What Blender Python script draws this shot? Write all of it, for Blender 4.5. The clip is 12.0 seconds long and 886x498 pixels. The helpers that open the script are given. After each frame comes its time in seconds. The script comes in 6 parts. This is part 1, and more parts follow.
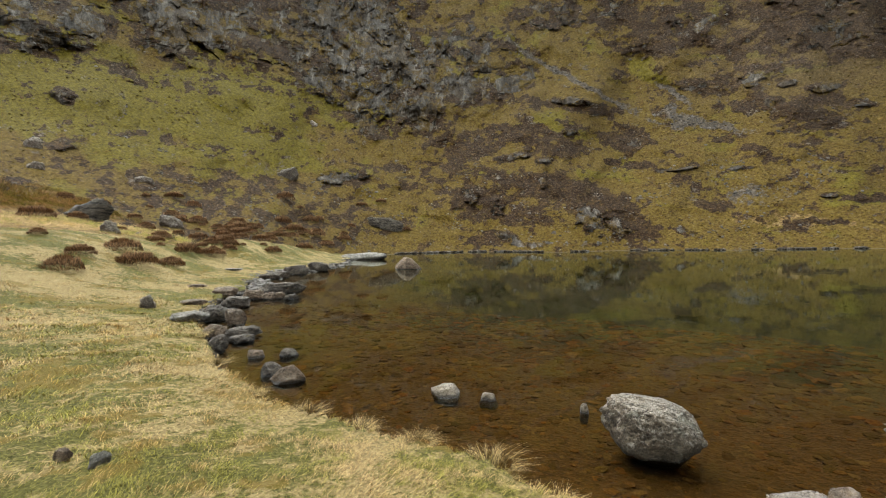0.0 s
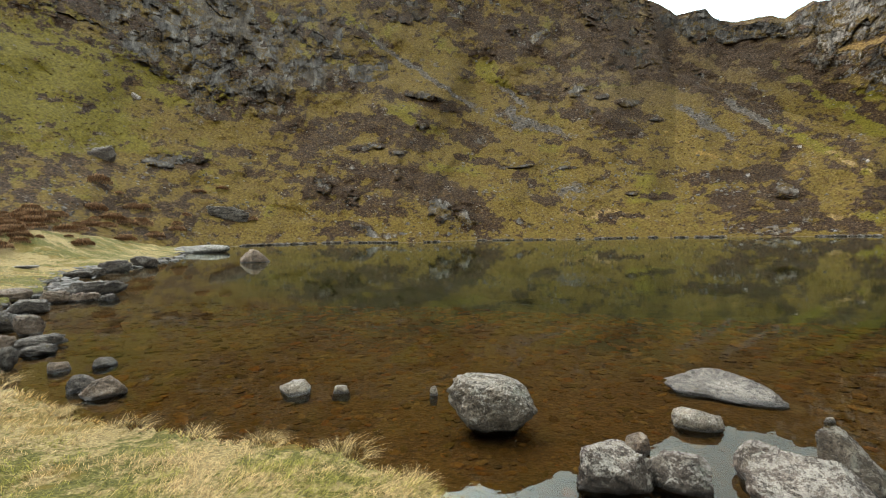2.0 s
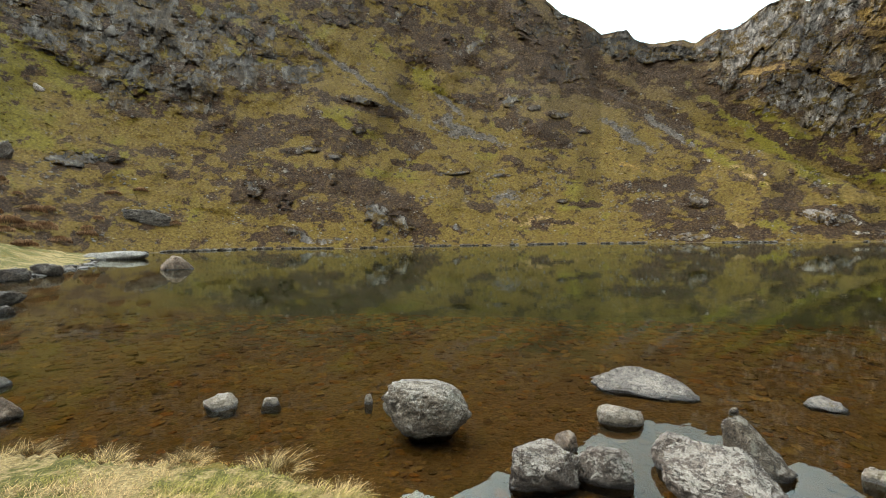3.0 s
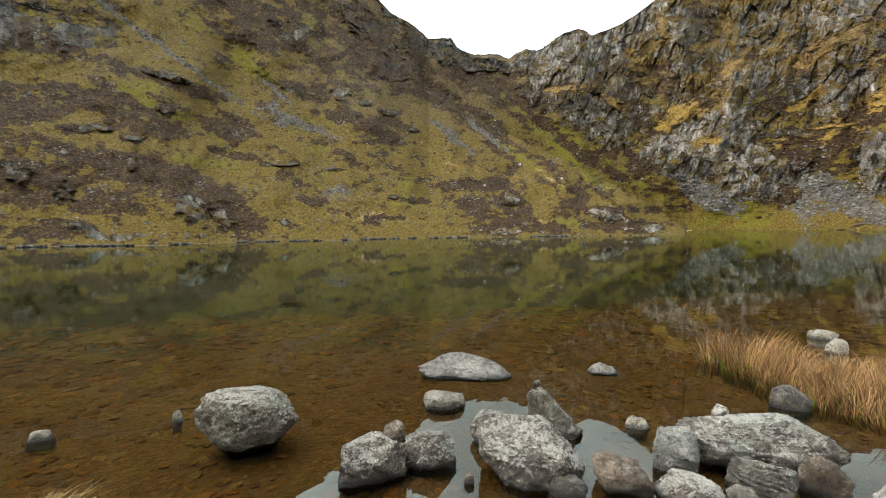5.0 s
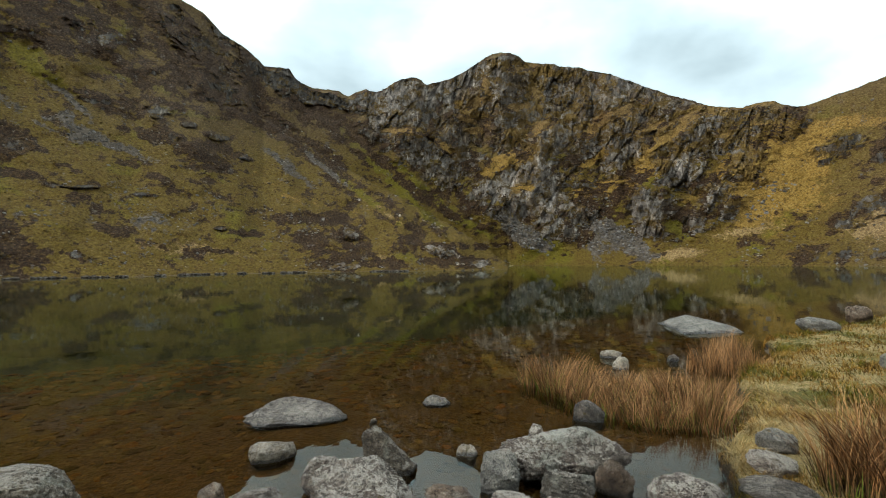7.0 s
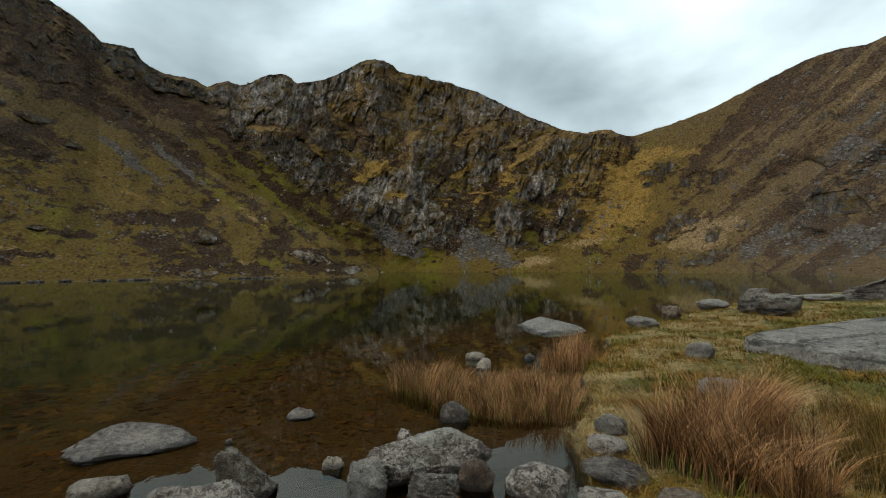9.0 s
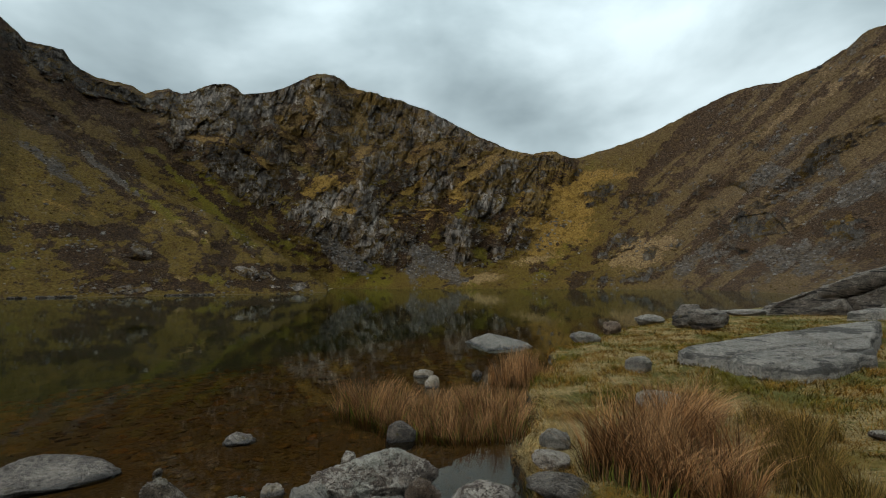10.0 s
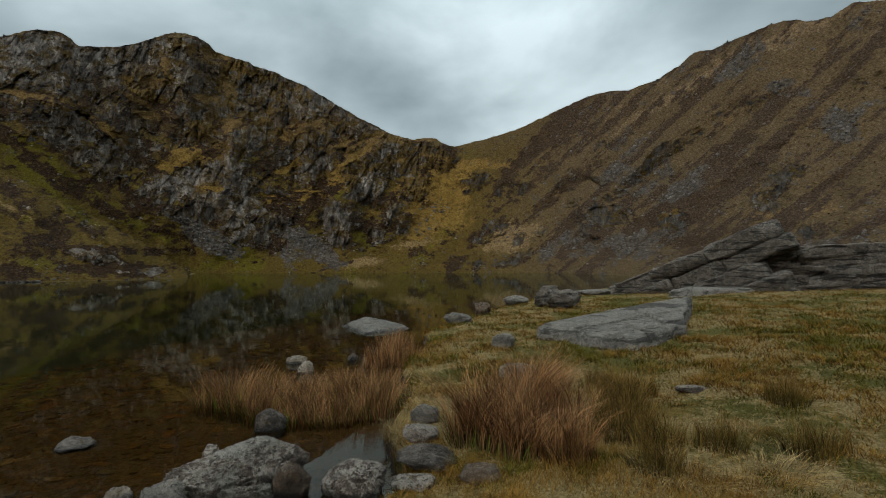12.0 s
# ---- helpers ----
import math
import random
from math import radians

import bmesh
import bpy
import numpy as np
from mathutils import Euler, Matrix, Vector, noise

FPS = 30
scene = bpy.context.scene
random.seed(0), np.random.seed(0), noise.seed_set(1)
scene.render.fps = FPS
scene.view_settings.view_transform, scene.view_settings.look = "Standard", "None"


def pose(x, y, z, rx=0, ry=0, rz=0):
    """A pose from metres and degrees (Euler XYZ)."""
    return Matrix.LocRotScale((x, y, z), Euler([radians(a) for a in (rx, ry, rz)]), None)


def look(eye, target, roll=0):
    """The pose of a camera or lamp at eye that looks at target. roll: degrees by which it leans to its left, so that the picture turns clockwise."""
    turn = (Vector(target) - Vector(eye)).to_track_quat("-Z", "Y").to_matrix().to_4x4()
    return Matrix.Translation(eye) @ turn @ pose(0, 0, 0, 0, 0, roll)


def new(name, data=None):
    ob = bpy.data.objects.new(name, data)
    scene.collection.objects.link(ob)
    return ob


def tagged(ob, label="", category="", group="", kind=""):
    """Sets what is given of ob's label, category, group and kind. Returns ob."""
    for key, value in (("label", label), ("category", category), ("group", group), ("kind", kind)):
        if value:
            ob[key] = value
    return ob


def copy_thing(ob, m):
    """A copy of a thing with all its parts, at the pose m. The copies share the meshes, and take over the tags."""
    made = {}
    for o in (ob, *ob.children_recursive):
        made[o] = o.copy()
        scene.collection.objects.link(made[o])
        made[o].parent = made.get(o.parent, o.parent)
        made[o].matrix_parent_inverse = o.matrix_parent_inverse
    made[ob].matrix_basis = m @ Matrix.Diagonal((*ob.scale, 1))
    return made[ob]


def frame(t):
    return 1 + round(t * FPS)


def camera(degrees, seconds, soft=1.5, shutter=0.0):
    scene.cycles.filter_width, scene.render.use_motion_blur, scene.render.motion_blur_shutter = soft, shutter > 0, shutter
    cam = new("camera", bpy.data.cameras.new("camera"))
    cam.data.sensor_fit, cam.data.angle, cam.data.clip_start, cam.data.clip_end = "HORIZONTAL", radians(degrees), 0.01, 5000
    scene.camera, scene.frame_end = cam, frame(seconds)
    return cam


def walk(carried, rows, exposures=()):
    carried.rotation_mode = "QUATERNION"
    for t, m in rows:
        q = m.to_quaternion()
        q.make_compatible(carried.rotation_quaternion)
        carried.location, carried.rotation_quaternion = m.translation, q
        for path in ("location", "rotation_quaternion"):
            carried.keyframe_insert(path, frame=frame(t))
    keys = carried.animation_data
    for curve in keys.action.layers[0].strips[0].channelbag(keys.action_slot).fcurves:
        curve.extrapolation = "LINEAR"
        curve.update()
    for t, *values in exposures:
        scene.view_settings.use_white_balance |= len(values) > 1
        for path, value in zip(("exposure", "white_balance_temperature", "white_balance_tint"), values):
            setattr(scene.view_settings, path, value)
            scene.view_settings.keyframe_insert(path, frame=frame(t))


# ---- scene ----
EYE = 1.8
cam = camera(86.82, 12.0, soft=1.0)
PATH = [
    (0.0, pose(-0.083, 0.056, 1.789, 88.839, 0.465, 0.000)),
    (0.5, pose(-0.083, 0.051, 1.795, 88.971, 0.435, -4.588)),
    (1.0, pose(-0.070, 0.054, 1.788, 88.428, 0.487, -9.213)),
    (1.5, pose(-0.063, 0.042, 1.789, 87.828, 0.455, -13.766)),
    (2.0, pose(-0.045, 0.042, 1.785, 87.589, 0.461, -17.587)),
    (2.5, pose(-0.035, 0.031, 1.788, 87.980, 0.370, -21.200)),
    (4.5, pose(0.018, 0.031, 1.784, 87.751, 0.201, -39.913)),
    (5.0, pose(0.027, 0.020, 1.787, 87.541, 0.212, -45.444)),
    (5.5, pose(0.034, 0.016, 1.785, 87.762, 0.107, -50.955)),
    (6.0, pose(0.047, 0.016, 1.786, 88.663, 0.077, -55.656)),
    (6.5, pose(0.054, 0.005, 1.795, 90.054, 0.055, -60.166)),
    (7.0, pose(0.040, -0.013, 1.804, 91.780, -0.003, -64.895)),
    (9.0, pose(0.059, -0.025, 1.799, 92.575, -0.067, -80.487)),
    (9.5, pose(0.064, -0.029, 1.794, 93.138, -0.001, -83.498)),
    (10.0, pose(0.058, -0.043, 1.804, 94.604, -0.102, -86.623)),
    (10.5, pose(0.047, -0.057, 1.811, 94.975, -0.068, -89.867)),
    (11.0, pose(0.037, -0.067, 1.813, 94.149, -0.057, -92.750)),
    (11.5, pose(0.033, -0.090, 1.818, 93.304, -0.094, -96.642)),
    (12.0, pose(-0.011, -0.092, 1.791, 92.660, 0.165, -101.264)),
]
walk(cam, PATH, exposures=[(0.0, -0.38, 6750, 14), (1.5, -0.34, 6600, 12), (2.5, -0.24, 6450, 11), (4.5, -0.20, 6350, 10), (5.5, -0.24, 6350, 10), (6.5, -0.75, 6350, 10), (7.0, -1.04, 6300, 9), (9.0, -1.72, 6320, 10), (10.5, -2.04, 6320, 10), (12.0, -2.17, 6320, 10)])

# ---- world, sun ----
SUN_AZ, SUN_EL = -40.0, 34.0
world = bpy.data.worlds.new("overcast_sky")
scene.world = world
world.use_nodes = True
wn = world.node_tree
wn.nodes.clear()


def wnode(kind, **values):
    n = wn.nodes.new(kind)
    for key, value in values.items():
        n.inputs[key.replace("_", " ")].default_value = value
    return n


w_out, w_bg = wnode("ShaderNodeOutputWorld"), wnode("ShaderNodeBackground", Strength=2.3)
w_sky = wnode("ShaderNodeTexSky")
w_sky.sky_type, w_sky.sun_disc = "NISHITA", False
w_sky.sun_elevation, w_sky.sun_rotation = radians(SUN_EL), radians(SUN_AZ)
w_dim = wnode("ShaderNodeVectorMath")
w_dim.operation = "SCALE"
w_dim.inputs["Scale"].default_value = 0.11
w_co = wnode("ShaderNodeTexCoord")
w_map = wnode("ShaderNodeMapping")
w_map.inputs["Scale"].default_value = (1.0, 1.0, 1.9)
w_n1 = wnode("ShaderNodeTexNoise", Scale=2.1, Detail=7.0, Roughness=0.48, Distortion=0.2)
w_n2 = wnode("ShaderNodeTexNoise", Scale=1.2, Detail=3.0, Roughness=0.5)
w_ramp = wnode("ShaderNodeValToRGB")
for stop, (at, tint) in enumerate(((0.28, (0.37, 0.48, 0.52)), (0.47, (0.77, 0.94, 0.98)), (0.64, (1.30, 1.52, 1.56)))):
    if stop == 2:
        w_ramp.color_ramp.elements.new(0.9)
    w_ramp.color_ramp.elements[stop].position, w_ramp.color_ramp.elements[stop].color = at, (*tint, 1)
w_gap = wnode("ShaderNodeValToRGB")
w_gap.color_ramp.elements[0].position, w_gap.color_ramp.elements[0].color = 0.76, (0, 0, 0, 1)
w_gap.color_ramp.elements[1].position, w_gap.color_ramp.elements[1].color = 0.90, (0.7, 0.7, 0.7, 1)
w_dot = wnode("ShaderNodeVectorMath")
w_dot.operation = "DOT_PRODUCT"
w_dot.inputs[1].default_value = [math.sin(radians(SUN_AZ)) * math.cos(radians(SUN_EL)), math.cos(radians(SUN_AZ)) * math.cos(radians(SUN_EL)), math.sin(radians(SUN_EL))]
w_halo = wnode("ShaderNodeMapRange")
w_halo.interpolation_type = "SMOOTHERSTEP"
for key, value in (("From Min", 0.25), ("From Max", 1.0), ("To Min", 1.0), ("To Max", 3.2)):
    w_halo.inputs[key].default_value = value
w_veil = wnode("ShaderNodeVectorMath")
w_veil.operation = "SCALE"
w_up, w_high, w_both = wnode("ShaderNodeSeparateXYZ"), wnode("ShaderNodeMapRange"), wnode("ShaderNodeMath")
w_both.operation = "MULTIPLY"
for key, value in (("From Min", 0.38), ("From Max", 0.75), ("To Min", 1.0), ("To Max", 1.7)):
    w_high.inputs[key].default_value = value
w_mix = wnode("ShaderNodeMix")
w_mix.data_type = "RGBA"
for a, b in ((w_co.outputs["Generated"], w_map.inputs["Vector"]), (w_map.outputs["Vector"], w_n1.inputs["Vector"]),
             (w_map.outputs["Vector"], w_n2.inputs["Vector"]), (w_n1.outputs["Fac"], w_ramp.inputs["Fac"]),
             (w_n2.outputs["Fac"], w_gap.inputs["Fac"]), (w_sky.outputs["Color"], w_dim.inputs[0]),
             (w_gap.outputs["Color"], w_mix.inputs["Factor"]), (w_ramp.outputs["Color"], w_veil.inputs[0]), (w_co.outputs["Generated"], w_dot.inputs[0]),
             (w_dot.outputs["Value"], w_halo.inputs["Value"]), (w_halo.outputs["Result"], w_both.inputs[0]), (w_co.outputs["Generated"], w_up.inputs[0]),
             (w_up.outputs["Z"], w_high.inputs["Value"]), (w_high.outputs["Result"], w_both.inputs[1]), (w_both.outputs["Value"], w_veil.inputs["Scale"]), (w_veil.outputs["Vector"], w_mix.inputs["A"]),
             (w_dim.outputs["Vector"], w_mix.inputs["B"]), (w_mix.outputs["Result"], w_bg.inputs["Color"]),
             (w_bg.outputs["Background"], w_out.inputs["Surface"])):
    wn.links.new(a, b)
sun = new("sun", bpy.data.lights.new("sun", "SUN"))
sun.data.energy, sun.data.angle, sun.data.color = 4.3, radians(15), (1.0, 0.91, 0.80)
sun_way = Vector((math.sin(radians(SUN_AZ)) * math.cos(radians(SUN_EL)), math.cos(radians(SUN_AZ)) * math.cos(radians(SUN_EL)), math.sin(radians(SUN_EL))))
sun.matrix_world = look(sun_way * 900, (0, 0, 0))


# ---- materials ----
class Nodes:
    """A small builder for one material's nodes."""

    def __init__(self, name):
        self.m = bpy.data.materials.new(name)
        self.m.use_nodes = True
        self.t = self.m.node_tree
        self.bsdf = self.t.nodes["Principled BSDF"]
        self.out = self.t.nodes["Material Output"]

    def put(self, socket, value):
        if isinstance(value, bpy.types.NodeSocket):
            self.t.links.new(value, socket)
        elif value is not None:
            socket.default_value = value

    def coord(self, which="Object", scale=(1, 1, 1), turn=(0, 0, 0)):
        c, m = self.t.nodes.new("ShaderNodeTexCoord"), self.t.nodes.new("ShaderNodeMapping")
        m.inputs["Scale"].default_value, m.inputs["Rotation"].default_value = scale, turn
        self.put(m.inputs["Vector"], c.outputs[which])
        return m.outputs["Vector"]

    def attr(self, name, out="Color"):
        n = self.t.nodes.new("ShaderNodeAttribute")
        n.attribute_name = name
        return n.outputs[out]

    def split(self, colour):
        n = self.t.nodes.new("ShaderNodeSeparateColor")
        self.put(n.inputs[0], colour)
        return n.outputs

    def xyz(self, vec):
        n = self.t.nodes.new("ShaderNodeSeparateXYZ")
        self.put(n.inputs[0], vec)
        return n.outputs

    def geo(self, out):
        return self.t.nodes.new("ShaderNodeNewGeometry").outputs[out]

    def rnd(self):
        return self.t.nodes.new("ShaderNodeObjectInfo").outputs["Random"]

    def noise(self, vec, scale, detail=5.0, rough=0.55, distort=0.0, stretch=2.4):
        n = self.t.nodes.new("ShaderNodeTexNoise")
        for key, value in (("Vector", vec), ("Scale", scale), ("Detail", detail), ("Roughness", rough), ("Distortion", distort)):
            self.put(n.inputs[key], value)
        return self.math("MULTIPLY_ADD", n.outputs["Fac"], stretch, 0.5 - 0.5 * stretch)

    def warp(self, vec, scale, amount):
        n, m, a = self.t.nodes.new("ShaderNodeTexNoise"), self.t.nodes.new("ShaderNodeVectorMath"), self.t.nodes.new("ShaderNodeVectorMath")
        self.put(n.inputs["Vector"], vec)
        n.inputs["Scale"].default_value, n.inputs["Detail"].default_value = scale, 4.0
        m.operation = "MULTIPLY_ADD"
        self.put(m.inputs[0], n.outputs["Color"])
        m.inputs[1].default_value, m.inputs[2].default_value = (amount,) * 3, (-0.5 * amount,) * 3
        self.put(a.inputs[0], vec)
        self.put(a.inputs[1], m.outputs[0])
        return a.outputs[0]

    def cells(self, vec, scale, out="Distance", feature="F1"):
        n = self.t.nodes.new("ShaderNodeTexVoronoi")
        n.feature = feature
        self.put(n.inputs["Vector"], vec)
        self.put(n.inputs["Scale"], scale)
        return n.outputs[out]

    def math(self, op, a, b=None, c=None, clamp=False):
        n = self.t.nodes.new("ShaderNodeMath")
        n.operation, n.use_clamp = op, clamp
        for i, v in enumerate((a, b, c)):
            self.put(n.inputs[i], v)
        return n.outputs[0]

    def step(self, v, lo, hi, a=0.0, b=1.0):
        n = self.t.nodes.new("ShaderNodeMapRange")
        n.interpolation_type = "SMOOTHSTEP"
        for key, value in (("Value", v), ("From Min", lo), ("From Max", hi), ("To Min", a), ("To Max", b)):
            self.put(n.inputs[key], value)
        return n.outputs["Result"]

    def mix(self, f, a, b, blend="MIX"):
        n = self.t.nodes.new("ShaderNodeMix")
        n.data_type, n.blend_type = "RGBA", blend
        self.put(n.inputs["Factor"], f)
        for key, v in (("A", a), ("B", b)):
            self.put(n.inputs[key], (*v, 1) if isinstance(v, tuple) and len(v) == 3 else v)
        return n.outputs["Result"]

    def ramp(self, f, *stops):
        n = self.t.nodes.new("ShaderNodeValToRGB")
        e = n.color_ramp.elements
        while len(e) < len(stops):
            e.new(0.5)
        for i, (at, c) in enumerate(stops):
            e[i].position, e[i].color = at, (*c, 1)
        self.put(n.inputs["Fac"], f)
        return n.outputs["Color"]

    def bump(self, height, strength, distance, normal=None):
        n = self.t.nodes.new("ShaderNodeBump")
        for key, value in (("Height", height), ("Strength", strength), ("Distance", distance), ("Normal", normal)):
            self.put(n.inputs[key], value)
        return n.outputs["Normal"]

    def done(self, colour, rough=0.9, normal=None, spec=0.3, depth=0.68):
        colour = self.mix(1.0, colour, (1.05 * depth, 0.96 * depth, 0.92 * depth), "MULTIPLY")
        self.put(self.bsdf.inputs["Base Color"], colour)
        self.put(self.bsdf.inputs["Roughness"], rough)
        self.put(self.bsdf.inputs["Specular IOR Level"], spec)
        if normal is not None:
            self.put(self.bsdf.inputs["Normal"], normal)
        return self.m


def fell_material():
    s = Nodes("fell_cover")
    away = s.t.nodes.new("ShaderNodeVectorMath")
    away.operation = "LENGTH"
    s.put(away.inputs[0], s.geo("Position"))
    away = away.outputs["Value"]
    grown = s.t.nodes.new("ShaderNodeVectorMath")
    grown.operation = "SCALE"
    s.put(grown.inputs[0], s.geo("Position"))
    s.put(grown.inputs["Scale"], s.math("POWER", away, -0.8))
    co = grown.outputs[0]

    def turned(scale, turn):
        m = s.t.nodes.new("ShaderNodeMapping")
        m.inputs["Scale"].default_value, m.inputs["Rotation"].default_value = scale, turn
        s.put(m.inputs["Vector"], co)
        return m.outputs["Vector"]

    rock, heath, scree = s.split(s.attr("cover"))[:3]
    dry = s.attr("cover", "Alpha")
    gold, lush, drab = s.split(s.attr("tone"))[:3]
    flat = turned((1.0, 1.0, 1.45), (0.0, 0.0, 0.0))
    fine = s.noise(flat, 90.0, 7, 0.74, 0.2, 3.0)
    tuft = s.noise(flat, 24.0, 8, 0.72, 0.3, 2.8)
    mid = s.noise(co, 4.0, 6, 0.6, 0.4)
    grass = s.ramp(fine, (0.02, (0.050, 0.032, 0.009)), (0.36, (0.112, 0.072, 0.015)), (0.64, (0.150, 0.101, 0.020)), (0.98, (0.24, 0.175, 0.052)))
    moss = s.ramp(fine, (0.02, (0.058, 0.044, 0.008)), (0.5, (0.138, 0.110, 0.013)), (0.95, (0.21, 0.170, 0.026)))
    amber = s.ramp(fine, (0.02, (0.11, 0.066, 0.017)), (0.5, (0.28, 0.168, 0.036)), (0.95, (0.42, 0.28, 0.085)))
    tan = s.ramp(fine, (0.02, (0.11, 0.067, 0.025)), (0.5, (0.29, 0.19, 0.078)), (0.95, (0.50, 0.37, 0.18)))
    rust = s.ramp(fine, (0.05, (0.030, 0.017, 0.006)), (0.5, (0.090, 0.051, 0.012)), (0.95, (0.19, 0.115, 0.035)))
    heather = s.ramp(fine, (0.02, (0.008, 0.005, 0.003)), (0.42, (0.034, 0.0185, 0.0095)), (0.70, (0.062, 0.036, 0.018)), (0.99, (0.16, 0.105, 0.058)))
    c = s.mix(s.step(s.math("ADD", lush, s.math("MULTIPLY", s.math("SUBTRACT", mid, 0.5), 0.6)), 0.2, 0.6), grass, moss)
    c = s.mix(s.step(s.math("ADD", gold, s.math("MULTIPLY", s.math("SUBTRACT", tuft, 0.5), 0.5)), 0.3, 0.7), c, amber)
    c = s.mix(s.step(s.math("ADD", dry, s.math("MULTIPLY", s.math("SUBTRACT", tuft, 0.5), 0.8)), 0.4, 0.65), c, tan)
    worn = s.math("ADD", s.math("MULTIPLY", tuft, 0.6), s.math("MULTIPLY", s.noise(co, 30.0, 6, 0.66, 0.2, 2.8), 0.4))
    c = s.mix(s.step(s.math("SUBTRACT", worn, s.math("MULTIPLY", lush, 0.15)), 0.54, 0.68, 0.0, 0.65), c, rust)
    # single dark tussocks and pale tufts
    spot = s.warp(flat, 60.0, 0.012)
    for size, keep, level, tuftc in ((40.0, 0.24, 0.30, (0.030, 0.020, 0.006)), (75.0, 0.35, 0.36, (0.040, 0.028, 0.008)), (60.0, 0.10, 0.24, (0.22, 0.165, 0.06))):
        pick = s.split(s.cells(spot, size, "Color"))[0]
        dab = s.math("MULTIPLY", s.step(s.cells(spot, size), level * 0.7, level, 1.0, 0.0), s.step(pick, keep - 0.02, keep + 0.02, 1.0, 0.0))
        c = s.mix(s.math("MULTIPLY", dab, 0.45), c, tuftc)
    crack = s.noise(turned((1.0, 1.0, 0.32), (0.25, 0.18, 0.0)), 28.0, 9, 0.70, 0.5, 2.8)
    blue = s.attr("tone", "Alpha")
    vein = s.noise(turned((1.0, 1.0, 0.5), (-0.4, 0.3, 0.0)), 9.0, 8, 0.68, 0.4)
    stone = s.ramp(crack, (0.0, (0.032, 0.027, 0.022)), (0.34, (0.100, 0.089, 0.076)), (0.66, (0.168, 0.152, 0.131)), (1.0, (0.32, 0.295, 0.26)))
    block = s.warp(turned((1.0, 1.0, 0.6), (0.3, 0.25, 0.0)), 14.0, 0.05)
    slabs, chips = s.split(s.cells(block, 22.0, "Color"))[0], s.split(s.cells(block, 60.0, "Color"))[1]
    joint = s.step(s.cells(block, 60.0, "Distance", "DISTANCE_TO_EDGE"), 0.0, 0.10, 0.70, 1.0)
    tone = s.math("MULTIPLY", joint, s.math("MULTIPLY_ADD", slabs, 0.2, s.math("MULTIPLY_ADD", chips, 0.4, 0.65)))
    grey = s.t.nodes.new("ShaderNodeCombineColor")
    for k in range(3):
        s.put(grey.inputs[k], tone)
    stone = s.mix(1.0, stone, grey.outputs[0], "MULTIPLY")
    mass = s.noise(turned((1.0, 1.0, 0.7), (0.2, -0.3, 0.0)), 5.0, 5, 0.6, 0.6)
    stone = s.mix(1.0, stone, s.ramp(mass, (0.1, (0.60, 0.59, 0.58)), (0.5, (1.0, 0.99, 0.985)), (0.9, (1.4, 1.39, 1.37))), "MULTIPLY")
    stone = s.mix(s.step(vein, 0.52, 0.66, 0.0, 0.6), stone, s.ramp(crack, (0.1, (0.03, 0.020, 0.012)), (0.6, (0.11, 0.078, 0.045)), (0.95, (0.22, 0.165, 0.10))))
    # headwall stone twice as pale: its haze and stronger light are painted in
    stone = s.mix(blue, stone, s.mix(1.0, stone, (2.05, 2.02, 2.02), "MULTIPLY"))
    ledge = s.math("ADD", s.math("MULTIPLY", s.noise(turned((1.0, 1.0, 1.5), (-0.25, 0.3, 0.0)), 17.0, 8, 0.68, 0.4, 2.8), 0.7), s.math("MULTIPLY_ADD", gold, 0.25, s.math("MULTIPLY", fine, 0.3)))
    stone = s.mix(s.step(ledge, 0.56, 0.64, 0.0, 0.9), stone, s.mix(s.math("MULTIPLY", gold, 0.85), s.mix(0.55, grass, rust), amber))
    cell = s.cells(co, 75.0, "Color")
    rubble = s.mix(0.5, s.ramp(cell, (0.15, (0.050, 0.043, 0.036)), (0.5, (0.135, 0.118, 0.100)), (0.85, (0.25, 0.225, 0.20))), s.ramp(fine, (0.1, (0.035, 0.029, 0.023)), (0.6, (0.13, 0.115, 0.096)), (0.95, (0.30, 0.27, 0.24))))

    def mask(v, wobble, reach, soft):
        return s.step(s.math("ADD", v, s.math("MULTIPLY", s.math("SUBTRACT", wobble, 0.5), reach)), 0.5 - soft, 0.5 + soft)

    brush = s.math("ADD", s.math("MULTIPLY", tuft, 0.6), s.math("MULTIPLY", fine, 0.4))
    heather = s.mix(s.step(s.noise(co, 24.0, 7, 0.68, 0.4, 2.8), 0.58, 0.72, 0.0, 0.4), heather, rust)
    faded = s.ramp(fine, (0.02, (0.060, 0.042, 0.030)), (0.5, (0.150, 0.102, 0.068)), (0.95, (0.27, 0.20, 0.135)))
    heather = s.mix(s.math("MULTIPLY", drab, 0.30), heather, faded)
    c = s.mix(s.math("MULTIPLY", drab, 0.55), c, faded)
    c = s.mix(mask(heath, brush, 0.62, 0.05), c, heather)
    rubble = s.mix(1.0, rubble, (0.82, 0.76, 0.68), "MULTIPLY")
    c = s.mix(mask(scree, s.math("ADD", s.math("MULTIPLY", fine, 0.6), s.math("MULTIPLY", tuft, 0.4)), 0.9, 0.05), c, rubble)
    bare = mask(rock, crack, 0.28, 0.035)
    c = s.mix(bare, c, stone)
    relief = s.math("ADD", s.math("MULTIPLY", fine, 0.35), s.math("MULTIPLY", s.math("ADD", s.math("MULTIPLY", crack, 0.5), s.math("MULTIPLY", tone, 0.9)), s.math("MULTIPLY", bare, 1.1)))
    n = s.bump(relief, 0.9, s.math("MULTIPLY", away, s.math("MULTIPLY_ADD", bare, 0.0035, 0.0040)))
    return s.done(c, 0.95, n, 0.035, 0.45)


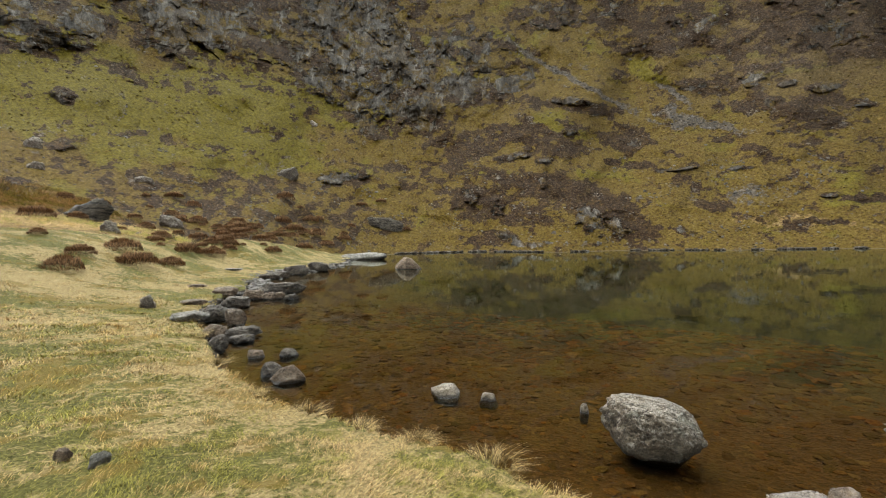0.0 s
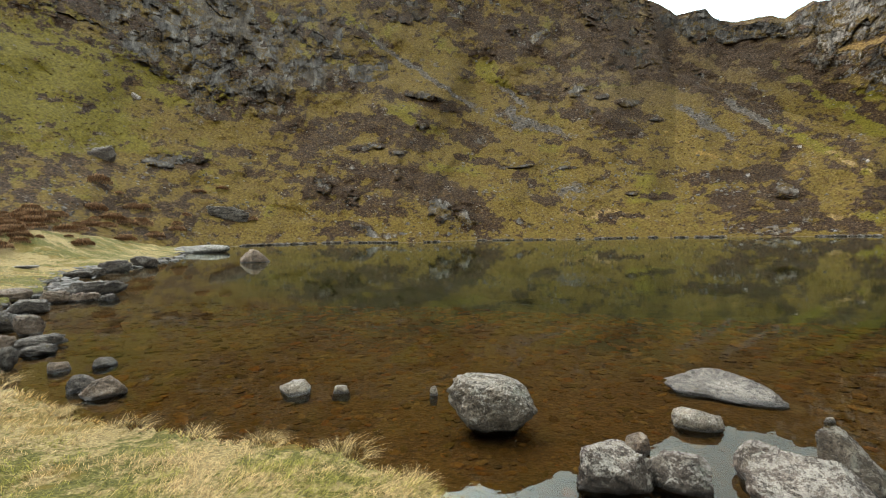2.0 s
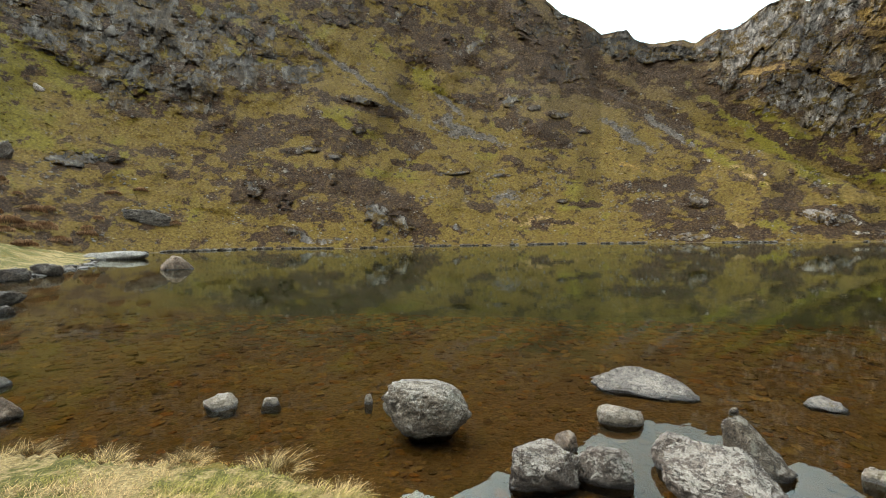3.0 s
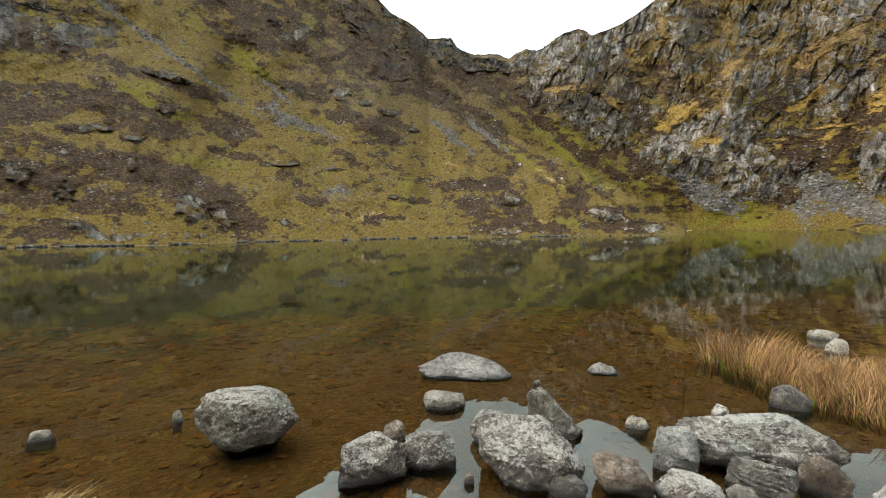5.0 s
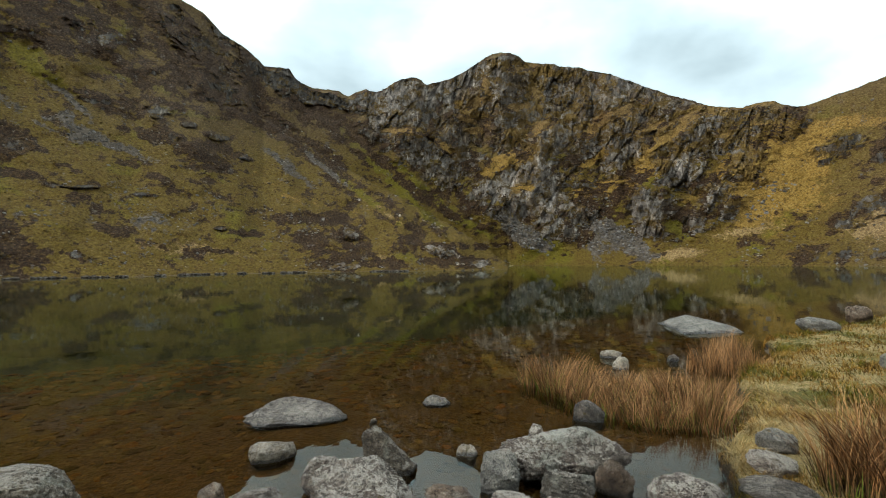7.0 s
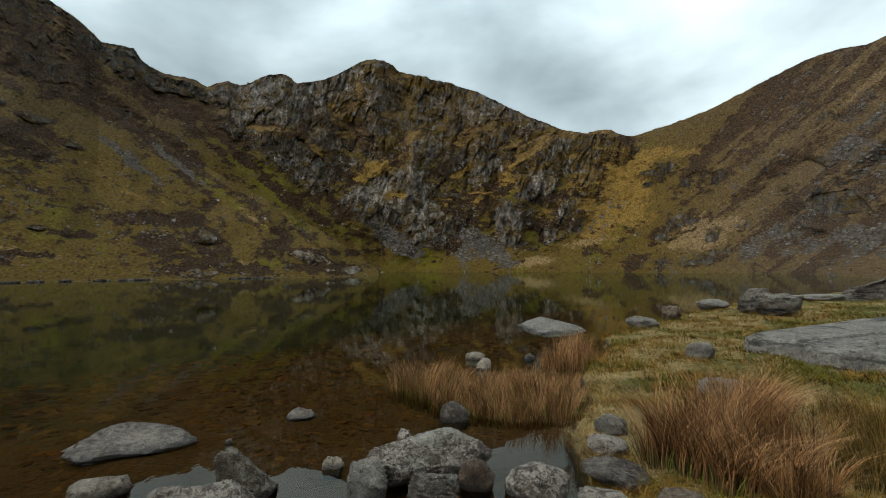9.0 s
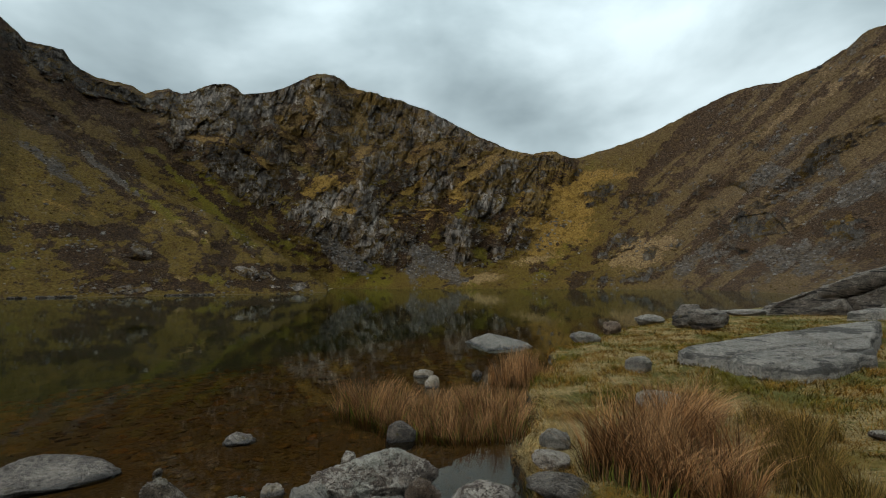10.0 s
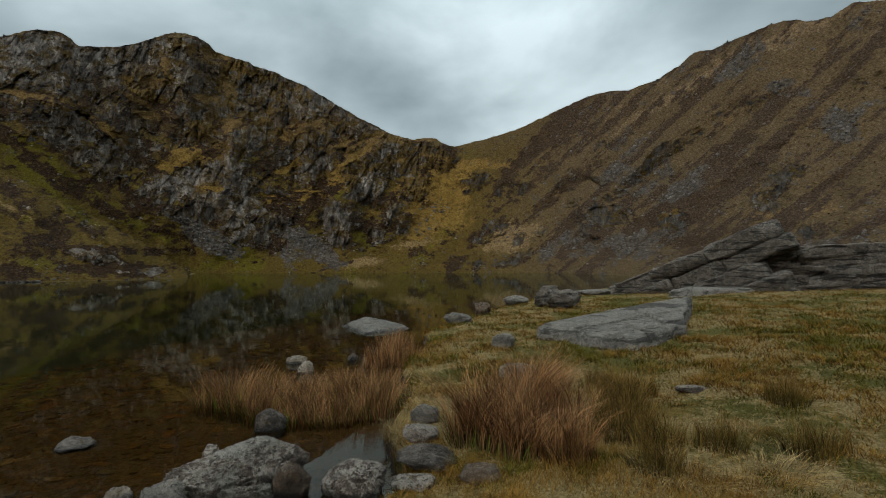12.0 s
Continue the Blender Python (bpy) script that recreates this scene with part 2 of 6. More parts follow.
def turf_material():
    s = Nodes("bank_turf")
    co = s.coord()
    dry = s.noise(co, 0.55, 4, 0.6, 0.5)
    fine = s.noise(co, 38.0, 6, 0.7)
    blade = s.noise(s.coord("Object", (1, 1, 1)), 9.0, 5, 0.65, 0.6)
    green = s.ramp(fine, (0.05, (0.03, 0.03, 0.007)), (0.5, (0.11, 0.105, 0.022)), (0.95, (0.24, 0.21, 0.065)))
    straw = s.ramp(fine, (0.05, (0.10, 0.07, 0.026)), (0.5, (0.31, 0.235, 0.10)), (0.95, (0.52, 0.42, 0.22)))
    c = s.mix(s.step(s.math("ADD", dry, s.math("MULTIPLY", s.math("SUBTRACT", blade, 0.5), 0.6)), 0.38, 0.6), green, straw)
    moss = s.noise(co, 1.3, 4, 0.6)
    c = s.mix(s.step(moss, 0.62, 0.72, 0, 0.7), c, (0.17, 0.12, 0.02))
    z = s.xyz(s.geo("Position"))[2]
    c = s.mix(s.step(s.math("ADD", z, s.math("MULTIPLY", blade, 0.06)), 0.07, 0.16), (0.022, 0.015, 0.009), c)
    return s.done(c, 0.95, s.bump(s.math("ADD", blade, fine), 0.8, 0.03), 0.1, 0.56)


def bed_material():
    s = Nodes("lake_bed_gravel")
    co = s.coord()
    grit, sand = s.cells(co, 22.0, "Color"), s.cells(co, 55.0, "Color")
    tone = s.ramp(s.noise(co, 17.0, 6, 0.7), (0.1, (0.030, 0.017, 0.007)), (0.5, (0.100, 0.058, 0.020)), (0.9, (0.20, 0.125, 0.050)))
    stones = s.mix(0.5, s.ramp(grit, (0.1, (0.028, 0.017, 0.008)), (0.6, (0.125, 0.078, 0.030)), (0.9, (0.25, 0.165, 0.080))), s.ramp(sand, (0.1, (0.02, 0.013, 0.006)), (0.6, (0.12, 0.07, 0.026)), (0.9, (0.28, 0.18, 0.085))))
    c = s.mix(0.6, tone, stones)
    c = s.mix(s.step(s.noise(co, 0.8, 5, 0.6), 0.45, 0.65, 0.0, 0.45), c, s.mix(0.5, tone, (0.060, 0.048, 0.012)))
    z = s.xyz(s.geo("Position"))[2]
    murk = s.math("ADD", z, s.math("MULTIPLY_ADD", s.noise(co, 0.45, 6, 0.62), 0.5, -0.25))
    # deep water's loss of light, painted into the bed as dark green by depth
    deep_tint = s.ramp(s.noise(co, 0.30, 5, 0.6, 0.8), (0.2, (0.003, 0.018, 0.005)), (0.8, (0.018, 0.050, 0.006)))
    c = s.mix(s.step(murk, -0.66, -0.24), deep_tint, c)
    return s.done(c, 0.8, s.bump(s.math("ADD", s.cells(co, 22.0), s.math("MULTIPLY", s.cells(co, 55.0), 0.5)), 0.7, 0.02), 0.2, 0.42)


def water_material():
    s = Nodes("lake_water")
    s.t.nodes.remove(s.bsdf)
    clear, gloss, fres, mix = (s.t.nodes.new("ShaderNode" + k) for k in ("BsdfTransparent", "BsdfGlossy", "Fresnel", "MixShader"))
    clear.inputs["Color"].default_value = (0.76, 0.62, 0.38, 1)
    gloss.inputs["Roughness"].default_value = 0.012
    gloss.inputs["Color"].default_value = (0.80, 0.87, 0.84, 1)
    fres.inputs["IOR"].default_value = 1.43
    wide = s.noise(s.coord("Object", (1, 1, 1)), 0.9, 3, 0.5)
    fine = s.noise(s.coord("Object", (1, 1.6, 1)), 5.0, 2, 0.5)
    far = s.noise(s.coord("Object", (1, 1, 1)), 0.09, 3, 0.5)
    n = s.bump(s.math("ADD", wide, s.math("MULTIPLY", fine, 0.12)), 0.25, 0.0045)
    n = s.bump(far, 0.10, 0.016, n)
    s.put(gloss.inputs["Normal"], n)
    s.put(fres.inputs["Normal"], n)
    s.put(mix.inputs[0], fres.outputs[0])
    s.put(mix.inputs[1], clear.outputs[0])
    s.put(mix.inputs[2], gloss.outputs[0])
    s.put(s.out.inputs["Surface"], mix.outputs[0])
    return s.m


FELL, TURF, BED, WATER = fell_material(), turf_material(), bed_material(), water_material()


# ---- number fields ----
def lattice(ix, iy, iz, seed):
    h = (ix.astype(np.int64) * 374761393 + iy.astype(np.int64) * 668265263 + iz.astype(np.int64) * 2147483647 + seed * 144269504) & 0xFFFFFFFF
    h = ((h ^ (h >> 13)) * 1274126177) & 0xFFFFFFFF
    h = ((h ^ (h >> 16)) * 2246822519) & 0xFFFFFFFF
    return ((h ^ (h >> 15)) & 0xFFFF) / 32767.5 - 1.0


def field(x, y, z=None, seed=0):
    """Smooth noise between -1 and 1."""
    flat = z is None
    ix, iy = np.floor(x), np.floor(y)
    fx, fy = x - ix, y - iy
    ux, uy = fx * fx * fx * (fx * (fx * 6 - 15) + 10), fy * fy * fy * (fy * (fy * 6 - 15) + 10)
    iz = np.zeros_like(ix) if flat else np.floor(z)

    def layer(k):
        a, b = lattice(ix, iy, k, seed), lattice(ix + 1, iy, k, seed)
        c, d = lattice(ix, iy + 1, k, seed), lattice(ix + 1, iy + 1, k, seed)
        return (a + (b - a) * ux) * (1 - uy) + (c + (d - c) * ux) * uy

    if flat:
        return layer(iz)
    fz = z - iz
    uz = fz * fz * fz * (fz * (fz * 6 - 15) + 10)
    return layer(iz) * (1 - uz) + layer(iz + 1) * uz


def fbm(x, y, octaves=5, gain=0.5, seed=0, ridged=False):
    total, amp, norm = 0.0, 1.0, 0.0
    for k in range(octaves):
        c, s = math.cos(0.5 + 1.1 * k), math.sin(0.5 + 1.1 * k)
        f = 2.03 ** k
        n = field((x * c - y * s) * f + 17.3 * k, (x * s + y * c) * f - 9.1 * k, None, seed + k)
        total = total + amp * ((1 - 2 * np.abs(n)) if ridged else n)
        norm, amp = norm + amp, amp * gain
    return total / norm


def facets(x, y, seed=0):
    """Broken faces: for each place its face's number (-1 to 1), two slants, the way from its middle and the distance to its edge."""
    ix, iy = np.floor(x), np.floor(y)
    near, second = np.full(x.shape, 9.0), np.full(x.shape, 9.0)
    cx, cy, kx, ky = (np.zeros(x.shape) for _ in range(4))
    for dx in (-1, 0, 1):
        for dy in (-1, 0, 1):
            jx, jy = ix + dx, iy + dy
            px, py = jx + 0.5 + 0.46 * lattice(jx, jy, jx * 0, seed), jy + 0.5 + 0.46 * lattice(jx, jy, jx * 0, seed + 1)
            d = (px - x) ** 2 + (py - y) ** 2
            hit = d < near
            second = np.where(hit, near, np.minimum(second, d))
            near = np.where(hit, d, near)
            cx, cy, kx, ky = np.where(hit, px, cx), np.where(hit, py, cy), np.where(hit, jx, kx), np.where(hit, jy, ky)
    number, slant_x, slant_y = (lattice(kx, ky, kx * 0, seed + k) for k in (2, 3, 4))
    return number, slant_x, slant_y, x - cx, y - cy, np.sqrt(second) - np.sqrt(near)


def ss(lo, hi, v):
    u = np.clip((v - lo) / (hi - lo), 0, 1)
    return u * u * (3 - 2 * u)


# ---- the plan: lake, shores, slopes ----
# bearing from the standing place (degrees, clockwise from +y) and distance of the foot of the slopes
FOOT = np.array([(-180, 30), (-70, 24), (-45, 23), (-32, 27), (-26, 31), (-20, 37), (-14, 46), (-9.5, 53), (-5.8, 60), (4.6, 67), (14.5, 63), (20.5, 72),
                 (27, 75), (32, 75.5), (41, 90), (45, 92), (61, 110), (67.5, 121), (72.8, 150), (72.95, 440), (83, 435), (94, 440), (105, 420), (115, 330),
                 (121, 200), (124.5, 110), (128, 62), (140, 42), (150, 36), (180, 30)], float)
NEAR_SHORE = [(42, -25.5), (27, -11.2), (18.8, -5.7), (15, -3.2), (13, -2.2), (10.1, -1.6), (7.7, -0.85), (6.2, -0.85), (5.0, -0.42), (3.8, -0.5), (2.7, 0.3),
              (1.9, 1.3), (1.15, 2.4), (0.74, 3.0), (0.3, 3.6), (-0.2, 3.9), (-0.82, 4.3), (-1.32, 4.6), (-2.0, 5.1), (-2.45, 5.65), (-3.15, 6.5),
              (-4.0, 8.0), (-5.6, 10.4), (-6.5, 13.4), (-7.2, 17), (-8.4, 20.5), (-9.2, 25), (-7.9, 27), (-7.6, 34), (-8.8, 46)]


def foot(az):
    return np.interp(az, FOOT[:, 0], FOOT[:, 1])


far_shore = [(foot(a) * math.sin(radians(a)), foot(a) * math.cos(radians(a))) for a in np.arange(-9.0, 124.6, 1.5)]
LAKE = np.array(NEAR_SHORE + far_shore, float)


def inland(x, y):
    """Distance to the lake's edge: above 0 on land, below 0 on the water."""
    best, inside = np.full(x.shape, 1e12), np.zeros(x.shape, bool)
    for (ax, ay), (bx, by) in zip(LAKE, np.roll(LAKE, -1, axis=0)):
        dx, dy = bx - ax, by - ay
        k = np.clip(((x - ax) * dx + (y - ay) * dy) / (dx * dx + dy * dy), 0, 1)
        best = np.minimum(best, (x - ax - k * dx) ** 2 + (y - ay - k * dy) ** 2)
        if dy != 0:
            inside ^= ((ay > y) != (by > y)) & (x < ax + (y - ay) * dx / dy)
    return np.where(inside, -1, 1) * np.sqrt(best)


def shore_height(x, y):
    """Height of the banks and of the lake bed."""
    d = inland(x, y)
    d = d + 0.10 * fbm(x * 1.9, y * 1.9, 3, 0.5, 3) * np.clip(np.hypot(x, y) / 6, 0.5, 3) * np.exp(-np.abs(d) / 3)
    land = 0.17 * ss(0.0, 0.16, d) + 0.10 * ss(0.1, 1.1, d) + 0.05 * np.clip(d - 0.8, 0, 30)
    land = land + ss(0.1, 1.4, d) * (0.05 * fbm(x * 0.9, y * 0.9, 4, 0.5, 5) + 0.05 * fbm(x * 2.1, y * 2.1, 3, 0.5, 8) + 0.02 * fbm(x * 4, y * 4, 3, 0.5, 6)) + 0.22 * ss(3, 14, d) * fbm(x * 0.14, y * 0.14, 3, 0.5, 7)
    # the bank swells towards the foot of the western slope
    land = land + 1.7 * ss(7, 25, np.hypot(x, y)) * ss(0.8, 7.5, d) * ss(0, -4, x) * ss(-4, 4, y)
    w = np.maximum(-d, 0)
    shelf = 3.2 + 3.6 * ss(0.5, 5.0, x)
    bed = -(0.03 + 0.05 * np.minimum(w, shelf) + 0.10 * np.clip(w - shelf, 0, 6) + 0.30 * np.clip(w - shelf - 6, 0, 14)) + 0.03 * fbm(x * 1.1, y * 1.1, 4, 0.5, 9)
    bed = bed + 0.20 * np.exp(-((x - 4.5) ** 2 + (y - 3.7) ** 2) / 1.7) + 0.13 * np.exp(-((x - 5.5) ** 2 + (y - 2.6) ** 2) / 0.35)
    return np.where(d > 0, land + 0.004, np.minimum(bed, -0.02)), d


# skyline: bearing and elevation in degrees
RIM_WEST = [(-180, 9), (-120, 14), (-75, 24), (-45, 29), (-20, 31), (5, 31), (14, 30.2), (18.5, 29.4), (20.6, 28.7), (21.6, 28.5), (23.4, 29.3), (25.8, 29.5), (28.2, 28.5), (30.6, 27.5), (31.6, 26.7), (33.9, 27.0),
            (37.4, 25.8), (39.4, 24.2), (41.4, 23.4), (43.1, 22.3), (43.8, 21.7), (45.1, 21.8), (46.5, 21.8), (47.2, 20.9), (47.9, 20.4), (49.5, 20.0), (51.1, 20.0), (52.1, 20.0), (52.9, 19.6)]
RIM_HEAD = [(53.4, 19.5), (54.4, 20.0), (55.4, 20.4), (56.1, 20.2), (56.7, 20.1), (57.6, 20.4), (58.5, 21.0), (59.7, 21.6), (60.9, 21.9), (61.5, 21.9), (62.2, 21.6), (62.8, 21.1), (63.8, 21.3), (65.7, 21.7), (67.7, 22.6),
            (69.4, 23.5), (70.8, 24.2), (71.9, 24.4), (73.2, 24.3), (74.2, 23.9), (74.9, 23.3), (76.0, 23.0), (78.4, 22.8), (78.8, 22.5), (81.6, 22.1), (82.3, 21.7), (84.7, 21.1), (87.2, 19.9), (88.5, 19.3), (90.6, 18.3)]
RIM_EAST = [(91.6, 17.8), (93.3, 17.2), (94.6, 16.5), (96.6, 16.0), (97.8, 15.8), (99.1, 16.0), (100.4, 15.9), (101.0, 15.5), (102.2, 15.1), (102.7, 15.0), (104.6, 15.4), (107.4, 16.0), (110.2, 16.7), (116.1, 18.9), (118.8, 19.8), (121.0, 20.1),
            (123.1, 19.9), (126.1, 20.5), (128.4, 21.5), (130.1, 22.6), (131.7, 22.5), (133.8, 23.0), (135.8, 23.3), (137.0, 23.6), (139.1, 23.4), (139.7, 23.0), (141.6, 22.8), (143.3, 23.5), (144.4, 23.2), (160, 20), (180, 9)]
SKYLINE = np.array(RIM_WEST + RIM_HEAD + RIM_EAST, float)
SECTIONS = []


def section(bearing, *distances):
    """Distance of the slope at 15, 30, 50, 70 and 100 per cent of the way up to the skyline, along one bearing."""
    SECTIONS.append((bearing, *distances))


section(-180, 60, 90, 140, 220, 420)
section(-75, 42, 75, 120, 170, 260)
section(-45, 42, 72, 120, 175, 270)
section(-25, 58, 92, 140, 195, 300)
section(-10, 78, 110, 155, 210, 320)
section(4, 92, 118, 160, 220, 340)
section(12, 80, 102, 150, 240, 360)
section(22, 92, 125, 185, 260, 380)
section(35, 108, 150, 215, 295, 420)
section(45, 122, 170, 255, 370, 500)
section(53, 132, 180, 270, 400, 560)
section(60, 142, 190, 330, 480, 610)
section(67, 160, 300, 480, 570, 650)
section(72.85, 260, 440, 550, 610, 680)
section(72.95, 478, 515, 565, 615, 685)
section(75, 470, 520, 580, 630, 690)
section(90, 515, 555, 600, 650, 715)
section(103, 545, 600, 665, 735, 800)
section(113, 440, 500, 560, 610, 670)
section(124, 300, 380, 450, 510, 580)
section(138, 170, 240, 320, 400, 490)
section(150, 130, 200, 290, 370, 470)
section(180, 60, 90, 140, 220, 420)
SECTIONS = np.array(SECTIONS, float)
# the spur's outline against the back wall: bearing, elevation, distance just behind it at that height
SPUR = np.array([(39, 30, 420), (43, 16.6, 420), (47, 14.2, 410), (53, 11.4, 410), (60, 7.9, 420), (67, 3.9, 430), (71.4, 1.0, 440), (73.2, -0.6, 440)], float)
UPWARD = np.array([0, 0.15, 0.30, 0.50, 0.70, 1.0])

# cover of the slopes: rock, heather, scree and dry grass, patch by patch
PATCHES = {"rock": [], "heather": [], "scree": [], "dry": [], "gold": [], "green": [], "bulge": []}


def patch(kind, bearing, elevation, width, height, lean=0.0, weight=1.0):
    """A soft oval patch; lean in degrees tips its right end up."""
    PATCHES[kind].append((bearing, elevation, width, height, lean, weight))


def cover(kind, az, el):
    """How strongly one kind of cover holds: soft sums for tints and swells, sharp fields (0.5 at the edge) for the rest."""
    soft = kind in ("dry", "gold", "green", "bulge")
    total = np.zeros(az.shape) if soft else np.full(az.shape, -0.38)
    wa, we = 1.5 * fbm(az * 0.7, el * 0.9, 7, 0.68, 41), 1.0 * fbm(az * 0.7, el * 0.9, 7, 0.68, 47)
    for b, e, w, h, lean, weight in PATCHES[kind]:
        c, s = math.cos(radians(lean)), math.sin(radians(lean))
        k = min(1.0, 0.25 + min(w, h) / 1.6)
        da, de = az + k * wa - b, el + k * we - e
        d = np.sqrt(((da * c + de * s) / w) ** 2 + ((-da * s + de * c) / h) ** 2)
        if soft:
            total = total + weight * np.exp(-d ** 2.2)
        elif weight < 0:
            total = np.where(d < 1, np.minimum(total, 0.75 * (d - 1)), total)
        else:
            total = np.maximum(total, np.minimum(1.05 - d, (0.42 if kind == "heather" else 1.0) * np.interp(weight, [0.3, 0.5, 0.75, 0.9, 1.2], [-0.28, -0.12, 0.10, 0.28, 0.6])))
    return total


patch("rock", -14.9, 19.5, 4.5, 2.6, -30, 1.00)
patch("rock", -9.0, 16.8, 4.0, 3.4, -25, 1.10)
patch("rock", -2.9, 15.4, 3.4, 2.5, 0, 1.20)
patch("rock", 1.6, 20.0, 7.5, 4.2, 10, 0.95)
patch("rock", 8.1, 18.0, 3.4, 1.3, 15, 1.00)
patch("rock", -9.6, 23.3, 8.0, 3.1, 0, 0.95)
patch("rock", 15.3, 24.9, 7.0, 1.4, 0, 0.80)
patch("heather", 6.1, 21.1, 3.4, 2.1, -10, 0.90)
patch("green", -0.1, 23.0, 4.1, 0.9, 0, 1.00)
patch("green", 7.1, 23.3, 3.4, 0.6, -35, 1.00)
patch("heather", 4.6, 12.4, 5.5, 0.8, 8, 1.20)
patch("heather", 3.3, 10.5, 4.1, 1.1, 10, 1.20)
patch("heather", 10.7, 12.2, 2.5, 1.3, -30, 1.20)
patch("heather", 14.1, 10.6, 2.5, 1.3, -20, 1.20)
patch("heather", 16.1, 15.0, 5.4, 0.7, -12, 1.20)
patch("rock", 15.3, 15.7, 2.4, 0.4, -10, 1.00)
patch("heather", 21.4, 11.1, 2.7, 1.2, -15, 1.30)
patch("rock", 22.2, 10.7, 1.5, 0.7, -15, 0.90)
patch("heather", 8.0, 6.3, 6.1, 1.3, -10, 1.20)
patch("heather", 14.6, 6.1, 5.2, 1.1, -15, 1.20)
patch("heather", 18.4, 3.9, 4.3, 1.6, -25, 1.20)
patch("heather", 4.4, 4.4, 3.2, 2.0, 0, 1.10)
patch("heather", 10.7, 2.8, 4.7, 1.2, 0, 1.10)
patch("heather", 5.9, 0.2, 3.4, 0.8, 0, 1.20)
patch("heather", 20.9, 8.4, 2.4, 0.4, -10, 1.10)
patch("heather", 22.1, 1.4, 2.4, 1.3, -40, 1.10)
patch("rock", 17.2, 2.4, 2.4, 1.4, -40, 1.30)
patch("rock", 20.0, 1.3, 1.3, 1.0, -45, 1.30)
patch("rock", 8.4, 9.7, 2.6, 0.4, 8, 1.10)
patch("rock", 12.2, 9.2, 1.0, 0.3, 0, 1.10)
patch("rock", 3.2, 5.3, 0.8, 1.2, 10, 1.10)
patch("rock", 6.6, 3.7, 0.6, 1.3, 15, 1.10)
patch("rock", 8.5, -0.2, 2.3, 0.6, -30, 1.20)
patch("rock", 10.7, -0.9, 1.3, 0.4, 0, 1.10)
patch("rock", 27.5, 0.6, 1.4, 0.5, -22, 1.20)
patch("rock", 15.0, 12.5, 0.8, 0.5, 0, 1.10)
patch("rock", 12.0, 6.6, 0.7, 0.7, 30, 1.00)
patch("green", 12.4, 13.9, 3.9, 0.5, 10, 1.00)
patch("green", 7.3, 8.0, 4.7, 0.3, -5, 1.00)
patch("green", 18.4, 7.3, 3.7, 0.4, -10, 0.80)
patch("scree", 15.3, 18.1, 9.1, 0.3, -31, 1.70)
patch("scree", 28.8, 12.1, 4.2, 0.5, -20, 1.30)
patch("scree", 26.1, 15.3, 2.0, 0.3, -38, 1.20)
patch("scree", 26.1, 13.1, 1.7, 0.5, -50, 1.10)
patch("heather", 29.0, 15.5, 2.5, 0.8, -18, 1.20)
patch("rock", 33.3, 15.6, 1.6, 0.6, 5, 1.20)
patch("heather", 33.6, 13.1, 2.9, 0.5, -3, 1.20)
patch("rock", 35.0, 13.2, 0.5, 0.4, 0, 1.10)
patch("heather", 38.7, 12.0, 3.5, 1.2, -5, 1.30)
patch("rock", 36.2, 14.6, 0.8, 0.3, 0, 1.00)
patch("rock", 39.2, 13.9, 1.5, 0.5, 0, 1.00)
patch("rock", 41.9, 11.9, 0.8, 0.3, 0, 1.10)
patch("heather", 37.6, 16.2, 4.3, 0.4, -5, 1.10)
patch("heather", 39.3, 10.4, 2.3, 0.5, -5, 1.20)
patch("heather", 34.2, 18.6, 4.2, 0.9, -18, 1.00)
patch("heather", 23.8, 21.6, 5.7, 1.8, -10, 0.95)
patch("heather", 22.6, 23.3, 8.7, 1.6, -10, 0.90)
patch("heather", 38.7, 19.0, 5.8, 1.4, -10, 0.95)
patch("rock", 39.5, 18.3, 2.8, 1.2, -15, 0.90)
patch("rock", 28.2, 21.8, 2.1, 1.0, 0, 0.80)
patch("green", 32.8, 21.3, 5.8, 0.2, -15, 1.00)
patch("green", 30.8, 18.2, 3.5, 0.3, -10, 1.00)
patch("green", 36.5, 15.8, 5.3, 0.3, 0, 1.00)
patch("green", 23.8, 17.7, 3.4, 0.9, -35, 1.00)
patch("heather", 29.4, 3.3, 1.3, 0.4, -10, 1.10)
patch("heather", 38.8, 1.4, 2.5, 0.3, -3, 1.10)
patch("dry", 36.6, 1.5, 5.3, 0.8, 0, 0.70)
patch("heather", 42.3, 3.4, 1.5, 0.4, -3, 1.20)
patch("rock", 39.6, 3.9, 0.7, 0.2, 0, 1.00)
patch("scree", 32.9, 4.3, 1.5, 0.8, -10, 0.75)
patch("rock", 27.2, 7.4, 1.6, 0.2, 0, 1.00)
patch("rock", 32.4, 7.1, 1.4, 0.2, 0, 1.00)
patch("rock", 25.2, 7.3, 1.0, 0.2, 0, 1.00)
patch("heather", 37.3, 1.2, 1.0, 0.4, 0, 1.10)
patch("heather", 49.9, 5.3, 4.7, 0.8, -5, 1.20)
patch("heather", 51.6, 2.4, 4.0, 1.3, -12, 1.20)
patch("rock", 53.8, 3.7, 1.3, 0.8, -28, 1.20)
patch("heather", 55.5, 0.1, 5.1, 0.7, 0, 1.20)
patch("rock", 52.9, -0.3, 2.6, 0.5, 0, 1.10)
patch("heather", 59.5, 1.8, 1.1, 0.8, -40, 1.10)
patch("heather", 62.5, 2.5, 2.3, 0.9, -12, 1.20)
patch("rock", 64.4, 1.6, 2.7, 0.7, -15, 1.20)
patch("heather", 66.5, 0.3, 4.4, 0.7, 0, 1.30)
patch("rock", 68.8, -0.0, 2.9, 0.5, 0, 1.10)
patch("heather", 60.2, 5.5, 3.6, 0.7, -42, 1.10)
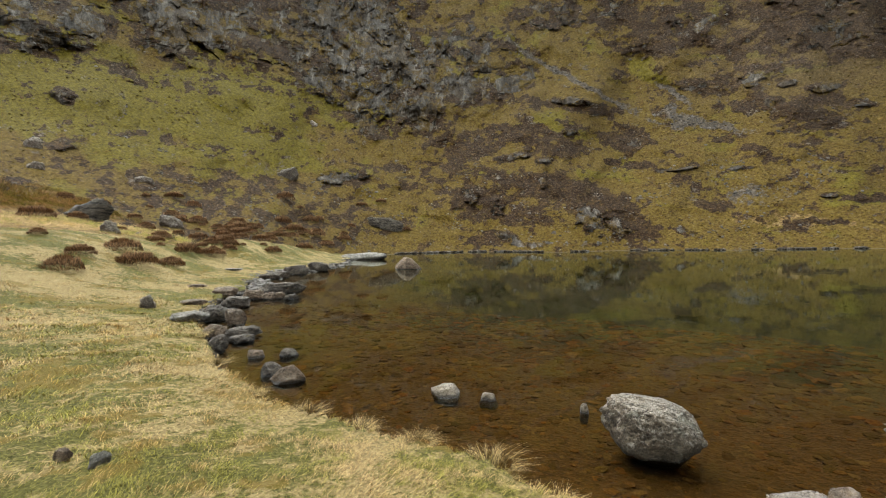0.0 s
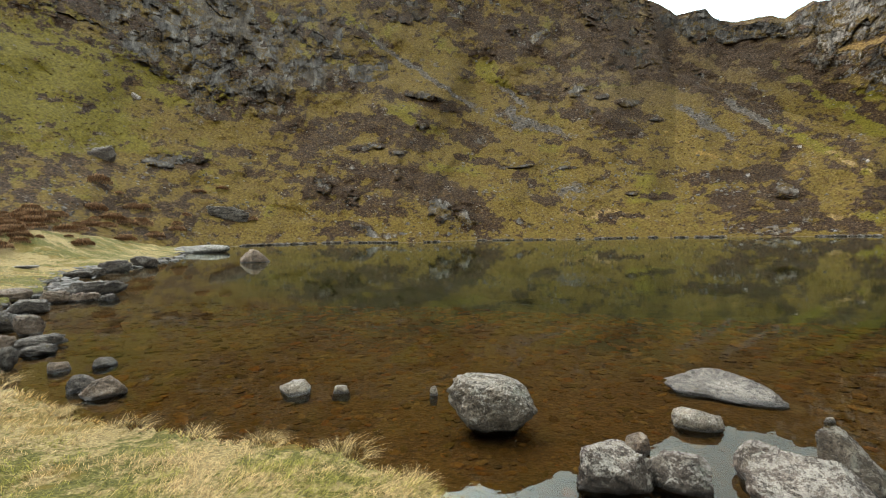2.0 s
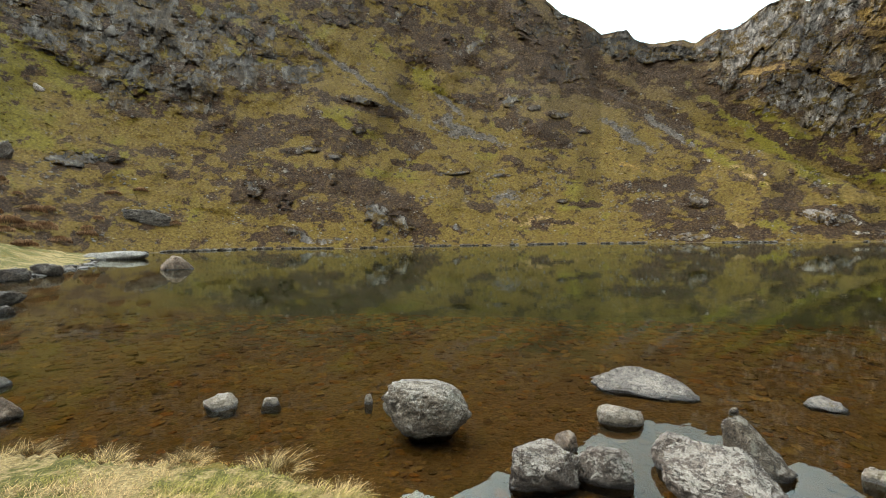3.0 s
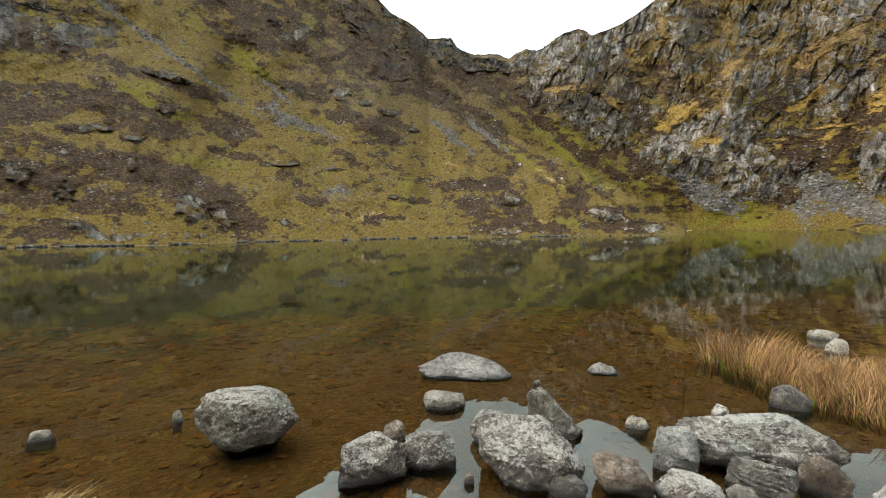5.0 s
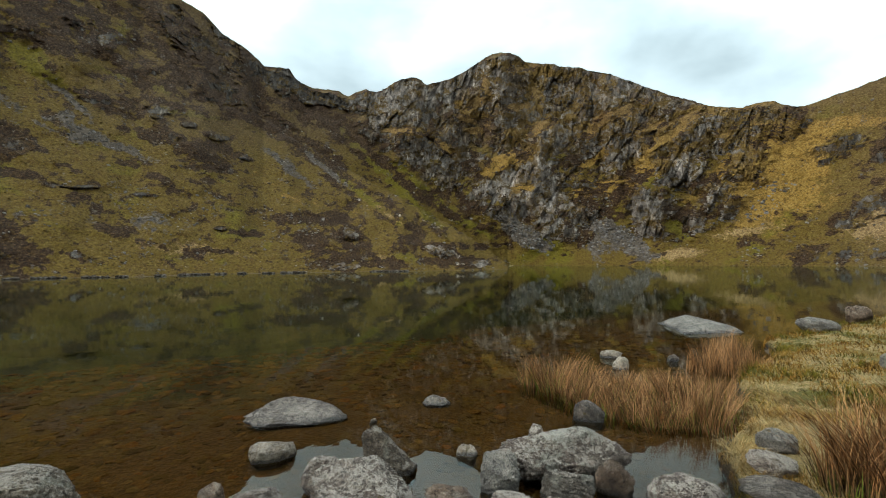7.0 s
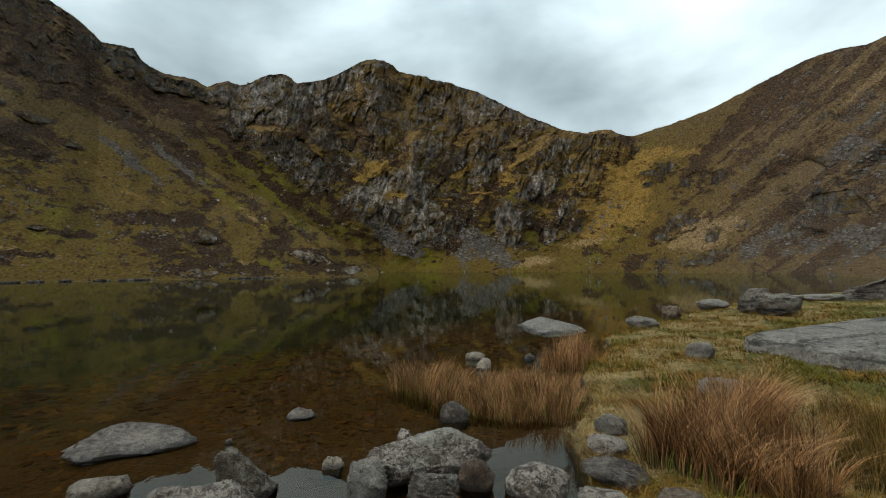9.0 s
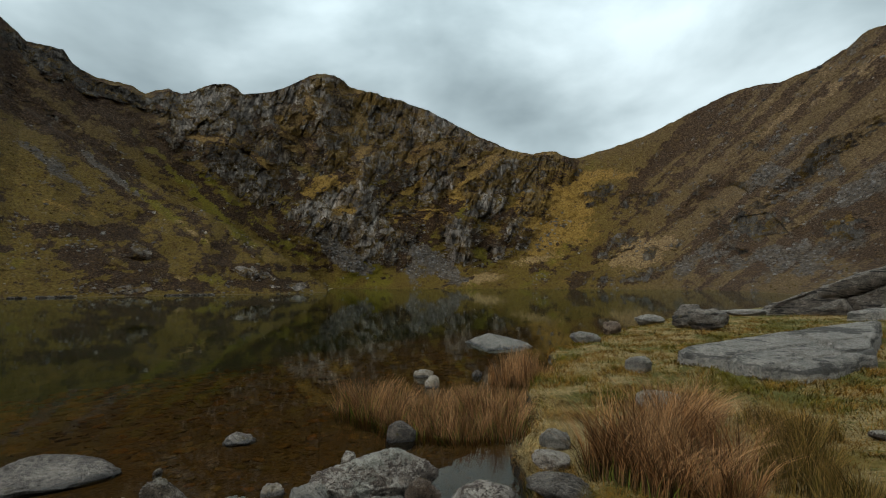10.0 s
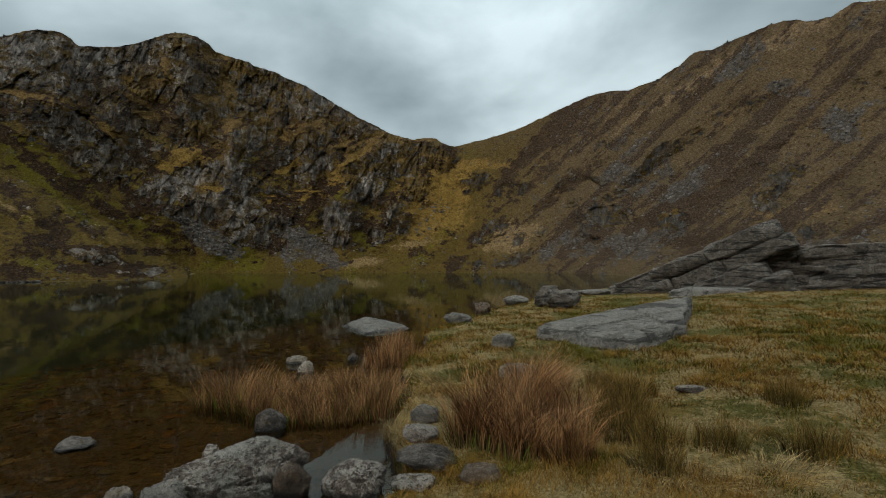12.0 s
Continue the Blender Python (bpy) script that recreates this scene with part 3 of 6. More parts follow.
patch("rock", 63.7, 4.7, 2.6, 0.5, -42, 0.90)
patch("scree", 46.2, 11.3, 3.2, 0.4, -38, 1.10)
patch("scree", 50.9, 11.1, 3.4, 0.3, -38, 1.20)
patch("dry", 57.6, 6.4, 3.7, 0.3, -36, 0.60)
patch("dry", 57.1, 1.0, 1.8, 0.5, 0, 0.60)
patch("heather", 47.8, 13.5, 4.0, 0.5, -36, 1.10)
patch("heather", 45.1, 15.8, 4.1, 1.0, -30, 1.00)
patch("heather", 53.1, 10.9, 5.8, 0.9, -38, 1.05)
patch("heather", 57.8, 7.5, 3.1, 0.5, -38, 1.10)
patch("heather", 49.2, 17.5, 4.6, 1.2, -15, 1.00)
patch("heather", 55.7, 14.0, 3.2, 2.1, -35, 1.00)
patch("heather", 64.5, 7.0, 4.5, 0.5, -38, 0.95)
patch("green", 61.9, 9.6, 5.3, 0.5, -40, 1.00)
patch("green", 68.6, 4.5, 4.2, 0.5, -32, 1.00)
patch("green", 54.5, 8.7, 5.8, 0.3, -37, 0.80)
patch("rock", 45.8, 20.5, 2.7, 1.4, -25, 0.85)
patch("rock", 41.4, 22.7, 4.1, 1.4, -35, 0.90)
patch("rock", 49.8, 19.1, 3.3, 0.7, 0, 0.90)
patch("rock", 56.9, 17.5, 2.6, 3.0, -25, 1.20)
patch("heather", 39.7, 19.5, 4.1, 2.4, -35, 0.95)
patch("heather", 34.3, 22.9, 6.1, 1.7, -25, 0.95)
patch("rock", 37.3, 22.4, 4.1, 1.4, -35, 0.80)
patch("gold", 43.8, 9.7, 4.1, 0.9, -20, 0.50)
patch("gold", 47.9, 7.3, 7.4, 0.7, -10, 0.50)
patch("scree", 73.4, 3.5, 2.4, 0.5, -43, 1.10)
patch("scree", 76.0, 2.6, 2.0, 0.4, -40, 1.00)
patch("heather", 69.2, 2.1, 2.6, 0.4, -5, 1.00)
patch("heather", 71.8, 2.1, 1.5, 0.4, -5, 1.00)
patch("rock", -39.5, 19.8, 5.1, 2.3, 14, 1.00)
patch("rock", -28.3, 22.2, 6.0, 3.6, -10, 1.10)
patch("rock", -19.8, 22.4, 5.5, 3.3, -13, 0.90)
patch("rock", -9.6, 22.2, 9.4, 6.4, -22, 1.10)
patch("rock", -9.0, 14.0, 1.7, 1.6, 2, 0.90)
patch("green", -28.5, 13.6, 17.2, 5.9, -1, 1.25)
patch("green", -40.8, 14.2, 6.0, 2.9, 11, 0.50)
patch("rock", -38.8, 13.6, 0.9, 0.6, 10, 1.00)
patch("rock", -33.2, 16.4, 0.7, 0.7, 9, 0.80)
patch("rock", -12.4, 7.6, 3.0, 0.8, 6, 1.00)
patch("rock", -38.9, 9.1, 1.1, 0.4, 7, 0.90)
patch("heather", -14.9, 16.2, 9.0, 1.2, -21, 0.50)
patch("heather", -23.7, 1.4, 11.1, 2.5, -8, 0.75)
patch("heather", -32.7, 5.7, 11.3, 1.4, 3, 0.40)
patch("heather", -5.7, 6.5, 8.2, 2.7, 0, 0.40)
patch("heather", -41.1, 2.9, 2.0, 0.6, 2, 0.90)
patch("heather", -15.1, 3.4, 9.0, 2.7, -5, 0.45)
patch("dry", -41.5, 1.3, 6.6, 3.7, -16, 1.30)
patch("dry", -33.5, -0.3, 7.4, 2.4, -14, 1.10)
patch("dry", -20.2, -2.3, 4.3, 0.8, -1, 1.00)
patch("rock", 59.9, 18.2, 4.8, 3.8, -0, 1.25)
patch("rock", 68.2, 20.4, 4.7, 3.6, -3, 1.25)
patch("rock", 72.8, 21.3, 4.0, 2.9, -5, 1.10)
patch("rock", 78.6, 17.9, 7.5, 5.4, -6, 1.25)
patch("rock", 74.8, 10.0, 8.4, 4.6, -3, 1.15)
patch("rock", 65.4, 13.3, 5.5, 4.6, -21, 1.00)
patch("rock", 85.7, 18.2, 6.2, 2.5, -20, 1.15)
patch("rock", 85.7, 13.0, 5.1, 3.6, -6, 1.00)
patch("rock", 92.1, 14.4, 5.5, 2.8, -9, 1.05)
patch("rock", 96.8, 13.4, 2.7, 2.6, -10, 1.05)
patch("rock", 97.7, 10.1, 2.2, 1.7, 32, 1.20)
patch("rock", 91.6, 10.0, 2.5, 2.3, -6, 1.10)
patch("rock", 88.7, 6.1, 2.4, 3.3, 17, 1.60)
patch("rock", 93.1, 4.4, 1.3, 1.4, -3, 1.30)
patch("rock", 95.2, 6.8, 1.7, 2.0, 25, 1.20)
patch("rock", 79.8, 5.3, 4.3, 2.6, -2, 1.10)
patch("rock", 101.0, 13.9, 2.0, 1.4, -12, 0.75)
patch("heather", 78.6, 6.0, 5.0, 2.6, -2, 0.80)
patch("heather", 68.1, 12.3, 5.4, 3.9, -32, 0.60)
patch("gold", 75.4, 16.0, 3.9, 0.8, 18, 1.20)
patch("gold", 72.2, 11.8, 4.0, 0.8, 22, 1.00)
patch("gold", 77.4, 22.1, 5.1, 0.5, -14, 0.80)
patch("gold", 84.6, 16.1, 3.5, 0.6, 23, 1.00)
patch("gold", 87.9, 10.8, 1.9, 1.0, 14, 1.40)
patch("gold", 91.6, 15.6, 4.6, 0.5, 16, 1.00)
patch("gold", 94.0, 12.8, 4.3, 0.5, 22, 0.90)
patch("gold", 68.8, 17.8, 2.0, 0.9, -33, 1.00)
patch("gold", 95.9, 15.7, 1.5, 0.4, -11, 1.00)
patch("gold", 101.0, 10.4, 3.0, 2.8, 29, 1.50)
patch("gold", 98.1, 6.0, 2.6, 2.7, 15, 0.90)
patch("gold", 82.2, 8.4, 3.6, 0.9, -3, 0.80)
patch("gold", 62.7, 15.9, 3.4, 0.5, 9, 0.70)
patch("rock", 75.4, 16.0, 3.9, 0.6, 18, -0.60)
patch("rock", 72.2, 11.8, 4.0, 0.6, 22, -0.60)
patch("rock", 84.6, 16.1, 3.5, 0.4, 23, -0.60)
patch("rock", 87.9, 10.8, 1.9, 0.8, 14, -1.00)
patch("rock", 82.2, 8.4, 3.6, 0.6, -3, -0.60)
patch("rock", 91.6, 15.5, 4.6, 0.3, 16, -0.50)
patch("green", 76.7, 2.4, 3.8, 1.2, -21, 0.80)
patch("green", 91.6, 4.2, 1.1, 2.3, -3, 0.80)
patch("green", 84.0, 4.2, 1.3, 1.4, -2, 0.80)
patch("scree", 74.1, 4.1, 4.2, 1.1, -36, 1.10)
patch("scree", 84.0, 2.6, 2.3, 1.4, 59, 1.00)
patch("scree", 87.1, 2.2, 2.3, 1.0, -46, 1.00)
patch("dry", 91.6, 1.0, 3.3, 0.7, 9, 1.00)
patch("dry", 98.1, 3.3, 3.9, 0.8, 5, 0.70)
patch("heather", 98.1, 2.2, 1.1, 0.5, 28, 0.90)
patch("heather", 113.4, 12.0, 4.0, 2.6, 17, 0.80)
patch("heather", 119.3, 14.9, 7.0, 3.8, 30, 1.00)
patch("heather", 125.4, 15.5, 7.0, 3.6, 28, 0.85)
patch("scree", 123.5, 12.0, 3.6, 1.2, 25, 0.75)
patch("rock", 107.2, 4.8, 2.9, 1.0, 29, 1.00)
patch("rock", 111.3, 4.0, 2.0, 0.7, 19, 0.90)
patch("rock", 109.2, 1.2, 3.2, 0.7, 10, 1.20)
patch("rock", 103.7, 0.6, 2.2, 0.9, 20, 1.00)
patch("dry", 109.9, 4.0, 3.4, 2.2, -1, 0.60)
patch("rock", 105.2, 10.9, 2.2, 1.0, 19, 0.80)
patch("rock", 110.0, 9.7, 2.0, 0.8, -2, 0.80)
patch("rock", 121.0, 6.1, 3.8, 1.6, 18, 1.00)
patch("rock", 118.6, 9.1, 2.7, 1.2, 32, 0.80)
patch("rock", 127.5, 5.5, 1.8, 1.2, 27, 1.00)
patch("heather", 124.6, 4.7, 3.5, 0.4, 48, 1.10)
patch("heather", 130.7, 6.5, 6.0, 0.5, 38, 1.20)
patch("heather", 133.9, 8.6, 4.7, 0.8, 34, 1.10)
patch("scree", 128.7, 9.1, 2.3, 0.9, 30, 1.30)
patch("scree", 123.4, 3.1, 2.6, 0.7, 44, 1.00)
patch("scree", 115.9, 3.3, 3.6, 0.9, 29, 0.80)
patch("scree", 142.1, 13.4, 1.2, 1.8, 19, 1.70)
patch("scree", 138.8, 16.9, 1.4, 0.4, -12, 0.90)
patch("rock", 137.7, 9.3, 2.4, 1.5, 28, 1.15)
patch("rock", 135.8, 7.3, 2.0, 1.0, 25, 1.05)
patch("heather", 138.2, 12.5, 5.8, 2.1, 21, 0.95)
patch("heather", 141.9, 19.4, 4.6, 2.2, 15, 0.85)
patch("scree", 134.2, 20.8, 2.1, 0.9, 28, 0.75)
patch("gold", 139.4, 19.6, 6.7, 0.5, 21, 0.80)
patch("gold", 132.0, 15.2, 2.7, 0.7, 26, 0.90)
patch("gold", 130.8, 8.3, 3.3, 0.5, 30, 1.00)
patch("gold", 138.0, 5.4, 5.3, 0.6, 1, 0.90)
patch("dry", 128.3, 18.9, 8.4, 0.5, 26, 0.70)
patch("rock", 139.7, 3.1, 3.6, 1.0, 7, 0.80)
patch("rock", 144.1, 14.0, 1.5, 2.0, -12, 0.70)
patch("heather", 143.5, 7.5, 1.6, 3.1, 13, 0.70)
patch("scree", 141.3, 2.2, 4.0, 0.8, -2, 0.70)
patch("heather", 130.9, 13.6, 17.5, 9.3, 12, 0.75)
patch("heather", 116.0, 9.9, 7.8, 4.0, 27, 0.60)
patch("dry", -38.7, -2.2, 9.3, 2.2, -10, 0.90)
patch("dry", 138.6, 22.3, 11.5, 1.2, 10, 0.50)
patch("heather", 71.5, 12.8, 19.9, 7.8, -3, 0.30)
patch("green", 57.8, 10.7, 8.9, 0.5, -43, 1.00)
patch("heather", 57.8, 10.7, 8.3, 0.4, -43, -0.80)
patch("scree", 74.0, 4.5, 3.4, 0.6, -36, 1.20)
patch("scree", 76.2, 2.9, 2.8, 0.5, -36, 1.10)
patch("scree", 84.5, 3.3, 2.2, 1.4, -50, 1.10)
patch("rock", 59.4, 18.2, 3.1, 3.1, -10, 1.30)
patch("rock", 66.6, 19.5, 1.2, 2.2, 0, 1.30)
patch("rock", 78.9, 19.4, 4.5, 3.0, 0, 1.30)
patch("rock", 83.7, 19.4, 3.5, 2.4, -20, 1.20)
patch("rock", 73.9, 14.7, 2.6, 1.7, 0, 1.10)
patch("rock", 78.2, 14.1, 3.2, 2.4, 0, 1.20)
patch("rock", 74.0, 7.3, 2.9, 1.9, -5, 1.25)
patch("heather", 80.9, 8.0, 4.2, 1.4, -20, 0.90)
patch("heather", 78.1, 4.7, 4.2, 1.4, -10, 0.90)
patch("gold", 59.5, 16.0, 2.4, 0.3, 0, 1.30)
patch("rock", 59.5, 16.0, 2.2, 0.3, 0, -0.80)
patch("heather", 59.5, 16.0, 2.2, 0.2, 0, -0.60)
patch("gold", 69.1, 19.1, 1.6, 0.8, 25, 1.30)
patch("rock", 69.1, 19.1, 1.5, 0.7, 25, -0.80)
patch("heather", 69.1, 19.1, 1.5, 0.6, 25, -0.60)
patch("gold", 67.8, 17.3, 1.3, 0.4, -10, 1.30)
patch("rock", 67.8, 17.3, 1.2, 0.4, -10, -0.80)
patch("heather", 67.8, 17.3, 1.2, 0.4, -10, -0.60)
patch("gold", 68.8, 15.9, 1.5, 0.4, 0, 1.30)
patch("rock", 68.8, 15.9, 1.3, 0.4, 0, -0.80)
patch("heather", 68.8, 15.9, 1.3, 0.4, 0, -0.60)
patch("gold", 74.6, 22.7, 2.8, 0.6, -12, 1.30)
patch("rock", 74.6, 22.7, 2.5, 0.5, -12, -0.80)
patch("heather", 74.6, 22.7, 2.5, 0.5, -12, -0.60)
patch("gold", 76.3, 19.9, 0.8, 1.3, 0, 1.30)
patch("rock", 76.3, 19.9, 0.7, 1.1, 0, -0.80)
patch("heather", 76.3, 19.9, 0.7, 1.0, 0, -0.60)
patch("gold", 73.9, 18.3, 1.7, 0.4, 10, 1.30)
patch("rock", 73.9, 18.3, 1.6, 0.4, 10, -0.80)
patch("heather", 73.9, 18.3, 1.6, 0.4, 10, -0.60)
patch("gold", 77.0, 16.0, 2.4, 0.6, 20, 1.30)
patch("rock", 77.0, 16.0, 2.2, 0.5, 20, -0.80)
patch("heather", 77.0, 16.0, 2.2, 0.5, 20, -0.60)
patch("gold", 72.6, 12.4, 2.7, 1.0, 15, 1.30)
patch("rock", 72.6, 12.4, 2.5, 0.8, 15, -0.80)
patch("heather", 72.6, 12.4, 2.5, 0.8, 15, -0.60)
patch("gold", 74.7, 9.1, 1.7, 0.4, 0, 1.30)
patch("rock", 74.7, 9.1, 1.5, 0.3, 0, -0.80)
patch("heather", 74.7, 9.1, 1.5, 0.3, 0, -0.60)
patch("gold", 85.8, 17.1, 4.2, 0.5, 15, 1.30)
patch("rock", 85.8, 17.1, 3.7, 0.4, 15, -0.80)
patch("heather", 85.8, 17.1, 3.7, 0.4, 15, -0.60)
patch("gold", 88.5, 10.9, 1.3, 1.2, 0, 1.30)
patch("rock", 88.5, 10.9, 1.2, 1.0, 0, -0.80)
patch("heather", 88.5, 10.9, 1.2, 1.0, 0, -0.60)
patch("gold", 90.7, 13.9, 4.7, 0.6, 35, 1.30)
patch("rock", 90.7, 13.9, 4.3, 0.5, 35, -0.80)
patch("heather", 90.7, 13.9, 4.3, 0.5, 35, -0.60)
patch("gold", 85.1, 9.4, 2.2, 0.4, 0, 1.30)
patch("rock", 85.1, 9.4, 2.0, 0.3, 0, -0.80)
patch("heather", 85.1, 9.4, 2.0, 0.3, 0, -0.60)
patch("gold", 70.4, 21.0, 0.7, 1.5, 20, 1.30)
patch("rock", 70.4, 21.0, 0.6, 1.2, 20, -0.80)
patch("heather", 70.4, 21.0, 0.6, 1.2, 20, -0.60)
patch("gold", 65.2, 13.9, 2.0, 0.5, -35, 1.30)
patch("rock", 65.2, 13.9, 1.8, 0.4, -35, -0.80)
patch("heather", 65.2, 13.9, 1.8, 0.4, -35, -0.60)
patch("gold", 83.0, 12.2, 2.1, 0.5, 40, 1.30)
patch("rock", 83.0, 12.2, 1.9, 0.4, 40, -0.80)
patch("heather", 83.0, 12.2, 1.9, 0.4, 40, -0.60)
patch("gold", 94.3, 15.8, 2.0, 0.3, -5, 1.30)
patch("rock", 94.3, 15.8, 1.8, 0.2, -5, -0.80)
patch("heather", 94.3, 15.8, 1.8, 0.2, -5, -0.60)
patch("gold", 98.2, 15.8, 2.5, 0.3, 5, 1.30)
patch("rock", 98.2, 15.8, 2.3, 0.3, 5, -0.80)
patch("heather", 98.2, 15.8, 2.3, 0.2, 5, -0.60)
patch("heather", 112.7, 12.7, 5.0, 2.4, 20, 0.90)
patch("scree", 124.2, 11.9, 3.0, 3.1, 45, 0.75)
patch("heather", 132.8, 7.5, 4.5, 0.6, 42, 1.20)
patch("heather", 135.1, 8.5, 2.4, 0.9, 45, 1.20)
patch("rock", 136.3, 7.2, 2.0, 1.7, 10, 1.20)
patch("scree", 129.0, 9.7, 2.2, 0.7, 25, 1.20)
patch("scree", 125.7, 2.9, 3.4, 0.9, 40, 1.00)
patch("scree", 119.7, 2.8, 3.1, 0.8, 20, 0.90)
patch("rock", 119.8, 6.7, 2.6, 1.7, 15, 1.00)
patch("rock", 104.2, 0.9, 2.6, 1.0, 10, 1.30)
patch("rock", 109.9, 1.6, 2.6, 0.6, 10, 1.30)
patch("dry", 109.3, 3.8, 3.4, 1.1, 20, 1.00)
patch("heather", 106.7, 4.8, 2.6, 0.5, 20, 1.00)
patch("gold", 106.6, 12.9, 4.1, 0.8, 0, 1.20)
patch("rock", 105.3, 10.9, 1.4, 0.5, 10, 1.00)
patch("rock", 110.8, 9.7, 1.0, 0.6, 10, 1.00)
patch("heather", 133.0, 13.3, 3.0, 0.9, 45, 0.80)
patch("gold", 133.0, 12.1, 2.0, 0.5, 45, 1.00)
patch("gold", 138.9, 5.8, 4.3, 0.5, 5, 0.90)
patch("dry", 138.6, 22.2, 5.4, 0.5, 18, 1.00)
patch("heather", 142.7, 17.7, 3.2, 1.7, 20, 0.90)
patch("heather", 140.0, 12.2, 2.5, 1.4, 30, 1.00)
patch("heather", 143.5, 7.0, 1.9, 1.8, 30, 0.90)
patch("heather", 127.1, 15.3, 4.0, 1.2, 35, 0.90)
patch("heather", 123.5, 6.9, 3.6, 0.8, 40, 1.00)
patch("scree", 137.5, 18.0, 1.4, 0.5, 10, 0.90)
patch("gold", 127.5, 6.1, 3.3, 0.5, 42, 1.00)
patch("heather", 130.1, 2.3, 3.2, 0.5, 42, 1.00)
patch("scree", 133.7, 20.4, 2.0, 0.7, 30, 0.80)
# the next two paint the headwall's sunlit glow as broad gold cover
patch("gold", 95.0, 12.0, 7.0, 4.5, -10, 0.45)
patch("gold", 101.5, 8.5, 3.5, 5.0, 10, 0.6)
patch("gold", 78.0, 17.0, 9.0, 5.0, 0, 0.25)
patch("bulge", 88.7, 6.4, 2.2, 3.6, 16, 1.00)
patch("bulge", 97.7, 9.8, 2.2, 2.0, 33, 0.80)
patch("bulge", 95.2, 6.8, 1.7, 2.1, 25, 0.70)
patch("bulge", 93.1, 4.2, 1.2, 1.5, -3, 0.60)
patch("bulge", 89.5, 12.2, 5.0, 1.4, -47, 0.70)
patch("bulge", 76.1, 11.9, 2.6, 6.4, -11, 1.00)
patch("bulge", 71.8, 7.2, 3.6, 2.7, -2, 0.70)
patch("bulge", 61.3, 17.2, 3.8, 4.4, -0, 1.00)
patch("bulge", 70.8, 20.0, 3.0, 3.6, -4, 0.70)
patch("bulge", 79.8, 18.3, 3.1, 3.5, -6, -0.80)
patch("bulge", 68.5, 14.2, 1.6, 5.2, -17, -0.90)
patch("bulge", 82.8, 12.0, 1.5, 4.9, 20, -0.80)
patch("bulge", 84.9, 17.1, 2.3, 2.9, -8, 0.60)
patch("bulge", 94.0, 14.7, 2.9, 2.2, -9, 0.60)
patch("bulge", 79.8, 5.0, 3.7, 2.6, -2, 0.70)
patch("bulge", 86.6, 8.7, 0.9, 4.9, 6, -0.70)
patch("bulge", 91.6, 7.1, 0.7, 4.1, 6, -0.60)
patch("bulge", 6.2, 7.5, 10.9, 5.9, 2, 0.90)
patch("bulge", 38.3, 12.3, 4.7, 2.5, -19, 0.80)
patch("bulge", 52.1, 3.5, 5.6, 2.9, -3, 0.70)
patch("bulge", 32.5, 15.7, 2.6, 1.5, -3, 0.50)
patch("bulge", 15.6, 15.7, 4.1, 1.6, -14, 0.50)
patch("bulge", 21.4, 11.7, 2.7, 1.6, -20, 0.40)
patch("bulge", 17.8, 1.9, 4.1, 2.5, -30, 0.50)
patch("bulge", 21.1, 18.6, 6.1, 1.8, -35, -0.50)
patch("bulge", 25.8, 20.8, 4.1, 3.5, -32, 0.60)
patch("bulge", -9.6, 21.6, 4.0, 6.4, -17, 0.70)
patch("bulge", -16.1, 22.8, 1.3, 5.0, -10, -0.60)
patch("bulge", -1.5, 20.0, 3.4, 6.6, -0, 0.70)
patch("bulge", -5.6, 20.0, 1.1, 6.0, 1, -0.60)
patch("bulge", 5.4, 19.3, 4.1, 4.2, 18, 0.60)
patch("bulge", -28.3, 21.7, 3.8, 3.6, -10, 0.60)
patch("bulge", -39.5, 19.8, 3.8, 2.1, 14, 0.60)
patch("bulge", 121.0, 6.1, 4.3, 1.8, 18, 0.50)
patch("bulge", 137.7, 8.8, 3.2, 1.9, 28, 0.50)
patch("bulge", 127.5, 5.5, 1.9, 1.4, 27, 0.50)
patch("bulge", 109.2, 2.7, 4.7, 2.7, 9, 0.50)
patch("bulge", 122.3, 10.2, 8.5, 0.9, 36, 0.50)
patch("bulge", 127.0, 11.7, 7.9, 0.7, 36, -0.50)
patch("bulge", 133.4, 10.4, 8.0, 0.8, 35, 0.50)
patch("bulge", 131.5, 13.5, 8.4, 0.7, 32, -0.40)
patch("bulge", 114.7, 8.0, 5.9, 0.9, 33, -0.40)



SLOPE = {}


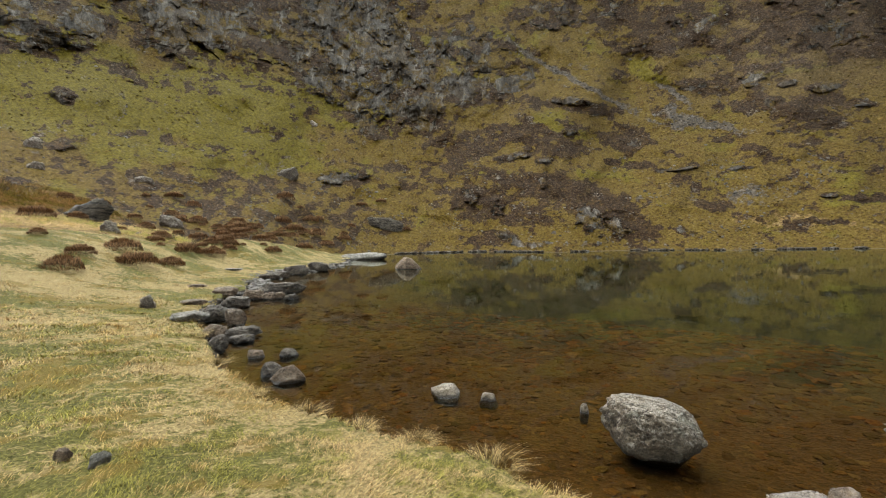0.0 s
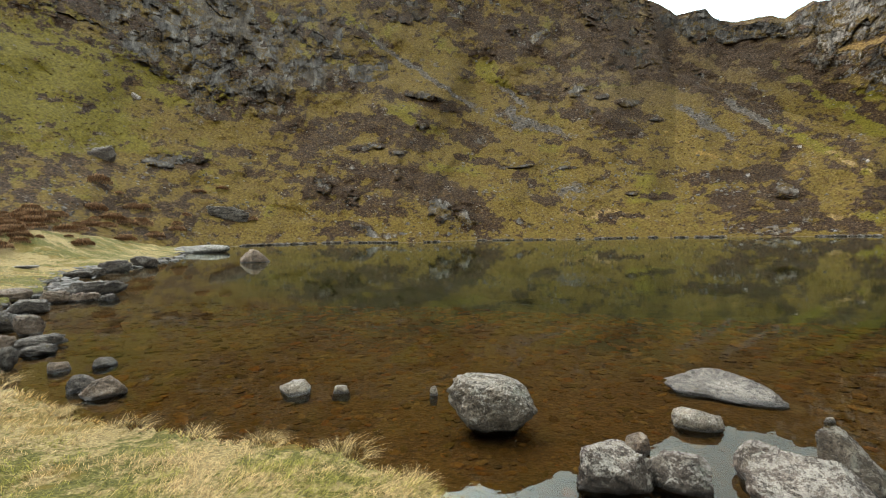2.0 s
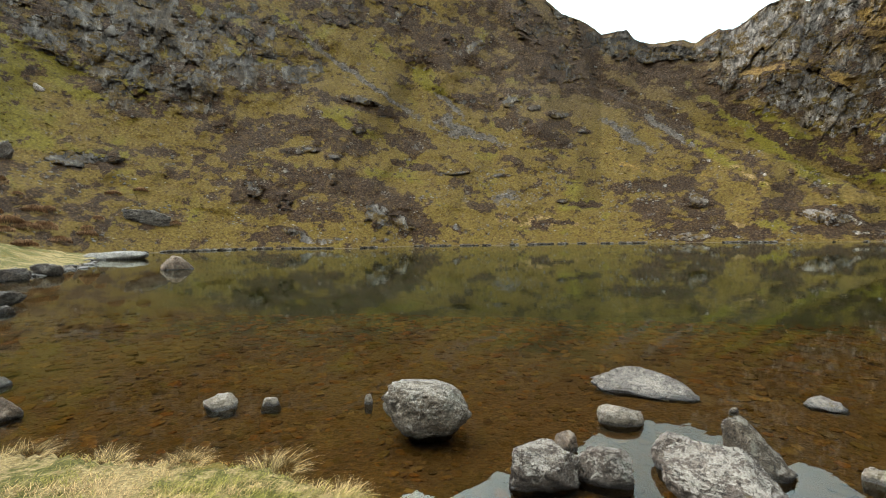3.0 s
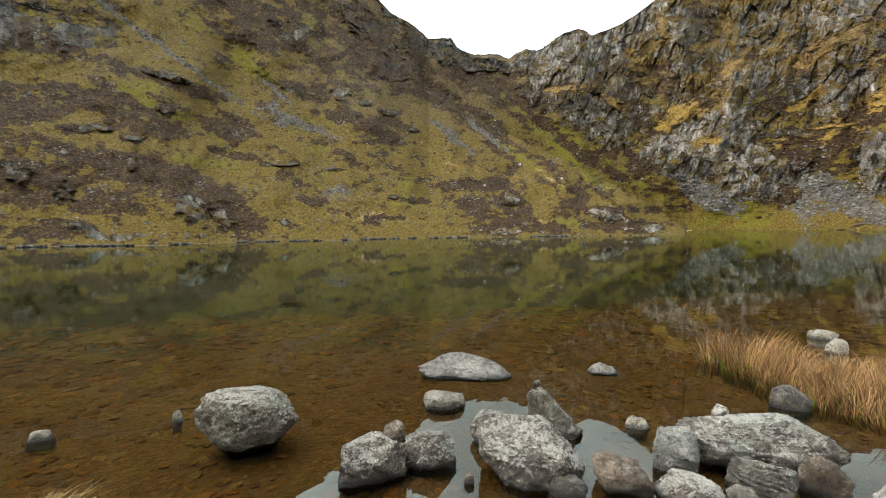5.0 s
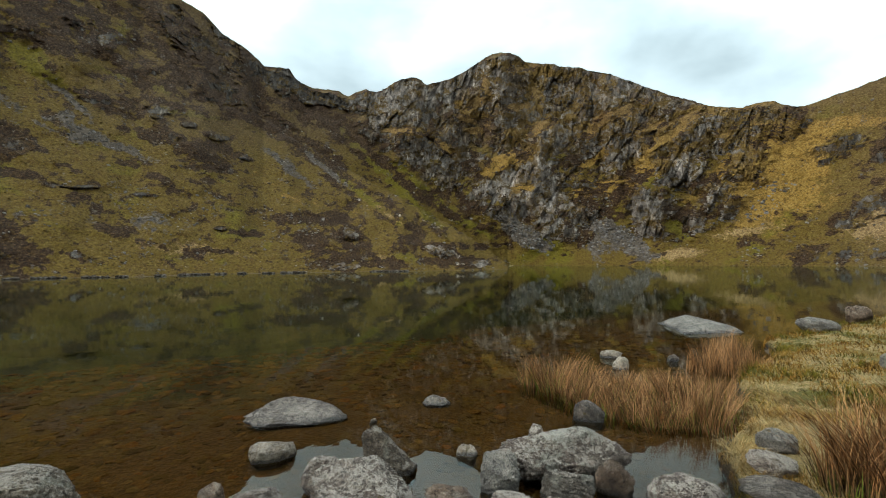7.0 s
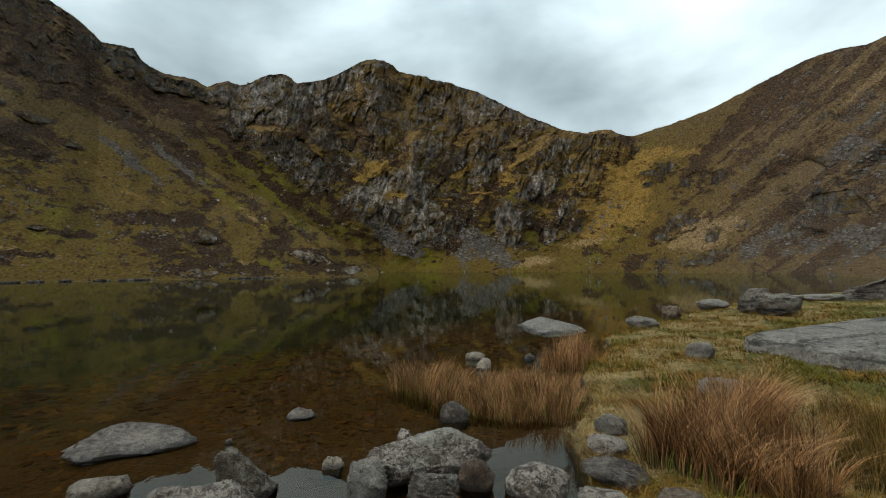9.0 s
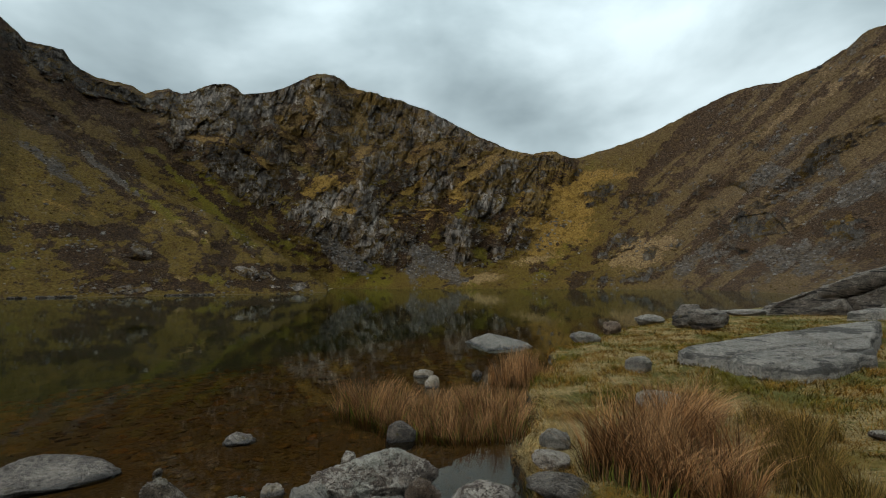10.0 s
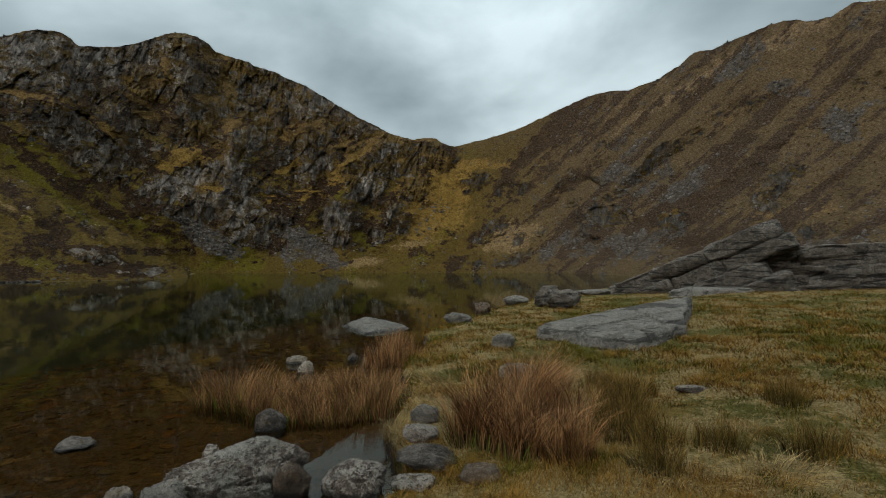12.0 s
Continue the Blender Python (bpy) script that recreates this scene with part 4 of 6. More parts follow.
def ground_sheet():
    """The one sheet of ground: banks, lake bed, slopes, ridge and the land behind it."""
    az = np.concatenate([np.arange(-180, -50, 3.0), np.arange(-50, 150, 0.11), np.arange(150, 180.1, 3.0)])
    n1, n2 = 120, 285
    A = az[None, :]
    fr = foot(az)
    # banks and bed
    k = np.linspace(0, 1, n1)[:, None]
    r1 = 0.35 * (fr[None, :] / 0.35) ** k
    r1[0] = 0.01
    sa, ca = np.sin(np.radians(A)), np.cos(np.radians(A))
    x1, y1 = r1 * sa, r1 * ca
    z1, d1 = shore_height(x1, y1)
    brink = (r1 > fr[None, :] - 5) & (A > -8) & (A < 124)
    z1 = np.where(brink, np.minimum(z1, 0.02), z1)
    z1[-1] = np.maximum(z1[-1], 0.03)
    # slopes
    ridge = np.interp(az, SKYLINE[:, 0], SKYLINE[:, 1])
    jag = 0.13 * fbm(az * 1.5, az * 0 + 3, 5, 0.65, 11) * np.clip((az + 60) / 40, 0.3, 1)
    e1 = np.degrees(np.arctan2(z1[-1] - EYE, fr))
    calm = np.convolve(np.pad(z1[-1], 40, "edge"), np.ones(81) / 81, "valid")
    e0 = np.degrees(np.arctan2(calm - EYE, fr))
    v = np.linspace(0, 1, n2 + 1)[1:, None]
    el = e0[None, :] + v * (ridge - e0)[None, :] + v ** 14 * jag[None, :] + (1 - v) ** 30 * (e1 - e0)[None, :]
    table = np.stack([np.interp(az, SECTIONS[:, 0], SECTIONS[:, i]) for i in range(1, 6)])
    table = np.concatenate([fr[None, :], table])
    wob = v + 0.05 * fbm(A * 0.16, el * 0.16, 4, 0.5, 13) * np.minimum(1, 6 * v) * np.minimum(1, 7 * (1 - v))
    wob = np.clip(wob, 0, 1.02)
    AA = np.broadcast_to(A, el.shape)
    rock, heath, scree, dry, gold, lush, bulge = (cover(kind, AA, el) for kind in ("rock", "heather", "scree", "dry", "gold", "green", "bulge"))
    rock_f, heath_f, scree_f = rock + 0.45 * ss(0.88, 0.96, v) * ss(1.0, 0.975, v) * ss(40, 46, AA) * ss(103, 98, AA), heath, scree
    rock = np.clip(0.5 + 1.2 * rock_f, 0, 1.2)
    start = np.minimum(1, v * 12)
    rock_f = np.maximum(rock_f, np.minimum(heath_f - 0.10, 0.10) - 0.16)
    cliff = ss(0.35, 1.0, rock)

    def climb(q):
        r = np.zeros(q.shape)
        q = np.clip(q, 0, 1)
        for i in range(5):
            lo, hi = UPWARD[i], UPWARD[i + 1]
            f = (q - lo) / (hi - lo)
            r = np.where((q >= lo) & (q <= hi), table[i] * (1 - f) + table[i + 1] * f, r)
        return r

    def terrace(q, count, sharp):
        q = q * count
        f = q - np.floor(q)
        return (np.floor(q) + np.clip((f - 1 + sharp) / sharp, 0, 1) * 0.8 + 0.2 * f) / count

    # cliffs climb in steps: steep faces with sloping ledges between them
    skew = 0.012 * AA + 0.05 * fbm(AA * 0.22, el * 0.22, 5, 0.55, 81)
    steps = terrace(wob + skew, 9, 0.35) - skew
    fine_steps = terrace(wob - 0.006 * AA + 0.03 * fbm(AA * 0.5, el * 0.5, 4, 0.55, 83), 27, 0.4) + 0.006 * AA - 0.03 * fbm(AA * 0.5, el * 0.5, 4, 0.55, 83)
    path = wob + cliff * (((0.28 + 0.20 * ss(50, 60, AA)) * (steps - wob) + 0.25 * (fine_steps - wob)) * (1 - 0.85 * ss(100, 106, AA)))
    r2 = climb(wob * (1 - start) + path * start)
    spur_el, spur_r = np.interp(az, SPUR[:, 0], SPUR[:, 1]), np.interp(az, SPUR[:, 0], SPUR[:, 2])
    edge = spur_el + 0.35 * fbm(az * 0.8, az * 0 + 9, 4, 0.6, 85)
    beyond = (AA > 39) & (AA < 72.9) & (el > edge[None, :])
    far_f = np.clip((el - edge[None, :]) / np.maximum(ridge - edge, 1)[None, :], 0, 1)
    far_r = spur_r[None, :] + (table[-1] - spur_r)[None, :] * (far_f + cliff * 0.5 * (terrace(far_f + skew, 8, 0.35) - skew - far_f))
    r2 = np.where(beyond, far_r, r2)
    S = 57.3 * np.log(r2 / 20.0)
    grain = fbm(AA * 0.55, el * 0.8, 6, 0.62, 21)
    ledge = fbm(AA * 0.35 + el * 0.25, el * 1.5 - AA * 0.2, 5, 0.6, 23)
    crag = np.clip(ss(0.25, 0.75, rock + 0.35 * grain), 0, 1)
    ribs = fbm(AA * 0.20 + 0.10 * el + 0.5 * fbm(AA * 0.25, el * 0.25, 3, 0.5, 87), el * 0.07, 4, 0.48, 33, True)
    blocks = fbm(AA * 1.4 + el * 0.5, el * 0.9, 5, 0.62, 35, True)
    swell = fbm(AA * 0.22, S * 0.12, 5, 0.52, 37)
    r2 = r2 * (1 + start * (0.030 * swell - 0.060 * bulge + crag * (0.034 * ribs + 0.004 * blocks - 0.010)))
    give = 0.985 + 0.015 * ss(50, 58, AA)
    r2 = np.where(beyond, np.maximum(r2, give * np.maximum.accumulate(np.where(beyond, r2, 0), axis=0)), np.maximum(r2, give * np.maximum.accumulate(np.where(beyond, 0, r2), axis=0)))
    for _ in range(3):
        for step in (1, -1):
            other = np.roll(r2, step, 1)
            r2 = np.where(np.abs(other / r2 - 1) < 0.12, 0.7 * r2 + 0.3 * other, r2)
    # broken rock: three sizes of faces along the joints, and hummocks on the turf between
    lie = np.radians(np.where(AA < 72.9, np.interp(AA, [-60, 5, 20], [-5, -5, -34]), 40.0))
    dip = np.radians(np.interp(AA, [-60, 0, 25, 55, 75, 98, 112, 150], [-8, -12, -32, -30, -6, 14, 38, 36]))
    wx, wy = 0.30 * fbm(AA * 0.8, el * 0.8, 4, 0.6, 61), 0.30 * fbm(AA * 0.8, el * 0.8, 4, 0.6, 67)
    joint_u, joint_v = AA * np.cos(dip) + el * np.sin(dip) + wx, -AA * np.sin(dip) + el * np.cos(dip) + wy
    broken, chance, lip = np.zeros(el.shape), np.zeros(el.shape), np.zeros(el.shape)
    for size, tall, part, seed in ((1.9, 1.35, 0.75, 401), (0.8, 1.5, 0.85, 411), (0.36, 1.3, 0.8, 421)):
        number, sx, sy, du, dv, edge_d = facets(joint_u / size, joint_v / (size * tall), seed)
        broken = broken + part * size * (0.0030 * number + 0.0120 * (sx * du + (0.7 * sy + 0.25) * dv * tall) + 0.0035 * ss(0.16, 0.0, edge_d))
        chance = chance + 0.5 * part * number * min(1.0, size)
        lip = lip + part * (sy - 0.2) * 0.3
    hummock = fbm(AA * 0.55 + 0.3 * wx, el * 1.1 + wy, 6, 0.60, 39, True)
    along_e, across_e = AA * 0.80 + el * 0.60, -AA * 0.60 + el * 0.80
    turn = ss(99, 110, AA)
    hummock = turn * fbm(along_e * 0.22, across_e * 0.95 + wy, 6, 0.62, 45, True) + (1 - turn) * hummock
    knobs = ss(-0.55, 0.1, rock_f + 0.5 * heath_f)
    r2 = r2 * (1 + start * (0.60 * (1 - 0.6 * ss(100, 108, AA)) * crag * broken - (1 - crag) * (0.0036 + 0.0058 * knobs) * (1 - 0.55 * ss(100, 106, AA)) * hummock))
    # bare rock shows on the steep faces, turf holds on the ledges
    zz = EYE + r2 * np.tan(np.radians(el))
    rise = np.diff(zz, axis=0, append=zz[-1:] + 1)
    run = np.diff(r2, axis=0, append=r2[-1:] + 0.6)
    steep = np.degrees(np.arctan2(rise, run))
    steep = (2 * steep + np.roll(steep, 1, 0) + np.roll(steep, 1, 1) + np.roll(steep, -1, 1)) / 5
    rock = np.clip(0.5 + rock_f + 0.02 * ss(60, 35, AA) - 0.12 + 0.45 * grain + 0.30 * ledge + 0.32 * chance + 0.55 * (ss(35, 85, steep) - 0.5) * (rock_f > -0.35), 0, 1)
    down, over = AA * np.cos(lie) + el * np.sin(lie), -AA * np.sin(lie) + el * np.cos(lie)
    streak = fbm(down * 0.07, over * 0.75, 6, 0.60, 95)
    east = ss(101, 119, AA)
    heath = np.clip(0.5 + np.maximum(heath_f, np.minimum(0.02 + rock_f, 0.05)) + 0.09 * ss(76, 66, AA) * ss(-8, 0, AA) - 0.05 + 0.22 * hummock + 0.95 * fbm(AA * 0.9 + 7, el * 1.4, 7, 0.70, 27) + (0.55 + 1.4 * east) * streak - 0.03 * east, 0, 1)
    scree = np.clip(0.5 + scree_f - 0.05 + 0.7 * fbm(AA * 1.0, el * 1.3, 5, 0.66, 29) + 0.6 * east * fbm(down * 0.09 + 5, over * 0.9, 5, 0.6, 97), 0, 1)
    gold = gold + 0.5 * streak * (AA > 20) + 0.45 * fbm(AA * 0.4, el * 0.7, 6, 0.66, 111)
    lush = lush + 0.9 * fbm(AA * 0.3 + 5, el * 0.5, 6, 0.64, 113)
    dry = np.clip(dry + 0.3 * fbm(AA * 0.3, S * 0.15, 5, 0.6, 31) + east * (0.10 + 0.4 * fbm(down * 0.08 - 9, over * 0.7, 5, 0.6, 99)), 0, 1)
    # the dry bank climbs towards the west
    rim = np.interp(AA, [-60, -43.3, -39.5, -35.2, -30.3, -23, -15], [8, 4.3, 2.9, 0.5, -1.0, -2.6, -4])
    west = ss(0.7, -0.5, el - rim + 0.8 * fbm(AA * 0.5, el, 4, 0.6, 101))
    dry, heath, lush = np.maximum(dry, west), heath * (1 - 0.8 * west), lush * (1 - west)
    dry, gold, lush = np.clip(dry + 0.08 * east, 0, 1), gold * (1 - 0.35 * east), lush * (1 - 0.7 * east)
    x2, y2 = r2 * sa, r2 * ca
    z2 = EYE + r2 * np.tan(np.radians(el))
    # behind the ridge
    back = [(1.02, 0.995), (1.10, 0.95), (1.4, 0.75), (2.0, 0.5), (3.5, 0.35), (7.0, 0.2)]
    x3 = np.stack([x2[-1] * f for f, g in back])
    y3 = np.stack([y2[-1] * f for f, g in back])
    z3 = np.stack([z2[-1] * g for f, g in back])
    X, Y, Z = (np.concatenate(p) for p in ((x1, x2, x3), (y1, y2, y3), (z1, z2, z3)))
    rows, cols = X.shape
    co = np.stack([X, Y, Z], -1).reshape(-1, 3).astype(np.float32)
    i = np.arange(rows - 1)[:, None] * cols + np.arange(cols - 1)[None, :]
    quads = np.stack([i, i + cols, i + cols + 1, i + 1], -1).reshape(-1, 4)
    me = bpy.data.meshes.new("ground")
    me.vertices.add(len(co))
    me.vertices.foreach_set("co", co.ravel())
    me.loops.add(quads.size)
    me.loops.foreach_set("vertex_index", quads.ravel().astype(np.int32))
    me.polygons.add(len(quads))
    me.polygons.foreach_set("loop_start", np.arange(0, quads.size, 4, dtype=np.int32))
    me.polygons.foreach_set("loop_total", np.full(len(quads), 4, dtype=np.int32))
    full = np.zeros((rows, cols, 4), np.float32)
    full[n1:n1 + n2] = np.stack([rock, heath, scree, dry], -1)
    full[n1 + n2:] = full[n1 + n2 - 1]
    full[:n1] = full[n1]
    tint = me.attributes.new("cover", "FLOAT_COLOR", "POINT")
    tint.data.foreach_set("color", full.ravel())
    shade = np.zeros((rows, cols, 4), np.float32)
    shade[n1:n1 + n2, :, 0], shade[n1:n1 + n2, :, 1] = np.clip(gold, 0, 1), np.clip(lush, 0, 1)
    shade[n1:n1 + n2, :, 2] = np.maximum(east, 0.75 * ss(22, 40, AA) * ss(11, 17, el))
    # bearings of the headwall, where haze and light go into the stone colour
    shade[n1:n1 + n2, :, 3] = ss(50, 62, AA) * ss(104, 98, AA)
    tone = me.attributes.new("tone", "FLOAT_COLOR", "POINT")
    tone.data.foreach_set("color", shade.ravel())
    angle = np.zeros((rows, cols, 2), np.float32)
    angle[:, :, 0] = A
    angle[:n1, :, 1] = np.degrees(np.arctan2(z1 - EYE, r1))
    angle[n1:n1 + n2, :, 1] = el
    angle[n1 + n2:, :, 1] = el[-1] + 1
    uv = me.uv_layers.new(name="bearing")
    uv.data.foreach_set("uv", angle.reshape(-1, 2)[quads.ravel()].ravel())
    which = np.zeros((rows - 1, cols - 1), np.int32)
    dd = np.concatenate([d1, np.full((rows - n1, cols), 50.0)])
    mid = (dd[:-1, :-1] + dd[1:, 1:]) / 2
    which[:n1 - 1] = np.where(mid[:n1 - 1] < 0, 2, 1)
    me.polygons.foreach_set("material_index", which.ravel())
    keen = np.ones((rows - 1, cols - 1), bool)
    keen[n1:n1 + n2 - 1] = crag[:-1, :-1] < 0.5
    me.polygons.foreach_set("use_smooth", keen.ravel())
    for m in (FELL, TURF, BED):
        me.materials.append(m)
    me.update()
    me.validate()
    ob = new("ground", me)
    SLOPE.update(dry=dry, x=x2, y=y2, z=z2, r=r2, az=AA, el=el, rock=rock, scree=scree, heath=heath)
    return tagged(ob, "grassy lake banks, gravel lake bed and craggy mountain slopes", "ground", kind="structure")


ground = ground_sheet()


def water_sheet():
    bm = bmesh.new()
    vs = [bm.verts.new(p) for p in ((-14, -170, 0), (460, -170, 0), (460, 150, 0), (-14, 150, 0))]
    bm.faces.new(vs)
    me = bpy.data.meshes.new("water")
    bm.to_mesh(me)
    bm.free()
    me.materials.append(WATER)
    return tagged(new("water", me), "calm clear mountain lake over brown stones", "lake", kind="structure")


water = water_sheet()


# ---- materials of the things ----
def rock_material(name, dark, mid, light, lichen, wet=0.06, beds=0.0):
    s = Nodes(name)
    co = s.coord()
    r = s.rnd()
    shift = s.t.nodes.new("ShaderNodeVectorMath")
    shift.operation = "ADD"
    s.put(shift.inputs[0], co)
    s.put(shift.inputs[1], s.math("MULTIPLY", r, 37.0))
    co = shift.outputs[0]
    big, grain = s.noise(co, 3.6, 6, 0.66, 0.6), s.noise(co, 17.0, 8, 0.76, 0.3)
    c = s.ramp(s.math("ADD", s.math("MULTIPLY", big, 0.5), s.math("MULTIPLY", grain, 0.5)), (0.18, dark), (0.50, mid), (0.82, light))
    tiny = s.noise(co, 85.0, 7, 0.82, 0.0, 3.2)
    c = s.mix(1.0, c, s.ramp(tiny, (0.05, (0.45, 0.43, 0.42)), (0.45, (1.0, 0.99, 0.97)), (0.95, (1.5, 1.49, 1.46))), "MULTIPLY")
    spots = s.noise(co, 9.0, 9, 0.78, 1.0, 2.8)
    up = s.xyz(s.geo("Normal"))[2]
    # crusts of pale lichen, thick on the upper faces, and dark pits between them
    pale = s.math("ADD", s.math("MULTIPLY_ADD", tiny, 0.22, s.math("MULTIPLY", spots, 0.75)), s.math("MULTIPLY", up, 0.20))
    crust = s.ramp(s.math("ADD", s.math("MULTIPLY", grain, 0.5), s.math("MULTIPLY", tiny, 0.5)), (0.15, (0.21, 0.20, 0.19)), (0.5, (0.43, 0.42, 0.40)), (0.9, (0.70, 0.69, 0.66)))
    c = s.mix(s.step(pale, 0.74 - 0.20 * lichen, 0.86 - 0.20 * lichen, 0.0, min(0.9, lichen)), c, crust)
    mint = s.noise(co, 2.2, 5, 0.7, 0.8, 2.8)
    c = s.mix(s.step(s.math("MULTIPLY_ADD", grain, 0.25, mint), 0.82, 1.0, 0.0, 0.6 * lichen), c, (0.42, 0.455, 0.43))
    pits = s.noise(co, 26.0, 7, 0.74, 0.5, 3.0)
    c = s.mix(s.step(pits, 0.20, 0.34, 0.75, 0.0), c, s.mix(1.0, dark, (0.7, 0.66, 0.6), "MULTIPLY"))
    if beds:
        m = s.t.nodes.new("ShaderNodeMapping")
        m.inputs["Scale"].default_value, m.inputs["Rotation"].default_value = (0.35, 0.35, 2.6), (0.25, 0.30, 0.0)
        s.put(m.inputs["Vector"], co)
        bed = s.noise(m.outputs["Vector"], 2.4, 8, 0.70, 0.3, 2.8)
        c = s.mix(s.step(bed, 0.30, 0.44, beds, 0.0), c, s.mix(1.0, dark, (0.35, 0.33, 0.30), "MULTIPLY"))
        grain = s.math("ADD", grain, s.math("MULTIPLY", bed, 2.0 * beds))
    moss = s.noise(co, 5.0, 6, 0.7)
    c = s.mix(s.step(s.math("ADD", moss, s.math("MULTIPLY", up, 0.05)), 0.84, 0.92, 0.0, 0.7), c, (0.11, 0.085, 0.018))
    z = s.xyz(s.geo("Position"))[2]
    soak = s.step(s.math("ADD", z, s.math("MULTIPLY_ADD", spots, 0.04, -0.02)), 0.012 + wet * 0.2, 0.025 + wet * 0.6, 1.0, 0.0)
    c = s.mix(s.math("MULTIPLY", soak, 0.8), c, s.mix(0.55, (0.034, 0.021, 0.011), c, "MULTIPLY"))
    film = s.ramp(grain, (0.1, (0.030, 0.018, 0.007)), (0.55, (0.105, 0.062, 0.022)), (0.95, (0.21, 0.135, 0.055)))
    c = s.mix(s.step(z, -0.03, -0.004, 0.85, 0.0), c, film)
    rough = s.mix(soak, (0.88, 0.88, 0.88), (0.35, 0.35, 0.35))
    c = s.mix(1.0, c, (1.0, 0.93, 0.83), "MULTIPLY")
    height = s.math("ADD", s.math("MULTIPLY_ADD", pits, 0.5, s.math("MULTIPLY", grain, 0.6)), s.math("MULTIPLY", big, 1.0))
    n = s.bump(height, 1.0, 0.045)
    n = s.bump(tiny, 0.9, 0.010, n)
    return s.done(c, rough, n, 0.3, 0.66)


STONE = {
    "egg": rock_material("boulder_stone", (0.046, 0.038, 0.030), (0.16, 0.138, 0.112), (0.35, 0.315, 0.27), 0.7),
    "lichen": rock_material("lichened_stone", (0.042, 0.033, 0.029), (0.150, 0.127, 0.114), (0.36, 0.325, 0.30), 0.85),
    "slate": rock_material("slate_stone", (0.075, 0.076, 0.077), (0.20, 0.205, 0.205), (0.36, 0.365, 0.36), 0.4),
    "pale": rock_material("pale_stone", (0.13, 0.11, 0.085), (0.33, 0.30, 0.26), (0.55, 0.52, 0.47), 0.6, 0.03),
    "brown": rock_material("brown_stone", (0.048, 0.034, 0.026), (0.16, 0.12, 0.09), (0.34, 0.28, 0.23), 0.3),
    "dark": rock_material("dark_stone", (0.030, 0.026, 0.024), (0.095, 0.083, 0.076), (0.24, 0.22, 0.20), 0.35),
    "layer": rock_material("layered_stone", (0.040, 0.036, 0.033), (0.125, 0.117, 0.108), (0.28, 0.268, 0.25), 0.4, 0.06, 0.9),
}
STONE["slab"] = rock_material("slab_stone", (0.075, 0.076, 0.077), (0.25, 0.254, 0.255), (0.44, 0.445, 0.44), 0.5, 0.06, 0.75)
STONE["lean"] = rock_material("pitted_stone", (0.032, 0.026, 0.021), (0.12, 0.10, 0.08), (0.36, 0.335, 0.29), 0.6)
STONE["plate"] = rock_material("flat_stone", (0.055, 0.050, 0.048), (0.19, 0.178, 0.172), (0.36, 0.345, 0.335), 0.3, 0.02)


def blade_material(name, root, stem, tip, spread=0.5):
    s = Nodes(name)
    r = s.geo("Random Per Island")
    co = s.coord()
    patchy = s.noise(co, 0.8, 4, 0.6, 0.4)
    along = s.xyz(s.coord("UV"))[1]
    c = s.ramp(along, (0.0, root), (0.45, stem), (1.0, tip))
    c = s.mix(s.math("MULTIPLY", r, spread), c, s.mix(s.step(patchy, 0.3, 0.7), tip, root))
    v = s.t.nodes.new("ShaderNodeHueSaturation")
    s.put(v.inputs["Value"], s.step(s.math("FRACT", s.math("MULTIPLY", r, 7.31)), 0.0, 1.0, 0.25, 1.6))
    s.put(v.inputs["Color"], c)
    s.done(v.outputs["Color"], 0.8, None, 0.08, 0.58)
    return s.m


def turf_blades(name, straw, green, amber):
    s = Nodes(name)
    r = s.geo("Random Per Island")
    co = s.coord()
    a, b = s.noise(co, 0.55, 4, 0.6, 0.5), s.noise(co, 2.6, 5, 0.65)
    k = s.math("ADD", a, s.math("MULTIPLY", s.math("SUBTRACT", b, 0.5), 1.0))
    k = s.math("ADD", k, s.math("MULTIPLY", s.math("SUBTRACT", r, 0.5), 0.35))
    c = s.mix(s.step(k, 0.32, 0.62), green, straw)
    c = s.mix(s.step(s.noise(co, 1.3, 4, 0.6), 0.60, 0.84, 0, 0.65), c, amber)
    v = s.t.nodes.new("ShaderNodeHueSaturation")
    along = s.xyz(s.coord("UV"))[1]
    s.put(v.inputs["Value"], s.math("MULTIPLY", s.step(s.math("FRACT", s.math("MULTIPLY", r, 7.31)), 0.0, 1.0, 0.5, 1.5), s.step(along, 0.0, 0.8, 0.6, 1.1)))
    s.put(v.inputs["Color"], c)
    return s.done(v.outputs["Color"], 0.85, None, 0.05, 0.56)


# root colour: green stem bases, with the shade between stalks painted in
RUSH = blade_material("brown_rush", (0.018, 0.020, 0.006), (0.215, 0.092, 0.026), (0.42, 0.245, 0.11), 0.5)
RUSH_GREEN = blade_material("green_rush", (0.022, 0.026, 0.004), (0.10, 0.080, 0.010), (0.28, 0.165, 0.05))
STRAW = blade_material("straw_grass", (0.11, 0.085, 0.026), (0.32, 0.23, 0.09), (0.50, 0.375, 0.18), 0.35)
HEATHER = blade_material("heather_twigs", (0.13, 0.074, 0.038), (0.24, 0.135, 0.066), (0.36, 0.215, 0.11), 0.35)
SHOOT = blade_material("green_shoots", (0.035, 0.055, 0.008), (0.09, 0.125, 0.014), (0.19, 0.19, 0.03), 0.3)
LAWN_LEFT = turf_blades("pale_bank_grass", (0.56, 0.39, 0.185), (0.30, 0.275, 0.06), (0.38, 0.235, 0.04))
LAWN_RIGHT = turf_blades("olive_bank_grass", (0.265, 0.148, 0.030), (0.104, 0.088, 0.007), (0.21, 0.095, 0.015))


